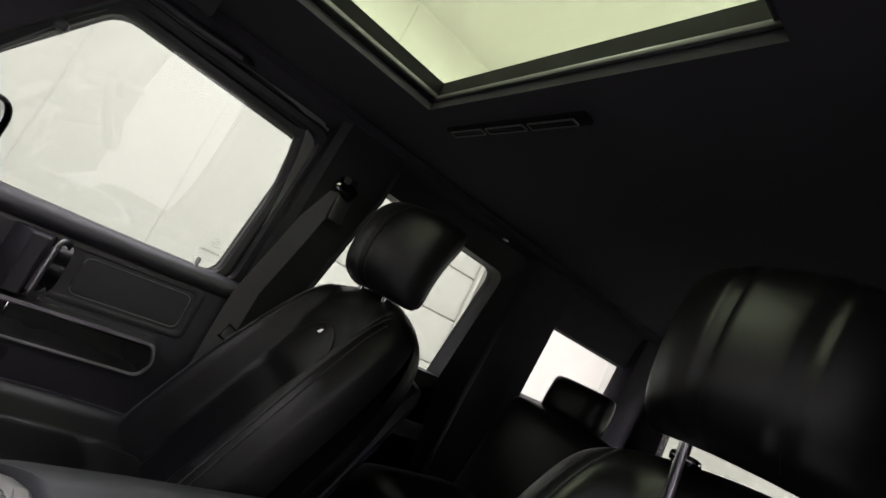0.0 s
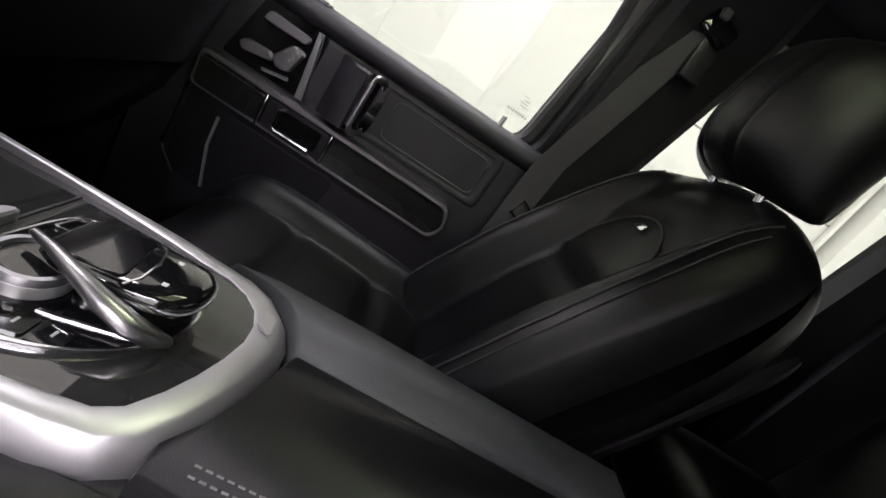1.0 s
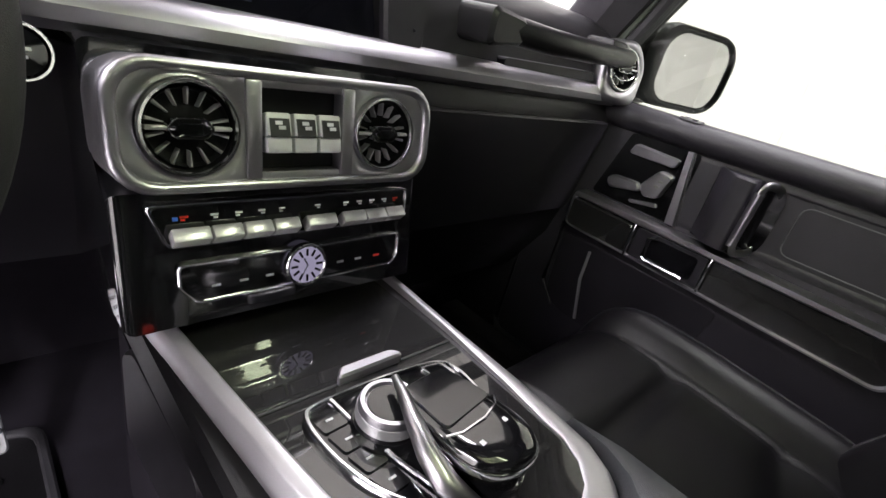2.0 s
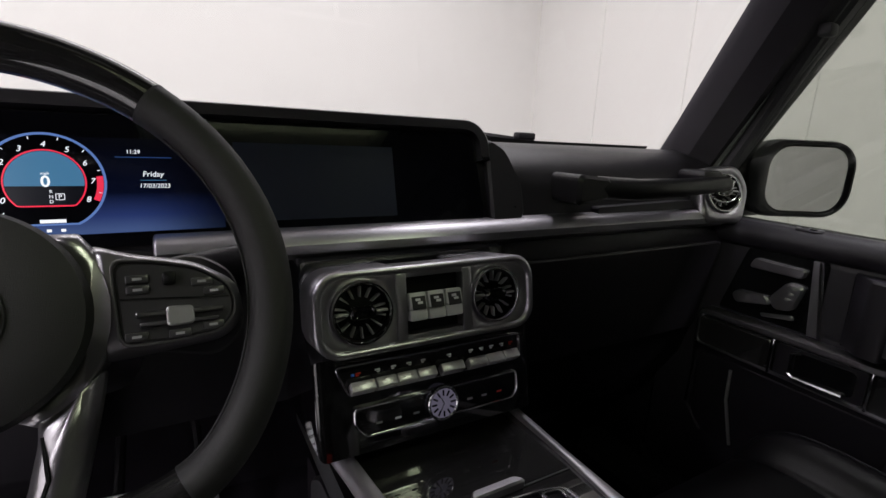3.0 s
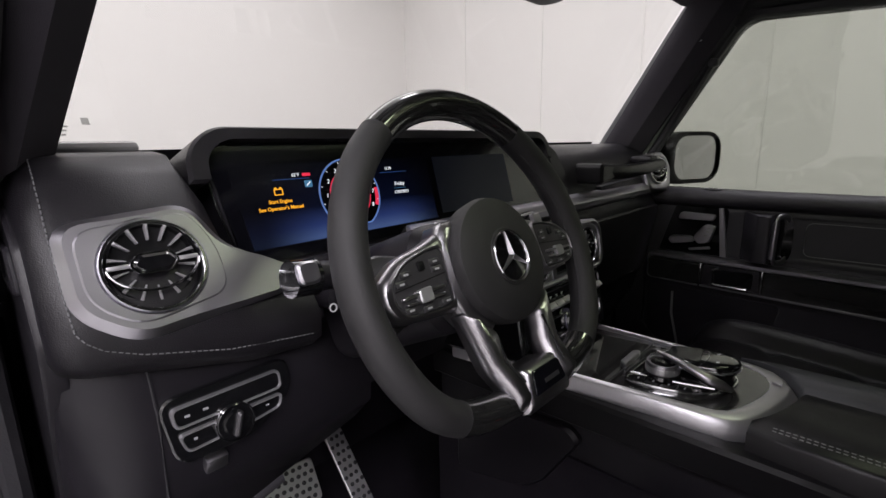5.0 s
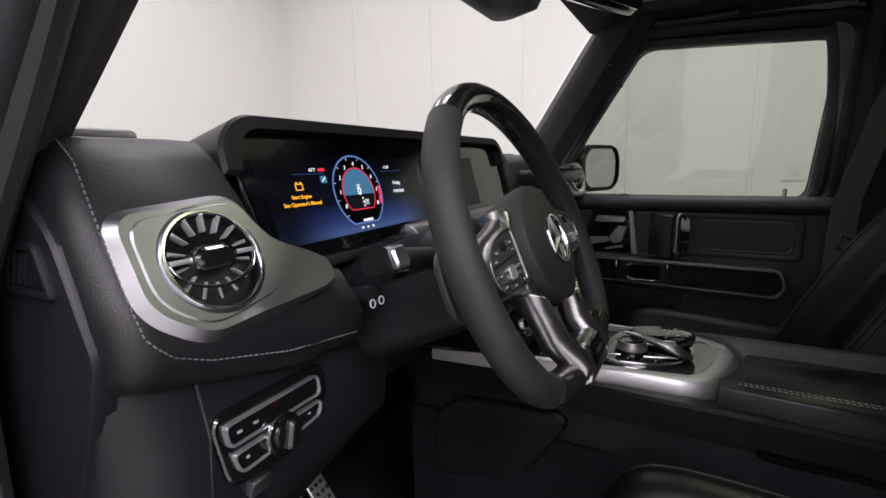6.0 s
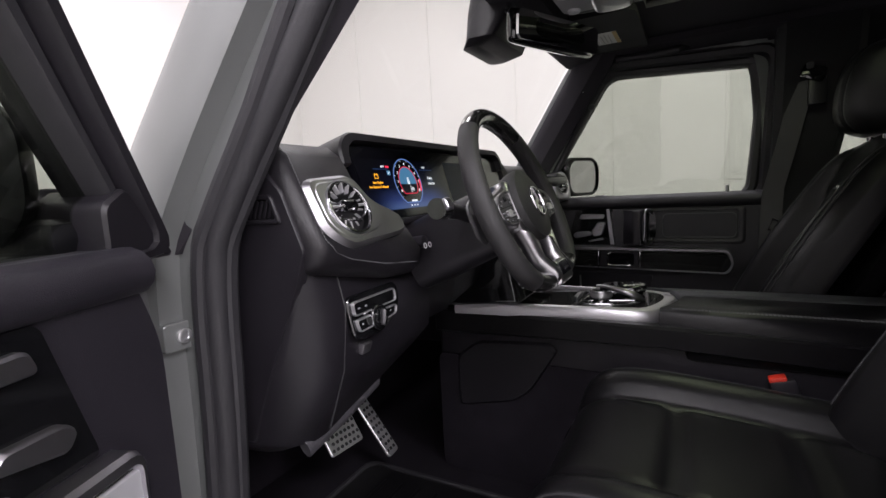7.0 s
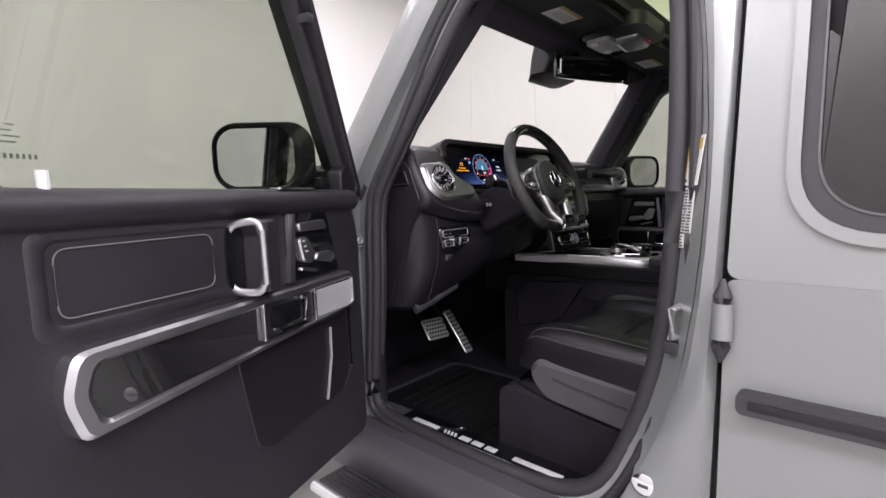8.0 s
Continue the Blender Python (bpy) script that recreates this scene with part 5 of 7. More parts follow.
def centre_console():
    c = thing("centre_console", "black centre console with carbon top and aluminium border", "console")
    bm = profile_x([(0.36, 0.46), (0.36, 0.922), (-0.62, 0.922), (-0.62, 0.46)], -0.112, 0.112, 0.012)
    part("body", bm, SOFT, c, "black leather console side")
    # side trims with their raised panel
    for s in (-1, 1):
        X = Matrix(((0, 0, s, 0), (1, 0, 0, 0), (0, 1, 0, 0), (0, 0, 0, 1)))
        part("side_ledge", S(round_poly([(0.36, 0.925), (0.36, 0.865), (-0.20, 0.878), (-0.62, 0.86), (-0.62, 0.915), (-0.25, 0.925)], 0.008), 0.105, 0.134, X, 0.006), LEATHER, c)
        part("knee_pad", S(round_poly([(0.24, 0.845), (0.05, 0.858), (0.03, 0.84), (0.10, 0.73), (0.14, 0.70), (0.30, 0.66), (0.30, 0.80)], 0.02, 5), 0.105, 0.128, X, 0.006), SOFT, c, "padded black knee panel")
        part("carpet_side", S(round_poly([(0.36, 0.47), (0.36, 0.80), (-0.62, 0.80), (-0.62, 0.47)], 0.02, 3), 0.105, 0.118, X), CARPET, c)
    outer = [(-0.147, 0.29), (-0.133, 0.15), (-0.119, 0.02), (-0.109, -0.08)] + BACK_OUT + [(0.131, -0.08), (0.130, 0.02), (0.134, 0.15), (0.139, 0.29)]
    crest = [(-0.144, 0.29), (-0.130, 0.15), (-0.115, 0.02), (-0.104, -0.08)] + [(a[0] * 0.7 + b[0] * 0.3, a[1] * 0.7 + b[1] * 0.3) for a, b in zip(BACK_OUT, BACK_IN)] + [(0.126, -0.08), (0.126, 0.02), (0.130, 0.15), (0.135, 0.29)]
    inner = [(-0.132, 0.29), (-0.118, 0.15), (-0.103, 0.02), (-0.090, -0.08)] + BACK_IN + [(0.107, -0.08), (0.115, 0.02), (0.120, 0.15), (0.127, 0.29)]
    rows = [[(x * 0.985, y, 0.922) for x, y in outer], [(x, y, 0.934) for x, y in outer], [(x, y, 0.9480) for x, y in crest], [(a[0] * 0.85 + b[0] * 0.15, a[1] * 0.85 + b[1] * 0.15, 0.9500) for a, b in zip(crest, inner)], [(a[0] * 0.15 + b[0] * 0.85, a[1] * 0.15 + b[1] * 0.85, 0.9520) for a, b in zip(crest, inner)], [(x, y, 0.9508) for x, y in inner], [(x, y, 0.918) for x, y in inner]]
    part("border", loft(rows, closed=False, caps=False), BORDER, c, "satin aluminium border", 40)
    part("border_mark", S(round_poly([(0.050, -0.206), (0.075, -0.203), (0.079, -0.189), (0.055, -0.192)], 0.003), 0.953, 0.9556), BORDER, c)
    part("carbon_panel", tilt_y(S(inner, 0.92, 0.9475), 0.030), CARBON, c, "glossy carbon panel")
    part("tray_seam", B((0.004, 0.004, 0.9452), (0.208, 0.0022, 0.0016)), RUBBER, c)
    part("tray_pull", S(round_poly([(-0.030, 0.002), (-0.022, 0.014), (0.034, 0.014), (0.042, 0.002)], 0.005), 0.945, 0.9555, None, 0.002), SATIN, c, "silver tray pull")
    # lidded armrest, split lengthwise
    lid = [(-0.124, -0.64), (-0.121, -0.30), (-0.112, -0.190)] + [(x, y - 0.003) for x, y in BACK_OUT[2:7]] + [(0.046, -0.235), (0.048, -0.64)]
    part("armrest_lid", S(lid, 0.900, 0.957, None, 0.006), LEATHER, c, "black leather armrest lid", 70)
    wing = [(0.051, -0.64), (0.050, -0.235)] + [(x, y - 0.003) for x, y in BACK_OUT[7:]] + [(0.144, -0.18), (0.148, -0.30), (0.146, -0.64)]
    part("armrest_wing", S(wing, 0.895, 0.954, None, 0.012), LEATHER_ARM, c, "grey leather armrest wing", 70)
    part("armrest_box", B((-0.005, -0.44, 0.885), (0.235, 0.40, 0.07), 0.015), LEATHER, c)
    for x in (-0.098, -0.090):
        bm = bmesh.new()
        for i in range(60):
            y = -0.215 - i * 0.007
            tube(bm, [(x, y, 0.9572), (x, y - 0.0045, 0.9572)], 0.0009, 5)
        ob = part("stitching", bm, THREAD, c)
        ob["kind"] = "stuff"
    return c


LEATHER_ARM = material("grey_wing_leather", (0.055, 0.057, 0.062), 0.42, 0, 0.2, 9, 0.3, 900, voro=True)
console = centre_console()


def touch_controller():
    """Rotary controller, touchpad rest and the silver bow beside them."""
    t = thing("touch_controller", "silver and gloss black rotary controller with touchpad on the console", "controller")
    z = 0.9475
    key_o = smooth_poly([(-0.076, -0.016), (-0.060, -0.010), (0.000, -0.010), (0.062, -0.016), (0.080, -0.028), (0.076, -0.075), (0.060, -0.135), (0.030, -0.158), (-0.020, -0.146), (-0.058, -0.112), (-0.074, -0.066)], 3)
    key_i = [(0.002 + (x - 0.002) * 0.950, (y + 0.08) * 0.950 - 0.08) for x, y in key_o]
    part("rim", R(key_o, key_i, z, z + 0.0062, None, 0.002), CHROME, t, "chrome outline")
    part("plate", S(key_i, z, z + 0.003), GLOSS, t)
    part("divider", T([(-0.046, -0.014, z + 0.0045), (-0.042, -0.050, z + 0.005), (-0.035, -0.090, z + 0.006), (-0.024, -0.132, z + 0.007)], 0.0024, 8), CHROME, t, "chrome divider")
    for k in range(4):
        part("key", S(round_poly([(-0.070 + k * 0.003, -0.021 - k * 0.022), (-0.049 + k * 0.003, -0.020 - k * 0.022), (-0.046 + k * 0.003, -0.040 - k * 0.022), (-0.067 + k * 0.004, -0.041 - k * 0.022)], 0.003), z + 0.003, z + 0.0048), GLOSS, t)
        part("symbol", B((-0.058 + k * 0.0035, -0.031 - k * 0.022, z + 0.0052), (0.006, 0.0018, 0.0005)), GREY_BUTTON, t)
    part("corner_key", S(round_poly([(0.046, -0.021), (0.066, -0.024), (0.068, -0.040), (0.052, -0.040)], 0.004), z + 0.003, z + 0.0050), GLOSS, t)
    part("corner_rim", R(round_poly([(0.044, -0.019), (0.069, -0.023), (0.071, -0.042), (0.050, -0.042)], 0.004), round_poly([(0.046, -0.021), (0.066, -0.024), (0.068, -0.040), (0.052, -0.040)], 0.004), z + 0.003, z + 0.0054), CHROME, t)
    D = Matrix.Translation((-0.021, -0.055, z))
    kn = part("dial", L([(0.001, 0.010), (0.0235, 0.010), (0.0255, 0.014), (0.0255, 0.024), (0.0240, 0.0275), (0.0205, 0.0275), (0.0190, 0.0245), (0.001, 0.024)], 44, D), SATIN, t, "satin silver dial ring")
    part("dial_cap", L([(0.001, 0.0235), (0.0188, 0.0235), (0.0182, 0.0258), (0.001, 0.0262)], 32, D), GLOSS, kn)
    part("dial_grip", R(disc(0.0262, 44), disc(0.0250, 44), 0.013, 0.022, D, 0.001), STEEL, kn)
    part("dial_base", L([(0.001, 0.001), (0.030, 0.001), (0.0275, 0.010), (0.001, 0.011)], 36, D), GLOSS, t)
    TP = Matrix.Translation((0.016, -0.100, z + 0.030)) @ pose(0, 0, 0, -5, 0, 4)
    ro = smooth_poly([(-0.030, 0.050), (-0.018, 0.056), (0.020, 0.056), (0.031, 0.048), (0.036, 0.000), (0.034, -0.040), (0.018, -0.056), (-0.012, -0.055), (-0.032, -0.038), (-0.036, 0.000)], 2)
    pad = part("hand_rest", loft([[(x * k, (y + 0.004) * k - 0.004, c) for x, y in ro] for c, k in ((-0.022, 0.80), (-0.012, 0.94), (-0.004, 1.0), (0.0, 0.99), (0.0035, 0.94), (0.0058, 0.84), (0.0070, 0.66), (0.0075, 0.35))], m=TP), GLOSS, t, "gloss black hand rest", 180)
    part("rest_rim", R([(x * 1.03, y * 1.02) for x, y in ro], ro, -0.007, -0.002, TP, 0.001), CHROME, pad, "thin chrome rim")
    part("rest_foot", S([(x * 0.8, y * 0.85) for x, y in ro], -0.030, -0.016, TP), GLOSS, pad)
    part("touchpad", S(round_poly([(-0.024, 0.048), (0.024, 0.048), (0.030, 0.000), (-0.028, -0.004)], 0.008, 4), 0.003, 0.0084, TP, 0.001), SCREEN, pad, "smooth black touchpad")
    part("touchpad_bar", T([(-0.031, -0.006, 0.0050), (-0.020, -0.012, 0.0070), (0.004, -0.013, 0.0082), (0.024, -0.008, 0.0070), (0.033, 0.000, 0.0050)], 0.0013, 6, m=TP), CHROME, pad, "chrome bar")
    for k in range(3):
        part("symbol", B((-0.016 + k * 0.016, -0.027 + 0.002 * k, 0.0068), (0.0042, 0.0042, 0.0010), 0, TP), WHITE_PRINT, pad)
    bow = [(-0.010, -0.042, z + 0.036), (-0.015, -0.058, z + 0.036), (-0.023, -0.080, z + 0.034), (-0.030, -0.108, z + 0.029), (-0.030, -0.128, z + 0.022), (-0.022, -0.142, z + 0.014), (-0.010, -0.150, z + 0.006)]
    part("bow", T(bow, [0.0026, 0.0038, 0.0052, 0.0072, 0.0082, 0.0074, 0.0040], 14, wide=1.2), POLISHED, t, "polished silver bow")


touch_controller()

# ---------------------------------------------------------------- seats
def bump_at(v, at, width, deep):
    return -deep * math.exp(-((v - at) / width) ** 2)


def back_shape(q, su, sv, side):
    """Backrest: raised side bolsters, a recessed centre panel with an arched head, a hump under the headrest."""
    taper = 1 - 0.05 * max(0.0, (sv - 0.25) / 0.75) ** 2
    z = q.z
    if side > 0:
        b = min(1.0, max(0.0, (abs(su) - 0.50) / 0.20))
        z += 0.074 * b * b * (3 - 2 * b) * (1 - max(0.0, (sv + 0.1) / 1.1) ** 1.7) * (1.0 if abs(su) < 0.985 else 0.6)
        z += bump_at(abs(su), 0.50, 0.022, 0.010) * (1 if sv < 0.50 else 0)
        z += bump_at(math.hypot(su * 0.8, sv - 0.22), 0.44, 0.034, 0.008) * (1 if sv > 0.22 and abs(su) < 0.55 else 0)
        z += bump_at(math.hypot(su * 0.8, sv - 0.30), 0.56, 0.034, 0.004) * (1 if sv > 0.30 and abs(su) < 0.6 else 0)
        if abs(su) < 0.52:
            z += bump_at(sv, 0.17 + 0.05 * su * su, 0.040, 0.016) + bump_at(sv, -0.62, 0.04, 0.008)
            z -= 0.006 * (1 if sv < 0.17 else 0)
    z += 0.045 * max(0.0, sv) ** 2
    crown = max(0.0, sv) ** 3 * (0.022 - 0.050 * min(1.0, abs(su)) ** 1.6)
    return Vector((q.x * taper, q.y + crown, z))


def head_shape(q, su, sv, side):
    """Headrest: a flat middle panel between two swept-back ends."""
    z = q.z - 0.078 * max(0.0, abs(su) - 0.12) ** 1.8
    if side > 0:
        z += bump_at(abs(su), 0.30, 0.032, 0.010)
    return Vector((q.x * (1 + 0.05 * sv), q.y, z - 0.018 * sv * sv))


def cushion_shape(q, su, sv, side):
    z = q.z
    if side > 0:
        b = min(1.0, max(0.0, (abs(su) - 0.55) / 0.25))
        z += 0.046 * math.sin(b * math.pi / 2) * (1.0 if abs(su) < 0.97 else 0.8)
        z += bump_at(abs(su), 0.55, 0.030, 0.016)
        if abs(su) < 0.5:
            for c in (0.26, -0.42):
                z += bump_at(sv, c + 0.10 * su * su, 0.045, 0.016)
            z += 0.010 * max(0.0, sv - 0.26)
    z -= 0.02 * max(0.0, sv) ** 3
    return Vector((q.x, q.y, z))


def on_form(w, h, d, p, fn, su, sv, lift=0.001):
    edge = max(0.0, 1 - abs(su) ** p) ** (1 / 2.2) * max(0.0, 1 - abs(sv) ** p) ** (1 / 2.2)
    sh = 1 - 0.06 * min(1.0, abs(su * sv) ** 4)
    q = Vector((su * w / 2 * sh, sv * h / 2 * sh, d / 2 * edge * (1 + 0.2 * (1 - su * su) * (1 - sv * sv) * 0.3)))
    q = fn(q, su, sv, 1)
    q.z += lift
    return q


VALANCE = material("grey_seat_plastic", (0.050, 0.047, 0.054), 0.5, 0, 0.12, 9, 0.3, 900, spec=0.35)


def front_seat(x, y, name, label, up, head=(0.0, 0.0), low=0.0):
    s = thing(name, label, "car seat", Matrix.Translation((x, y, 0)), group="front seats")
    BK = face(0, -0.672, 0.992 - low, 27, 180)
    bk = part("backrest", pillow(0.51, 0.68, 0.15, 0.2, 56, 48, 6, back_shape, BK), LEATHER, s, "stitched black leather backrest", smooth=180)
    for sx in (-1, 1):
        part("seam", T([on_form(0.51, 0.68, 0.15, 6, back_shape, sx * (0.80 - 0.10 * max(0, v)), v) for v in [-0.9 + 0.07 * i for i in range(27)]], 0.0022, 5, m=BK), RUBBER, bk)
    for sx in (-1, 1):
        part("seam", T([on_form(0.51, 0.68, 0.15, 6, back_shape, sx * (0.86 - 0.08 * max(0, v)), v) for v in [-0.9 + 0.07 * i for i in range(26)]], 0.0016, 5, m=BK), RUBBER, bk)
    arch = [(0.50 * math.cos(radians(a)), 0.22 + 0.40 * math.sin(radians(a))) for a in range(0, 181, 10)]
    part("seam", T([on_form(0.51, 0.68, 0.15, 6, back_shape, u, v) for u, v in arch], 0.0022, 5, m=BK), RUBBER, bk)
    part("tag", B((0, 0.190, 0.0965), (0.030, 0.013, 0.004), 0.001, BK), CHROME, bk, "small silver tag")
    part("back_shell", pillow(0.47, 0.58, 0.07, 0.1, 14, 14, 8, None, BK @ Matrix.Translation((0, -0.02, -0.055))), SOFT, s)
    hx, hy = head
    HD = face(hx, -0.722 + hy, 1.432 + up, 10, 180)
    h = part("headrest", pillow(0.285, 0.228, 0.110, 0.3, 52, 24, 6, head_shape, HD), LEATHER, s, "three-panel black leather headrest", smooth=180)
    for su in (-0.30, 0.30):
        part("seam", T([on_form(0.285, 0.228, 0.110, 6, head_shape, su, v, -0.0008) for v in [-0.94 + 0.0855 * i for i in range(23)]], 0.0016, 5, m=HD), RUBBER, h)
    part("headrest_back", pillow(0.235, 0.200, 0.08, 0.3, 20, 16, 6, head_shape, HD @ Matrix.Translation((0, 0, -0.028))), SOFT, h)
    for sx in (-0.065, 0.065):
        part("post", T([(sx + hx, -0.756 + hy, 1.24), (sx + hx, -0.744 + hy, 1.38 + up)], 0.0075, 12), CHROME, h, "chrome post")
        part("post_sleeve", B((sx + hx, -0.762 + hy, 1.305), (0.03, 0.03, 0.014), 0.005), GLOSS, s)
    CU = Matrix.Translation((0, -0.275, 0.697)) @ pose(0, 0, 0, 4)
    cu = part("cushion", pillow(0.54, 0.53, 0.215, 0.2, 56, 48, 8, cushion_shape, CU), LEATHER, s, "black leather seat cushion", smooth=180)
    for sx in (-1, 1):
        part("seam", T([on_form(0.54, 0.53, 0.215, 8, cushion_shape, sx * 0.86, v) for v in [-0.9 + 0.07 * i for i in range(27)]], 0.0022, 5, m=CU), RUBBER, cu)
        X = Matrix(((0, 0, sx, 0), (1, 0, 0, 0), (0, 1, 0, 0), (0, 0, 0, 1)))
        # the piping's highlight is put into its paler leather colour
        part("piping", T([on_form(0.54, 0.53, 0.215, 8, cushion_shape, sx * (0.955 - 0.06 * max(0.0, v) ** 4), v, 0.002) for v in [-0.92 + 0.068 * i for i in range(28)]], 0.0030, 6, m=CU), LEATHER_DOOR, cu, "edge piping, greyed for its highlight")
        part("side_valance", S(round_poly([(-0.090, 0.772), (-0.34, 0.748), (-0.53, 0.735), (-0.55, 0.640), (-0.40, 0.634), (-0.26, 0.655), (-0.11, 0.676), (-0.064, 0.732)], 0.022, 5), 0.235, 0.277, X, 0.012), VALANCE, s, "grey plastic seat valance")
        part("valance_groove", S(round_poly([(-0.135, 0.735), (-0.17, 0.728), (-0.33, 0.704), (-0.50, 0.690), (-0.50, 0.684), (-0.33, 0.698), (-0.17, 0.722), (-0.137, 0.728)], 0.002), 0.276, 0.2785, X), RUBBER, s)
        part("base_side", S(round_poly([(0.030, 0.455), (0.028, 0.668), (-0.02, 0.684), (-0.26, 0.650), (-0.54, 0.640), (-0.56, 0.455)], 0.03, 5), 0.20, 0.274, X, 0.010), CARPET, s, "black carpeted side of the seat base")
    part("pedestal", B((0, -0.30, 0.555), (0.46, 0.58, 0.19), 0.03), CARPET, s, "black carpeted seat base")
    part("runner", B((-0.20, -0.24, 0.600), (0.03, 0.52, 0.022), 0.005), RUBBER, s)
    return s


front_seat(0.420, 0.080, "bucket_seat", "black leather passenger seat with headrest", 0.006, (0.0, 0.0), 0.014)
front_seat(-0.405, -0.022, "bucket_seat", "black leather driver's seat with raised headrest", 0.010, (0.026, 0.040), 0.028)


def rear_bench():
    b = thing("rear_bench", "black leather rear bench with raised headrests", "car seat")
    for x, w in ((-0.42, 0.46), (0.0, 0.34), (0.42, 0.46)):
        part("backrest", pillow(w, 0.56, 0.16, 0.2, 16, 16, 8, None, face(x, -1.50, 0.95, 14, 180)), LEATHER, b)
        hw = 0.25 if x else 0.20
        part("headrest", pillow(hw, 0.15, 0.10, 0.3, 16, 12, 5, None, face(x * 1.02, -1.60, 1.275 if x else 1.13, 10, 180)), LEATHER, b)
    part("cushion", pillow(1.34, 0.50, 0.18, 0.1, 24, 16, 10, None, Matrix.Translation((0, -1.20, 0.79))), LEATHER, b)
    part("base", B((0, -1.22, 0.58), (1.30, 0.44, 0.24), 0.03), CARPET, b)


rear_bench()


def belt_buckle():
    b = thing("belt_buckle", "seat belt buckle with a red release button", "buckle")
    part("body", B((-0.150, -0.415, 0.815), (0.028, 0.045, 0.07), 0.006, None, 2, (-15, 0, 0)), SOFT, b)
    part("release_button", B((-0.150, -0.400, 0.845), (0.024, 0.030, 0.016), 0.004, None, 2, (-15, 0, 0)), RED, b, "red release button")


belt_buckle()


def seat_belt():
    b = thing("seat_belt", "black seat belt hanging from the door pillar", "seat belt")
    part("slider_rail", B((0.630, -0.575, 1.52), (0.020, 0.045, 0.17), 0.006, None, 2, (0, 8, 0)), SOFT, b)
    part("guide", B((0.620, -0.565, 1.53), (0.022, 0.065, 0.045), 0.01, None, 2, (20, 8, 0)), GLOSS, b, "black belt guide")
    part("guide_slot", B((0.612, -0.555, 1.552), (0.018, 0.018, 0.018), 0.004), GREY_RAIL, b)
    st = [(0.632, -0.560, 1.515), (0.645, -0.526, 1.42), (0.656, -0.512, 1.34), (0.672, -0.478, 1.18), (0.680, -0.476, 1.09), (0.681, -0.474, 0.95), (0.681, -0.465, 0.70)]
    rings = []
    for x, y, z in st:
        rings.append([(x - 0.011, y + 0.030, z - 0.008), (x - 0.010, y - 0.030, z + 0.008), (x - 0.0075, y - 0.030, z + 0.008), (x - 0.0085, y + 0.030, z - 0.008)])
    part("strap", loft(rings), material("belt_webbing", (0.050, 0.047, 0.053), 0.55, 0, 0.15, 30, 0.5, 900), b, "black woven strap")
    part("tongue", T([(0.666, -0.470, 1.055), (0.662, -0.480, 1.09), (0.666, -0.512, 1.075), (0.669, -0.500, 1.045)], 0.0035, 8, True), CHROME, b, "steel belt tongue")


seat_belt()


# ---------------------------------------------------------------- doors
HINGE = (0.825, 0.43)


MIRROR_SHELL = material("black_mirror_shell", (0.006, 0.006, 0.007), 0.45, 0, 0.2, 8, spec=0.2)


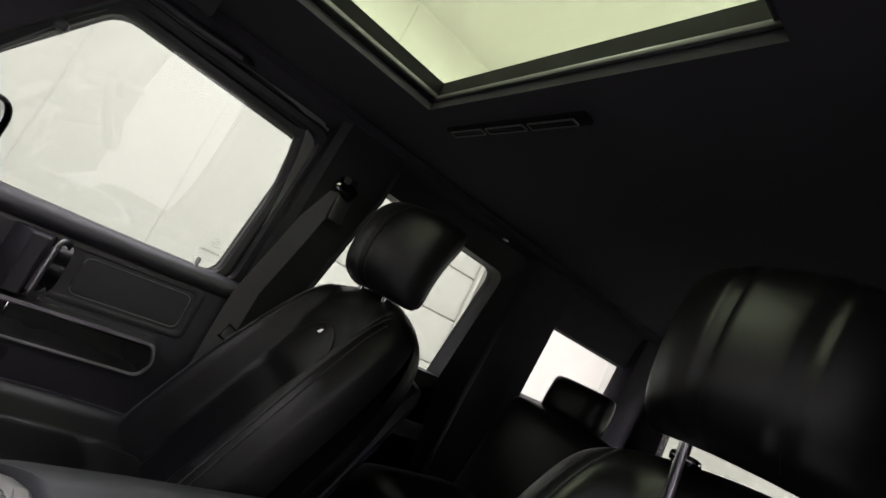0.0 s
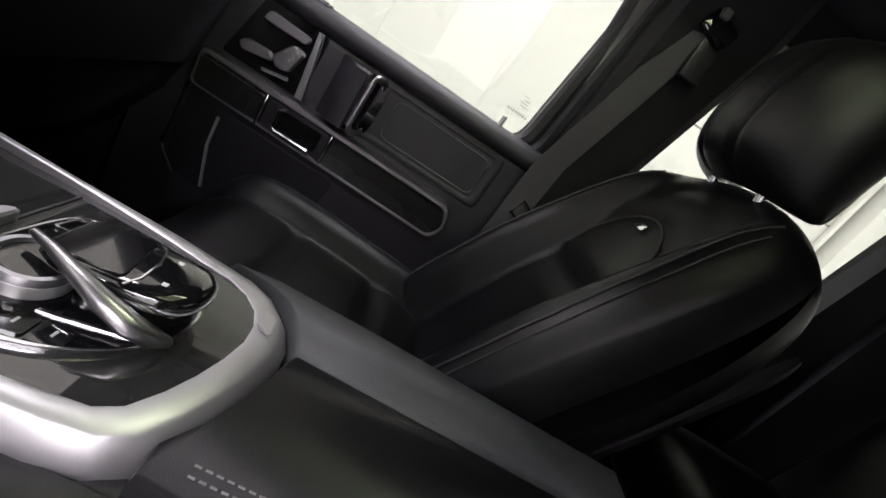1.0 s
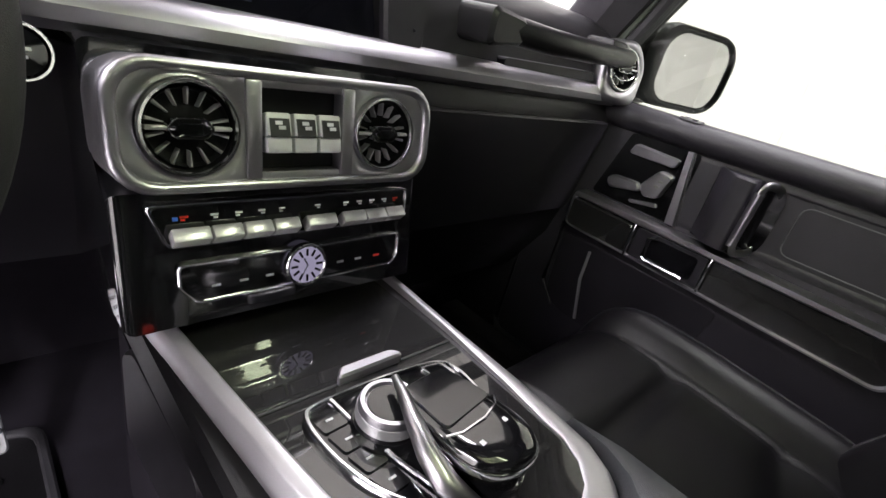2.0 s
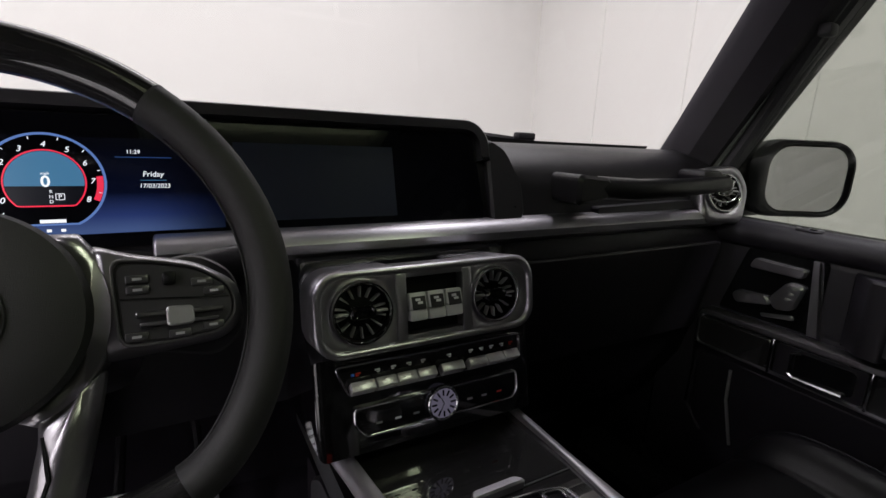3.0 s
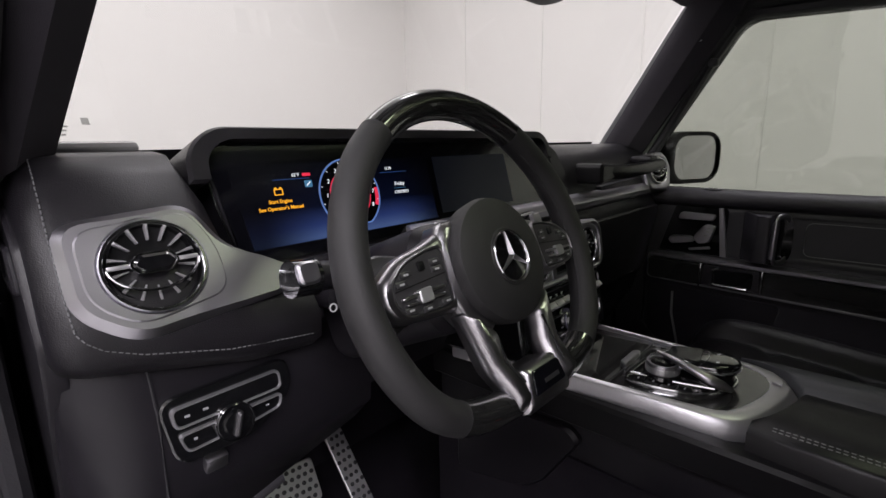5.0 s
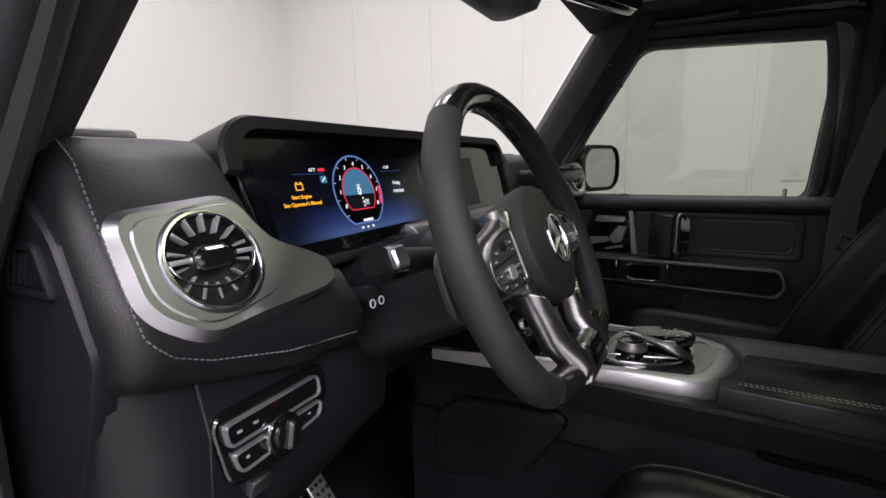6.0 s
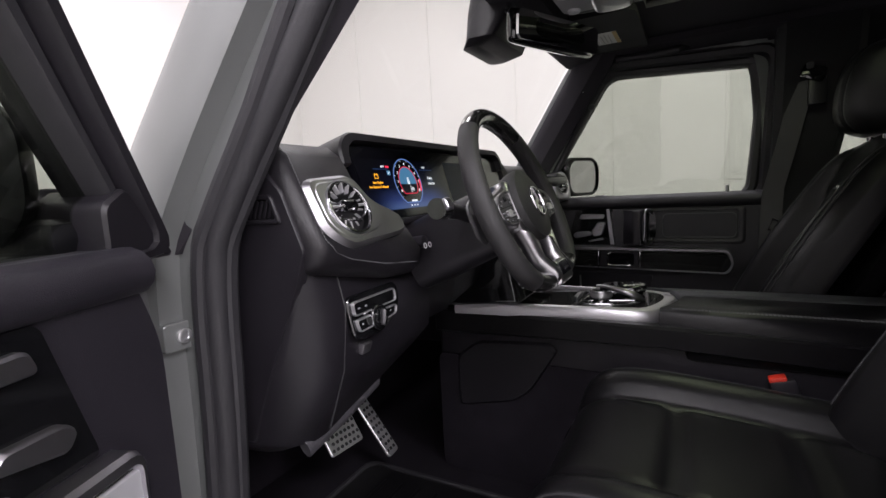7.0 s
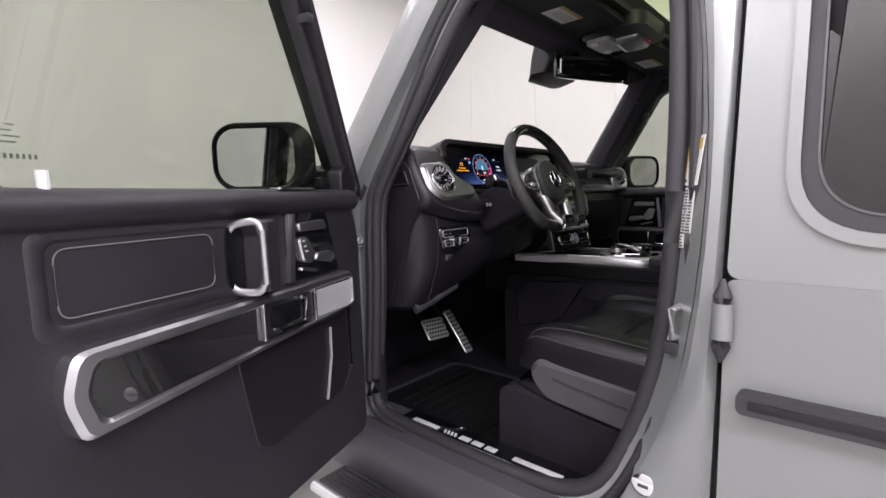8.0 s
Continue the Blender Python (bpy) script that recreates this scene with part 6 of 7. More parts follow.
def front_door(s, m, name, label):
    """A front door, built shut on the passenger's side, then mirrored for the driver's."""
    d = thing(name, label, "car door", m, group="front doors")

    def p(nm, bm, mat, lab="", parent=None, smooth=35):
        bmesh.ops.translate(bm, vec=(-HINGE[0], -HINGE[1], 0), verts=list(bm.verts))
        if s < 0:
            mirror_x(bm)
        return part(nm, bm, mat, parent or d, lab, smooth)

    # plane that faces the inside of the car: a rearwards, b up, c inwards
    I = Matrix(((0, 0, -1, 0.74), (-1, 0, 0, 0), (0, 1, 0, 0), (0, 0, 0, 1)))

    def lean(bm):
        for v in bm.verts:
            if v.co.z > 1.2:
                v.co.x -= (v.co.z - 1.2) * 0.14
        return bm
    trim = 0.0 if s > 0 else 0.026
    skin = round_poly([(-0.42, 0.50), (0.53, 0.50), (0.53, 1.17), (-0.42, 1.17)], 0.03)
    p("outer_skin", S(skin, -0.112, -0.085, I), PAINT, "silver outer skin")
    p("door_shell", S(round_poly([(-0.39 + trim, 0.525), (0.50, 0.525), (0.50, 1.165), (-0.37 + trim, 1.165)], 0.05), -0.085, -0.045, I), LEATHER_DOOR if s > 0 else PAINT_DARK)
    card = round_poly([(-0.335 + trim, 0.545), (0.475, 0.545), (0.475, 1.175), (-0.30 + trim, 1.175), (-0.335 + trim, 1.08)], 0.035)
    p("door_card", S(card, -0.05, 0.012, I, 0.010), LEATHER_DOOR, "dark leather door card")
    p("edge_seal", T([(0.74 + 0.055, -a, b) for a, b in round_poly([(-0.375 + trim, 0.535), (0.492, 0.535), (0.492, 1.16), (-0.355 + trim, 1.16)], 0.05, 5)], 0.012, 8, True), RUBBER)
    # rounded sill pad under the window
    p("sill_pad", T([(0.742, -a, 1.158) for a in (-0.31 + trim, -0.10, 0.15, 0.47)], 0.027, 14, wide=1.25), LEATHER_DOOR, "rounded leather sill")
    # window frame and glass
    fo = round_poly([(-0.400 + trim, 1.165), (-0.058, 1.672), (0.488, 1.655), (0.488, 1.165)], 0.045)
    fi = round_poly([(-0.322, 1.184), (-0.032, 1.622), (0.440, 1.594), (0.412, 1.174)], 0.040)
    fm = round_poly([(-0.355 + trim / 2, 1.178), (-0.046, 1.645), (0.462, 1.620), (0.446, 1.170)], 0.042)
    p("window_frame", lean(R(fo, fm, -0.085, 0.0, I, 0.01)), SOFT, "black window frame")
    p("window_rubber", lean(R(fm, fi, -0.075, -0.018, I, 0.008)), RUBBER, "rubber glass channel")
    g = p("window_glass", lean(S(fi, -0.050, -0.046, I)), GLASS_SIDE, "greenish side glass", smooth=0)
    g.visible_shadow = False
    p("frame_catch", lean(B((0.738, 0.094, 1.523), (0.028, 0.022, 0.020), 0.005)), RUBBER)
    # glass marking
    for k in range(8):
        p("glass_mark", B((0.787, -0.355 - k * 0.0065, 1.225), (0.0006, 0.003, 0.006)), GLASS_PRINT)
    for k in range(4):
        p("glass_mark", B((0.787, -0.385 + (k % 2) * 0.006, 1.242 + k * 0.007), (0.0006, 0.022 - 0.004 * k, 0.0016)), GLASS_PRINT)
    far = 0.0 if s > 0 else 0.024
    p("lock_pin", T([(0.735, -0.355 - far, 1.17), (0.735, -0.355 - far, 1.205)], 0.0055 + far * 0.06, 10), STEEL if s > 0 else WHITE_PRINT, "lock pin")
    # switch plate on the sill
    w = 0.045 if s > 0 else 0.115
    pl = p("switch_plate", S(rrect(w, 0.028 if s < 0 else 0.016, 0.008, 5), -0.003, 0.001, Matrix(((0, 1, 0, 0.735), (-1, 0, 0, 0.074), (0, 0, 1, 1.1865), (0, 0, 0, 1)))), SATIN, "silver switch plate")
    for k in range(2 if s > 0 else 5):
        p("switch_key", B((0.732 + (0.005 if k % 2 else -0.002), 0.074 + (k - (0.5 if s > 0 else 2)) * (0.016 if s > 0 else 0.021), 1.1875), (0.010, 0.011, 0.003), 0.001), GLOSS, "", pl)
    # recessed upper panel with a stitched border
    up = round_poly([(0.140, 1.118), (0.392, 1.118), (0.392, 1.015), (0.140, 1.015)], 0.02, 5)
    upi = round_poly([(0.150, 1.110), (0.384, 1.110), (0.384, 1.023), (0.150, 1.023)], 0.018, 5)
    p("panel_border", R(round_poly([(-0.20, 1.132), (0.412, 1.132), (0.412, 0.998), (-0.22, 0.998)], 0.02, 5), up, 0.008, 0.015, I, 0.003), LEATHER_DOOR)
    p("stitching", T([(0.7265, -a, b) for a, b in upi], 0.0012, 5, True), THREAD)
    # pull handle: leather grip ahead, silver loop that opens rearwards
    def lp(q):
        return (0.740 - q[0], -(0.116 - 0.40 * (q[0] - 0.008)), q[1])
    ho = [(0.010, 1.122), (0.060, 1.128), (0.068, 1.10), (0.068, 1.03), (0.060, 1.002), (0.010, 1.004)]
    hand = p("pull_handle", T([lp(q) for q in round_poly(ho, 0.024, 6)], 0.0072, 12, True, None, 0.6), SATIN, "silver looped pull handle")
    p("handle_front", T([(0.740 - 0.068, -0.091, 1.016), (0.740 - 0.068, -0.093, 1.112)], 0.0075, 12), SATIN, "", hand)
    V = Matrix(((0, -1, 0, 0.74), (-1, 0, 0, 0), (0, 0, 1, 0), (0, 0, 0, 1)))
    p("handle_grip", S(round_poly([(0.006, 0.010), (0.048, 0.060), (0.080, 0.064), (0.088, 0.012)], 0.008), 1.000, 1.128, V, 0.004), LEATHER_DOOR, "leather handle grip", hand)
    p("handle_well", S(round_poly([(0.088, 1.118), (0.122, 1.120), (0.126, 1.09), (0.126, 1.03), (0.120, 1.008), (0.088, 1.008)], 0.012), 0.012, 0.018, I), GLOSS, "", hand)
    # gloss black switch field with its strips
    p("switch_field", S(round_poly([(-0.205, 0.996), (-0.165, 1.134), (-0.026, 1.134), (-0.026, 0.996)], 0.01), 0.008, 0.0165, I), GLOSS, "gloss black switch field")
    p("field_strip", S([(-0.036, 0.996), (-0.018, 0.996), (-0.040, 1.134), (-0.050, 1.134)], 0.010, 0.026, I, 0.002), SATIN)
    p("field_strip", S([(0.012, 0.996), (0.020, 0.996), (0.016, 1.120), (0.010, 1.120)], 0.010, 0.018, I, 0.002), GLOSS)
    p("opener", S(round_poly([(-0.156, 1.096), (-0.060, 1.096), (-0.055, 1.114), (-0.148, 1.118)], 0.008), 0.014, 0.026, I, 0.003), SATIN, "silver door opener")
    sw = p("seat_switch", S(round_poly([(-0.052, 1.082), (-0.082, 1.086), (-0.110, 1.046), (-0.098, 1.026), (-0.066, 1.032)], 0.010), 0.014, 0.028, I, 0.004), SATIN, "silver seat-shaped switch")
    p("seat_switch_base", S(round_poly([(-0.104, 1.032), (-0.170, 1.018), (-0.180, 1.034), (-0.168, 1.046), (-0.112, 1.048)], 0.008), 0.014, 0.027, I, 0.004), SATIN, "", sw)
    p("headrest_switch", S(round_poly([(-0.062, 1.014), (-0.118, 1.004), (-0.122, 1.010), (-0.066, 1.022)], 0.003), 0.014, 0.022, I, 0.002), SATIN, "", sw)
    for k in range(3):
        p("switch_mark", B((0.740 - 0.0285, 0.068 + k * 0.004, 1.076 - k * 0.011), (0.001, 0.009, 0.004)), GLASS_PRINT, "", sw)
    # long trim with carbon insert, window switch and loudspeaker grille
    to = round_poly([(-0.230, 0.908), (0.362 + far, 0.892 - far), (0.380 + far, 0.93), (0.364 + far, 0.984), (-0.230, 0.992)], 0.018)
    ti = round_poly([(-0.224, 0.914), (0.334 + far, 0.906 - far * 0.8), (0.348 + far, 0.93), (0.334 + far, 0.964), (-0.224, 0.974)], 0.012)
    if s > 0:
        ti = round_poly([(-0.226, 0.912), (0.354, 0.898), (0.373, 0.93), (0.355, 0.968), (-0.226, 0.975)], 0.014)
    p("trim_frame", R(to, ti, 0.010, 0.040, I, 0.006), SATIN, "satin aluminium trim frame")
    p("trim_insert", S(ti, 0.012, 0.032, I), CARBON, "carbon weave insert")
    p("speaker_grille", S(round_poly([(-0.230, 0.910), (-0.084, 0.909), (-0.084, 0.968), (-0.230, 0.970)], 0.008), 0.030, 0.036, I, 0.002), GREY_BUTTON if s < 0 else CARBON, "fine loudspeaker grille")
    for a in (-0.079, 0.072):
        p("trim_bar", B((0.740 - 0.037, -a, 0.940), (0.010, 0.006, 0.070), 0.002), CHROME, "chrome bar")
    ws = p("window_switch_well", S(round_poly([(-0.073, 0.910), (0.066, 0.909), (0.066, 0.970), (-0.073, 0.970)], 0.006), 0.030, 0.035, I), SOFT)
    p("window_switch_hole", S(rrect(0.092, 0.046, 0.008, 3, 0.006, 0.940), 0.034, 0.0365, I), GLOSS, "", ws)
    p("window_switch", T([(0.740 - 0.042, -a, b) for a, b in ((-0.030, 0.966), (-0.044, 0.960), (-0.044, 0.922), (-0.036, 0.916), (0.040, 0.916))], 0.0045, 8), CHROME, "chrome window switch", ws)
    # lower pocket and its pale edge
    p("pocket", S(round_poly([(-0.232, 0.885), (0.120, 0.880), (0.085, 0.700), (0.050, 0.685), (-0.19, 0.700), (-0.228, 0.73)], 0.02), 0.010, 0.015, I, 0.002), SOFT, "dark door pocket")
    p("pocket_edge", T([(0.722, 0.155, 0.868), (0.722, 0.153, 0.80), (0.722, 0.130, 0.705)], 0.0035, 6), STEEL)
    p("card_edge", T([(0.727, 0.240, 0.90), (0.727, 0.242, 0.75), (0.727, 0.20, 0.70)], 0.0045, 6), SOFT)
    # outside mirror on the front corner of the sill
    p("mirror_foot", S(round_poly([(-0.365, 1.165), (-0.268, 1.165), (-0.268, 1.23), (-0.30, 1.25), (-0.34, 1.19)], 0.01), -0.095, -0.005, I, 0.004), SOFT, "black mirror foot")
    p("mirror_arm", B((0.845, 0.270, 1.198), (0.13, 0.06, 0.04), 0.016), MIRROR_SHELL)
    MF = face(0.905, 0.186, 1.268, 0, -25)
    mh = p("mirror_housing", dome(0.240, 0.165, 0.060, 0.095, MF, 8, 7), MIRROR_SHELL, "gloss black mirror housing")
    mo = rrect(0.182, 0.138, 0.046, 7, 0.018, 0.0)
    p("mirror_rim", R(rrect(0.240, 0.165, 0.060, 7), rrect(0.188, 0.144, 0.049, 7, 0.018, 0.0), -0.004, 0.010, MF, 0.006), MIRROR_SHELL, "", mh)
    p("mirror_glass", S(mo, -0.002, 0.002, MF), MIRROR, "mirror glass", mh)
    if s < 0:
        p("hinge_strap", B((0.84, 0.40, 0.985), (0.03, 0.10, 0.06), 0.006), PAINT)
    return d


PAINT_DARK = material("silver_paint_inner", (0.40, 0.40, 0.42), 0.4, 0.15, 0.05, 4, 0.02, 900, coat=0.2)
GLASS_PRINT = material("glass_marking", (0.30, 0.31, 0.28), 0.6)
front_door(1, Matrix.Translation((HINGE[0], HINGE[1], 0)), "passenger_door", "closed passenger door with dark leather card")
front_door(-1, Matrix.Translation((-0.816, 0.4085, 0.012)) @ pose(0, 0, 0, 0, 0, -69.7), "driver_door", "wide open silver driver's door, dark leather inside")


def rear_door(s):
    d = thing("rear_door", "closed silver rear door with black rub strip and dark glass", "car door", group="rear doors")
    I = Matrix(((0, 0, -s, s * 0.74), (-1, 0, 0, 0), (0, 1, 0, 0), (0, 0, 0, 1)))

    def p(nm, bm, mat, lab="", smooth=35, lean=True):
        if lean:
            for v in bm.verts:
                inner = abs(v.co.x) < 0.822
                v.co.x -= s * (max(0, v.co.z - 1.2) * 0.16 if inner else body_lean(-1, v.co.z))
        return part(nm, bm, mat, d, lab, smooth)
    out = round_poly([(0.543, 1.035), (1.45, 1.035), (1.45, 1.745), (0.543, 1.745)], 0.02, 10)
    inn = round_poly([(0.622, 1.105), (1.365, 1.105), (1.365, 1.67), (0.622, 1.67)], 0.10, 10)
    inn3 = round_poly([(0.642, 1.128), (1.345, 1.128), (1.345, 1.65), (0.642, 1.65)], 0.09, 10)
    p("upper_skin", R(out, inn, -0.115, -0.085, I, 0.004), PAINT, "silver upper door skin")
    p("lower_skin", S(round_poly([(0.543, 0.50), (1.45, 0.50), (1.45, 1.035), (0.543, 1.035)], 0.015), -0.1185, -0.085, I), PAINT, "silver lower door skin")
    lip = round_poly([(0.606, 1.088), (1.381, 1.088), (1.381, 1.686), (0.606, 1.686)], 0.115, 10)
    p("window_lip", R(lip, inn, -0.1215, -0.100, I, 0.0065), PAINT, "rounded silver edge round the window")
    p("window_rubber", R(inn, inn3, -0.112, -0.085, I, 0.006), RUBBER, "black window rubber")
    inn4 = round_poly([(0.6395, 1.1255), (1.3475, 1.1255), (1.3475, 1.6525), (0.6395, 1.6525)], 0.092, 10)
    p("rubber_line", R(inn4, round_poly([(0.6425, 1.1285), (1.3445, 1.1285), (1.3445, 1.6495), (0.6425, 1.6495)], 0.089, 10), -0.1135, -0.100, I, 0.001), GREY_RAIL, "thin grey line in the rubber")
    g = p("window_glass", S(inn3, -0.098, -0.094, I), GLASS_DARK if s < 0 else GLASS_SIDE, "glass darkened for the dim cabin behind it" if s < 0 else "clear glass", 0)
    g.visible_shadow = False
    out = round_poly([(0.60, 0.52), (1.34, 0.52), (1.34, 1.69), (0.60, 1.69)], 0.03)
    inn2 = round_poly([(0.640, 1.098), (1.235, 1.098), (1.265, 1.580), (0.670, 1.600)], 0.045)
    p("inner_panel", R(out, inn2, -0.08, 0.0, I), VENT_DARK, "black inner door panel")
    p("inner_card", S(round_poly([(0.68, 0.52), (1.34, 0.52), (1.34, 1.15), (0.68, 1.15)], 0.03), -0.07, 0.0, I), SOFT)
    p("inner_trim", B((s * 0.742, -1.02, 0.95), (0.02, 0.50, 0.06), 0.006), SATIN)
    p("rub_strip", S(rrect(0.86, 0.032, 0.010, 4, 0.995, 0.861), -0.140, -0.118, I, -0.0), RUBBER, "black rub strip")
    p("rub_groove", B((s * 0.8805, -0.995, 0.861), (0.003, 0.83, 0.012), 0.001), SOFT)
    h = p("hinge", T([(s * 0.866, -0.541, 0.912), (s * 0.868, -0.541, 0.935), (s * 0.868, -0.541, 1.010), (s * 0.866, -0.541, 1.036)], [0.003, 0.0135, 0.0135, 0.003], 14), RUBBER, "black exposed hinge")
    q = part("hinge_barrel", T([(s * 0.875, -0.5415, 0.947), (s * 0.872, -0.5415, 1.000)], 0.0145, 16), PAINT, h, "silver hinge barrel")
    # dark strip added behind the door gap in place of the shade there
    p("gap_shade", B((s * 0.815, -0.54, 1.10), (0.03, 0.03, 1.2)), RUBBER)
    return d


for s in (-1, 1):
    rear_door(s)


def door_jamb_fittings():
    k = thing("door_striker", "steel door striker on the silver pillar", "striker")
    part("plate", B((-0.800, -0.472, 0.940), (0.012, 0.030, 0.066), 0.003), CHROME, k)
    part("loop", T([(-0.81, -0.470, 0.975), (-0.838, -0.462, 0.972), (-0.838, -0.462, 0.925), (-0.81, -0.470, 0.922)], 0.0065, 8), STEEL, k)
    part("buffer", B((-0.820, -0.462, 0.905), (0.024, 0.028, 0.024), 0.006), RUBBER, k)
    for z0, z1, y0, wide, dots in ((1.175, 1.255, -0.481, 0.040, True), (1.098, 1.172, -0.474, 0.030, False), (1.072, 1.096, -0.464, 0.016, False)):
        t = thing("pillar_label", "printed paper label stuck to the door pillar", "label", group="pillar labels")
        zz = (z0 + z1) / 2
        high = z1 - z0
        LB = Matrix.Translation((-0.8165 - (y0 + 0.48) * -0.9 + body_lean(y0, zz), y0, zz)) @ pose(0, 0, 0, 0, 9 if zz > 1.2 else 5, -46)
        part("paper", B((0, 0, 0), (0.0016, wide, high), 0, LB), LABEL_PAPER, t)
        if dots:
            part("gold_block", B((-0.0012, -0.008, high / 2 - 0.014), (0.0012, 0.018, 0.018), 0, LB), GOLD_PRINT, t)
            part("gold_strip", B((-0.0012, 0.0165, 0.006), (0.0012, 0.004, high * 0.8), 0, LB), GOLD_PRINT, t)
            part("print_dot", L([(0.001, 0), (0.0035, 0), (0.0035, 0.001), (0.001, 0.001)], 12, LB @ Matrix.Translation((-0.0006, 0.013, -high / 2 + 0.007)) @ pose(0, 0, 0, 0, -90)), DARK_PRINT, t)
            for i in range(4):
                part("print_bar", B((-0.0012, -0.004, -0.026 + i * 0.009), (0.0012, 0.020, 0.0014), 0, LB), GLASS_PRINT, t)
        else:
            for i in range(int(high / 0.005)):
                for c in range(2 if wide > 0.02 else 1):
                    part("print_bar", B((-0.0012, (c - 0.5) * 0.013 * (wide > 0.02) + 0.001 * (i % 3 - 1), -high / 2 + 0.004 + i * 0.005), (0.0012, 0.011 - 0.002 * ((i + c) % 4), 0.0024), 0, LB), DARK_PRINT, t)
    c = thing("jamb_cap", "round chrome cap low on the door pillar", "cap")
    part("disc", L([(0.001, 0), (0.021, 0), (0.021, 0.003), (0.016, 0.006), (0.001, 0.006)], 24, Matrix.Translation((-0.846, -0.425, 0.655)) @ pose(0, 0, 0, 0, -90)), CHROME, c)
    part("slot", B((-0.8525, -0.425, 0.655), (0.002, 0.018, 0.005)), GLOSS, c)


DARK_PRINT = material("dark_print", (0.06, 0.06, 0.06), 0.6)
GOLD_PRINT = material("gold_print", (0.36, 0.24, 0.07), 0.5)
door_jamb_fittings()


BAR_STEEL = material("bright_brushed_steel", (0.72, 0.72, 0.73), 0.4, 0.4, 0.08, 30)


def sill_plate():
    p = thing("sill_plate", "black sill plate with brushed steel bars", "sill plate")
    part("plate", B((-0.738, -0.03, 0.5275), (0.082, 0.66, 0.010), 0.002), GLOSS, p)
    for y0, y1 in ((0.255, 0.160), (-0.085, -0.215)):
        part("bar", B((-0.744, (y0 + y1) / 2, 0.5335), (0.016, y0 - y1, 0.003), 0.001), BAR_STEEL, p, "brushed steel bar")
    part("edge_strip", B((-0.768, 0.0, 0.5335), (0.004, 0.50, 0.004), 0.001), BAR_STEEL, p)
    for k in range(4):
        part("emblem_bar", B((-0.744, 0.135 - k * 0.012, 0.5335), (0.016, 0.006, 0.002), 0, None, 2, (0, 0, 28)), BAR_STEEL, p)
    for k in range(3):
        part("emblem_block", B((-0.744, 0.066 - k * 0.042, 0.5335), (0.018, 0.032, 0.002), 0.0005), BAR_STEEL, p)


sill_plate()


def running_board():
    for s in (-1, 1):
        r = thing("running_board", "ribbed black running board with bright metal edge", "running board", group="running boards")
        part("board", B((s * 0.912, -0.42, 0.365), (0.10, 1.72, 0.03), 0.008), RUBBER, r)
        for k in range(5):
            part("rib", B((s * (0.875 + k * 0.017), -0.42, 0.3825), (0.008, 1.68, 0.006), 0.002), RUBBER, r)
        part("edge", T([(s * 0.967, 0.445, 0.362), (s * 0.967, -1.28, 0.362)], 0.016, 12), STEEL, r, "bright metal edge")
        part("bracket", B((s * 0.87, 0.20, 0.35), (0.06, 0.05, 0.04), 0.006), RUBBER, r)
        part("bracket", B((s * 0.87, -1.0, 0.35), (0.06, 0.05, 0.04), 0.006), RUBBER, r)


running_board()


MAT_RUBBER = material("mat_rubber", (0.006, 0.0056, 0.0065), 0.42, 0, 0.2, 20, 0.4, 300, spec=0.35)


def floor_mat():
    m = thing("floor_mat", "black ribbed rubber driver's floor mat", "floor mat")
    part("mat", S(round_poly([(-0.66, 0.56), (-0.20, 0.56), (-0.20, -0.02), (-0.66, -0.02)], 0.04), 0.471, 0.480, None, 0.003), MAT_RUBBER, m)
    part("rim", R(round_poly([(-0.66, 0.56), (-0.20, 0.56), (-0.20, -0.02), (-0.66, -0.02)], 0.04), round_poly([(-0.645, 0.545), (-0.215, 0.545), (-0.215, -0.005), (-0.645, -0.005)], 0.035), 0.478, 0.487, None, 0.003), RUBBER, m)
    for k in range(9):
        part("rib", B((-0.43, 0.06 + k * 0.05, 0.482), (0.34, 0.010, 0.006), 0.002), MAT_RUBBER, m)


floor_mat()


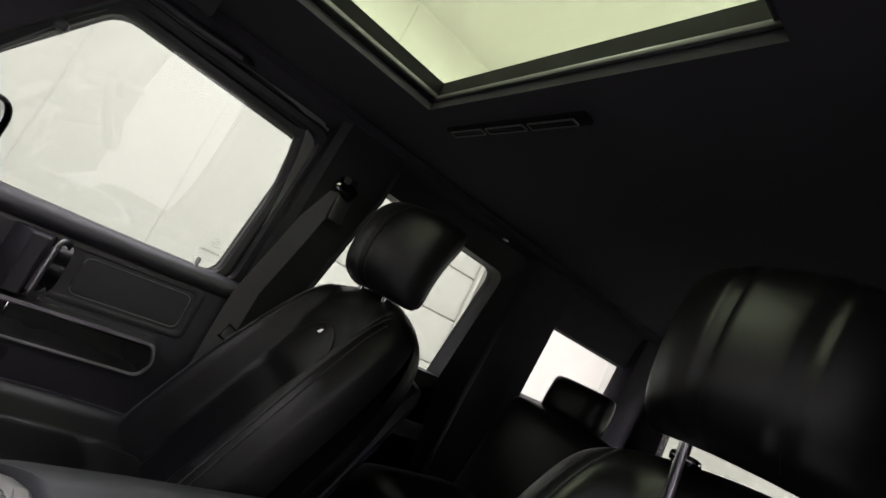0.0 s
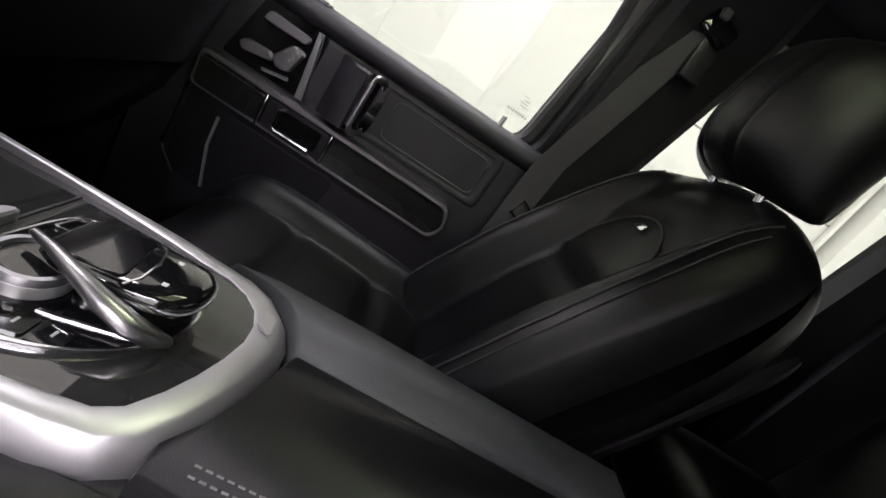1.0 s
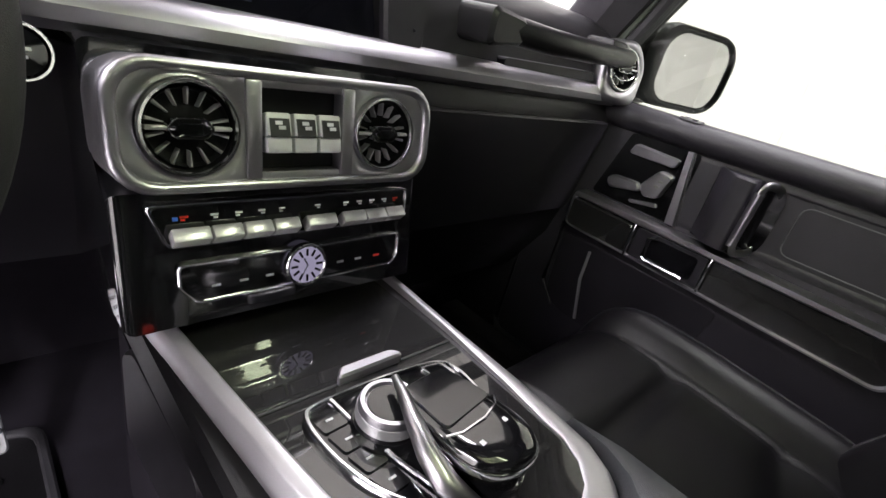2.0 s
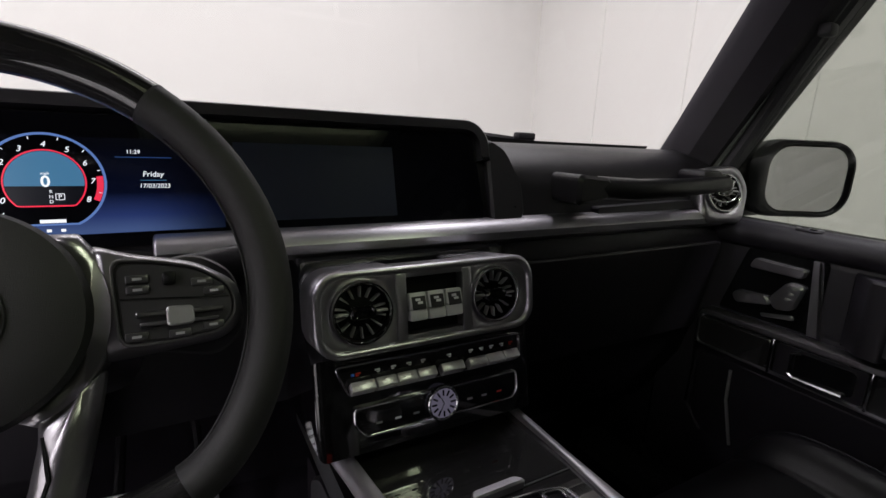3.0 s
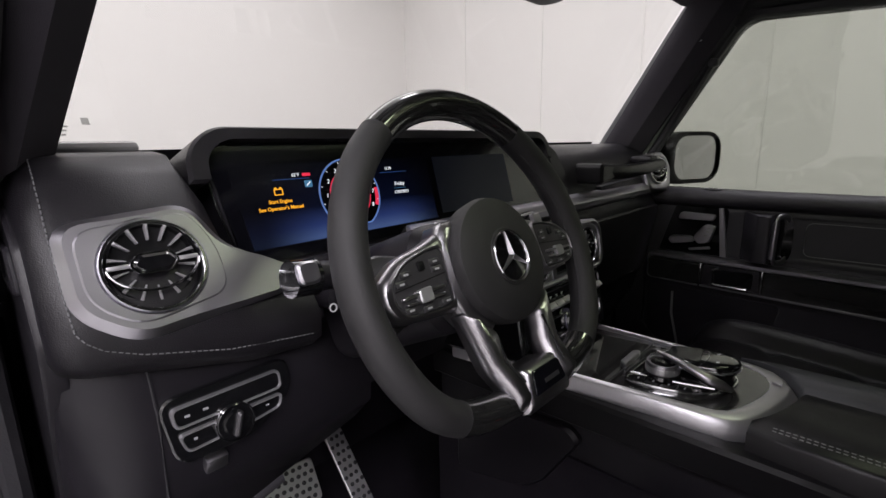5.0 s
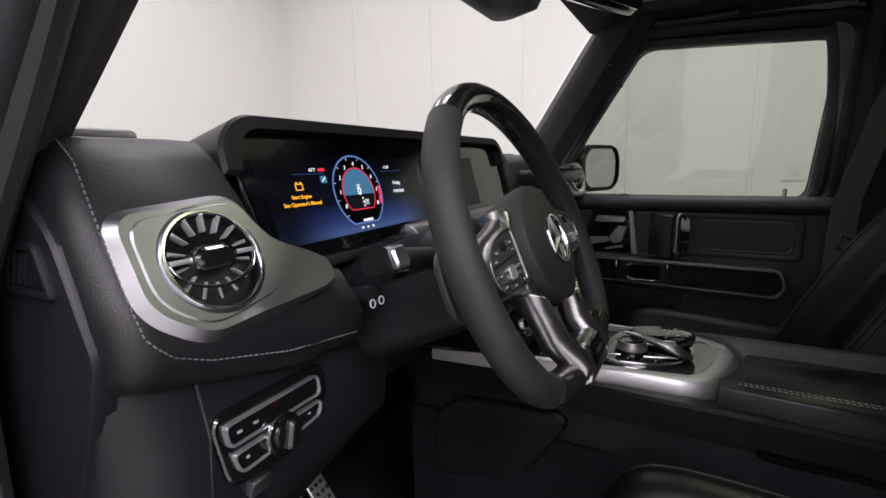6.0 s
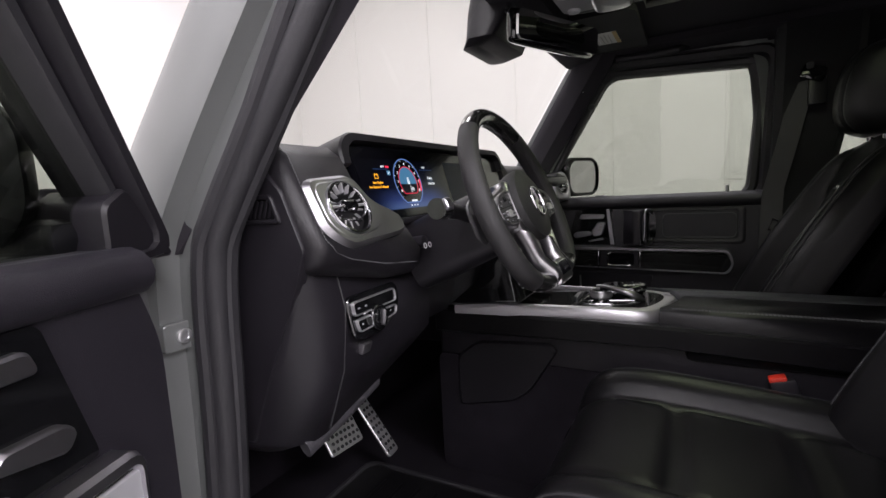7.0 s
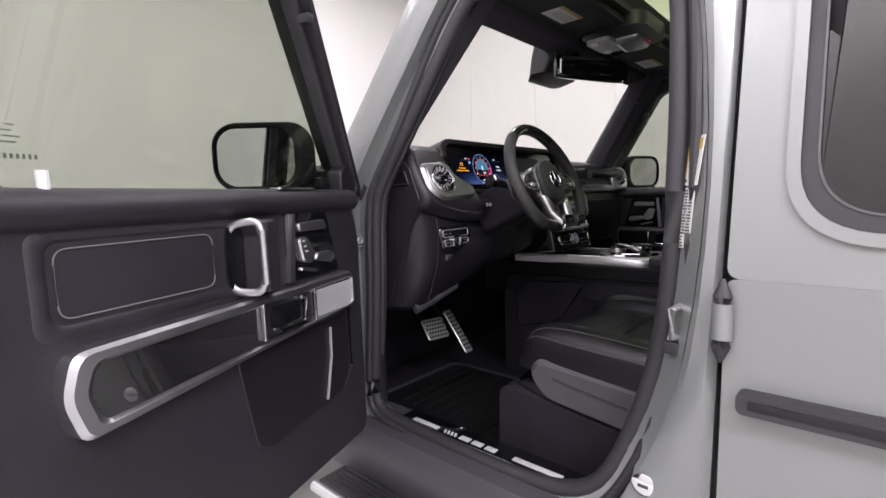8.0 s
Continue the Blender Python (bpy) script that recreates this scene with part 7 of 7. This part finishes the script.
# ---------------------------------------------------------------- roof fittings
def roof_fittings():
    m = thing("interior_mirror", "black rear-view mirror under the windscreen top", "mirror")
    M = face(0.0, 0.055, 1.603, -4, -24)
    part("housing", pillow(0.315, 0.078, 0.05, 0.2, 20, 12, 6, None, M), GLOSS, m)
    part("glass", S(rrect(0.298, 0.064, 0.014, 4), 0.018, 0.0255, M), MIRROR, m, "mirror glass")
    part("stem", T([(0.0, 0.075, 1.62), (0.0, 0.13, 1.68), (0.0, 0.16, 1.70)], 0.014, 10), SOFT, m)
    c = thing("camera_housing", "black camera housing with grille behind the mirror", "housing")
    part("shell", loft([[(x, y0 + 0.02 * (z < 1.6), z) for x, y0 in rrect(w, d, 0.02, 3, 0.0, yy)] for z, w, d, yy in ((1.585, 0.20, 0.05, 0.215), (1.60, 0.235, 0.075, 0.205), (1.66, 0.215, 0.11, 0.185), (1.73, 0.19, 0.13, 0.165))]), SOFT, c)
    for k in range(6):
        part("grille_slot", B((-0.085 + 0.004 * k, 0.137, 1.645 + k * 0.010), (0.045, 0.004, 0.004), 0, None, 2, (20, 0, 0)), RUBBER, c)
    for sx, x0, x1 in ((-1, -0.55, -0.115), (1, 0.195, 0.60)):
        v = thing("sun_visor", "black sun visor with a white warning label", "sun visor", group="sun visors")
        cx = (x0 + x1) / 2
        part("flap", S(rrect(x1 - x0, 0.175, 0.03, 5, cx, -0.02), 1.690, 1.708, None, -0.0), LINEN, v)
        part("rim", R(rrect(x1 - x0 + 0.008, 0.183, 0.032, 5, cx, -0.02), rrect(x1 - x0 - 0.01, 0.165, 0.028, 5, cx, -0.02), 1.688, 1.709, None, 0.003), LINEN, v)
        lx = -0.325 if sx < 0 else 0.425
        part("label_paper", B((lx, -0.005, 1.6885), (0.125, 0.070, 0.0012)), LABEL_PAPER, v, "white warning label")
        part("label_band", B((lx, -0.034, 1.6878), (0.125, 0.012, 0.0012)), GOLD_PRINT, v)
        for k in range(4):
            part("label_line", B((lx + 0.01 * (k % 2), 0.020 - k * 0.011, 1.6878), (0.09, 0.003, 0.0010)), GLASS_PRINT if k else WHITE_PRINT, v)
        part("pivot", B((x1 - 0.02 if sx < 0 else x0 + 0.02, 0.05, 1.70), (0.05, 0.02, 0.03), 0.008), SOFT, v)
    o = thing("overhead_console", "overhead console with silver lamp panel and red light", "overhead console")
    part("body", S(rrect(0.26, 0.21, 0.05, 5, 0.0, -0.06), 1.680, 1.722, None), SOFT, o)
    part("lamp_panel", S(rrect(0.15, 0.085, 0.02, 5, 0.0, 0.0), 1.668, 1.682, None), GREY_BUTTON, o, "grey lamp panel")
    part("lamp_cover", pillow(0.12, 0.09, 0.035, 0.3, 14, 12, 4, None, Matrix.Translation((0.035, -0.075, 1.676)) @ pose(0, 0, 0, 0, 8)), STEEL, o, "silver curved cover")
    for sx in (-1, 1):
        part("lamp_lens", L([(0.001, 0), (0.016, 0), (0.014, -0.006), (0.001, -0.007)], 20, Matrix.Translation((sx * 0.055, 0.015, 1.668))), WHITE_PRINT, o)
    part("red_light", L([(0.001, 0), (0.0045, 0), (0.0045, -0.003), (0.001, -0.004)], 12, Matrix.Translation((0.085, -0.115, 1.680))), GLOW_RED, o, "small red light")
    g = thing("roof_grab_handle", "black roof grab handle above the passenger door", "handle")
    part("bar", T([(0.665, 0.02, 1.685), (0.635, -0.01, 1.668), (0.63, -0.10, 1.664), (0.635, -0.20, 1.668), (0.665, -0.23, 1.685)], 0.013, 10), SOFT, g)
    for y in (0.02, -0.23):
        part("foot", B((0.665, y, 1.688), (0.04, 0.04, 0.022), 0.008), SOFT, g)
    h = thing("coat_hook", "small coat hook with a pale dot by the rear door", "hook")
    part("base", B((0.655, -1.165, 1.69), (0.03, 0.10, 0.025), 0.008), SOFT, h)
    part("hook", B((0.642, -1.165, 1.682), (0.012, 0.025, 0.014), 0.004), STEEL, h)
    v = thing("roof_air_strip", "narrow ribbed strip behind the sunroof", "vent strip")
    part("frame", B((0.12, -0.602, 1.712), (0.38, 0.030, 0.012), 0.004), ROOF_FRAME, v)
    for k in range(3):
        x = 0.005 + k * 0.118
        part("cell_rim", R(rrect(0.108, 0.020, 0.004, 3, x, -0.602), rrect(0.102, 0.015, 0.003, 3, x, -0.602), 1.703, 1.7065, None, 0.0006), GREY_RAIL, v, "thin grey rim")
        part("recess", B((x, -0.602, 1.7055), (0.102, 0.015, 0.0012)), VENT_BLACK, v)
        for r in range(2):
            part("rib", B((x, -0.6055 + r * 0.007, 1.7042), (0.100, 0.0016, 0.0014)), ROOF_FRAME, v)
    a = thing("pillar_badge", "small grey oval marker on the windscreen pillar", "badge")
    part("oval", B((0.630, 0.128, 1.592), (0.012, 0.022, 0.055), 0.006, None, 2, (-25, 0, 0)), GREY_BUTTON, a)


roof_fittings()
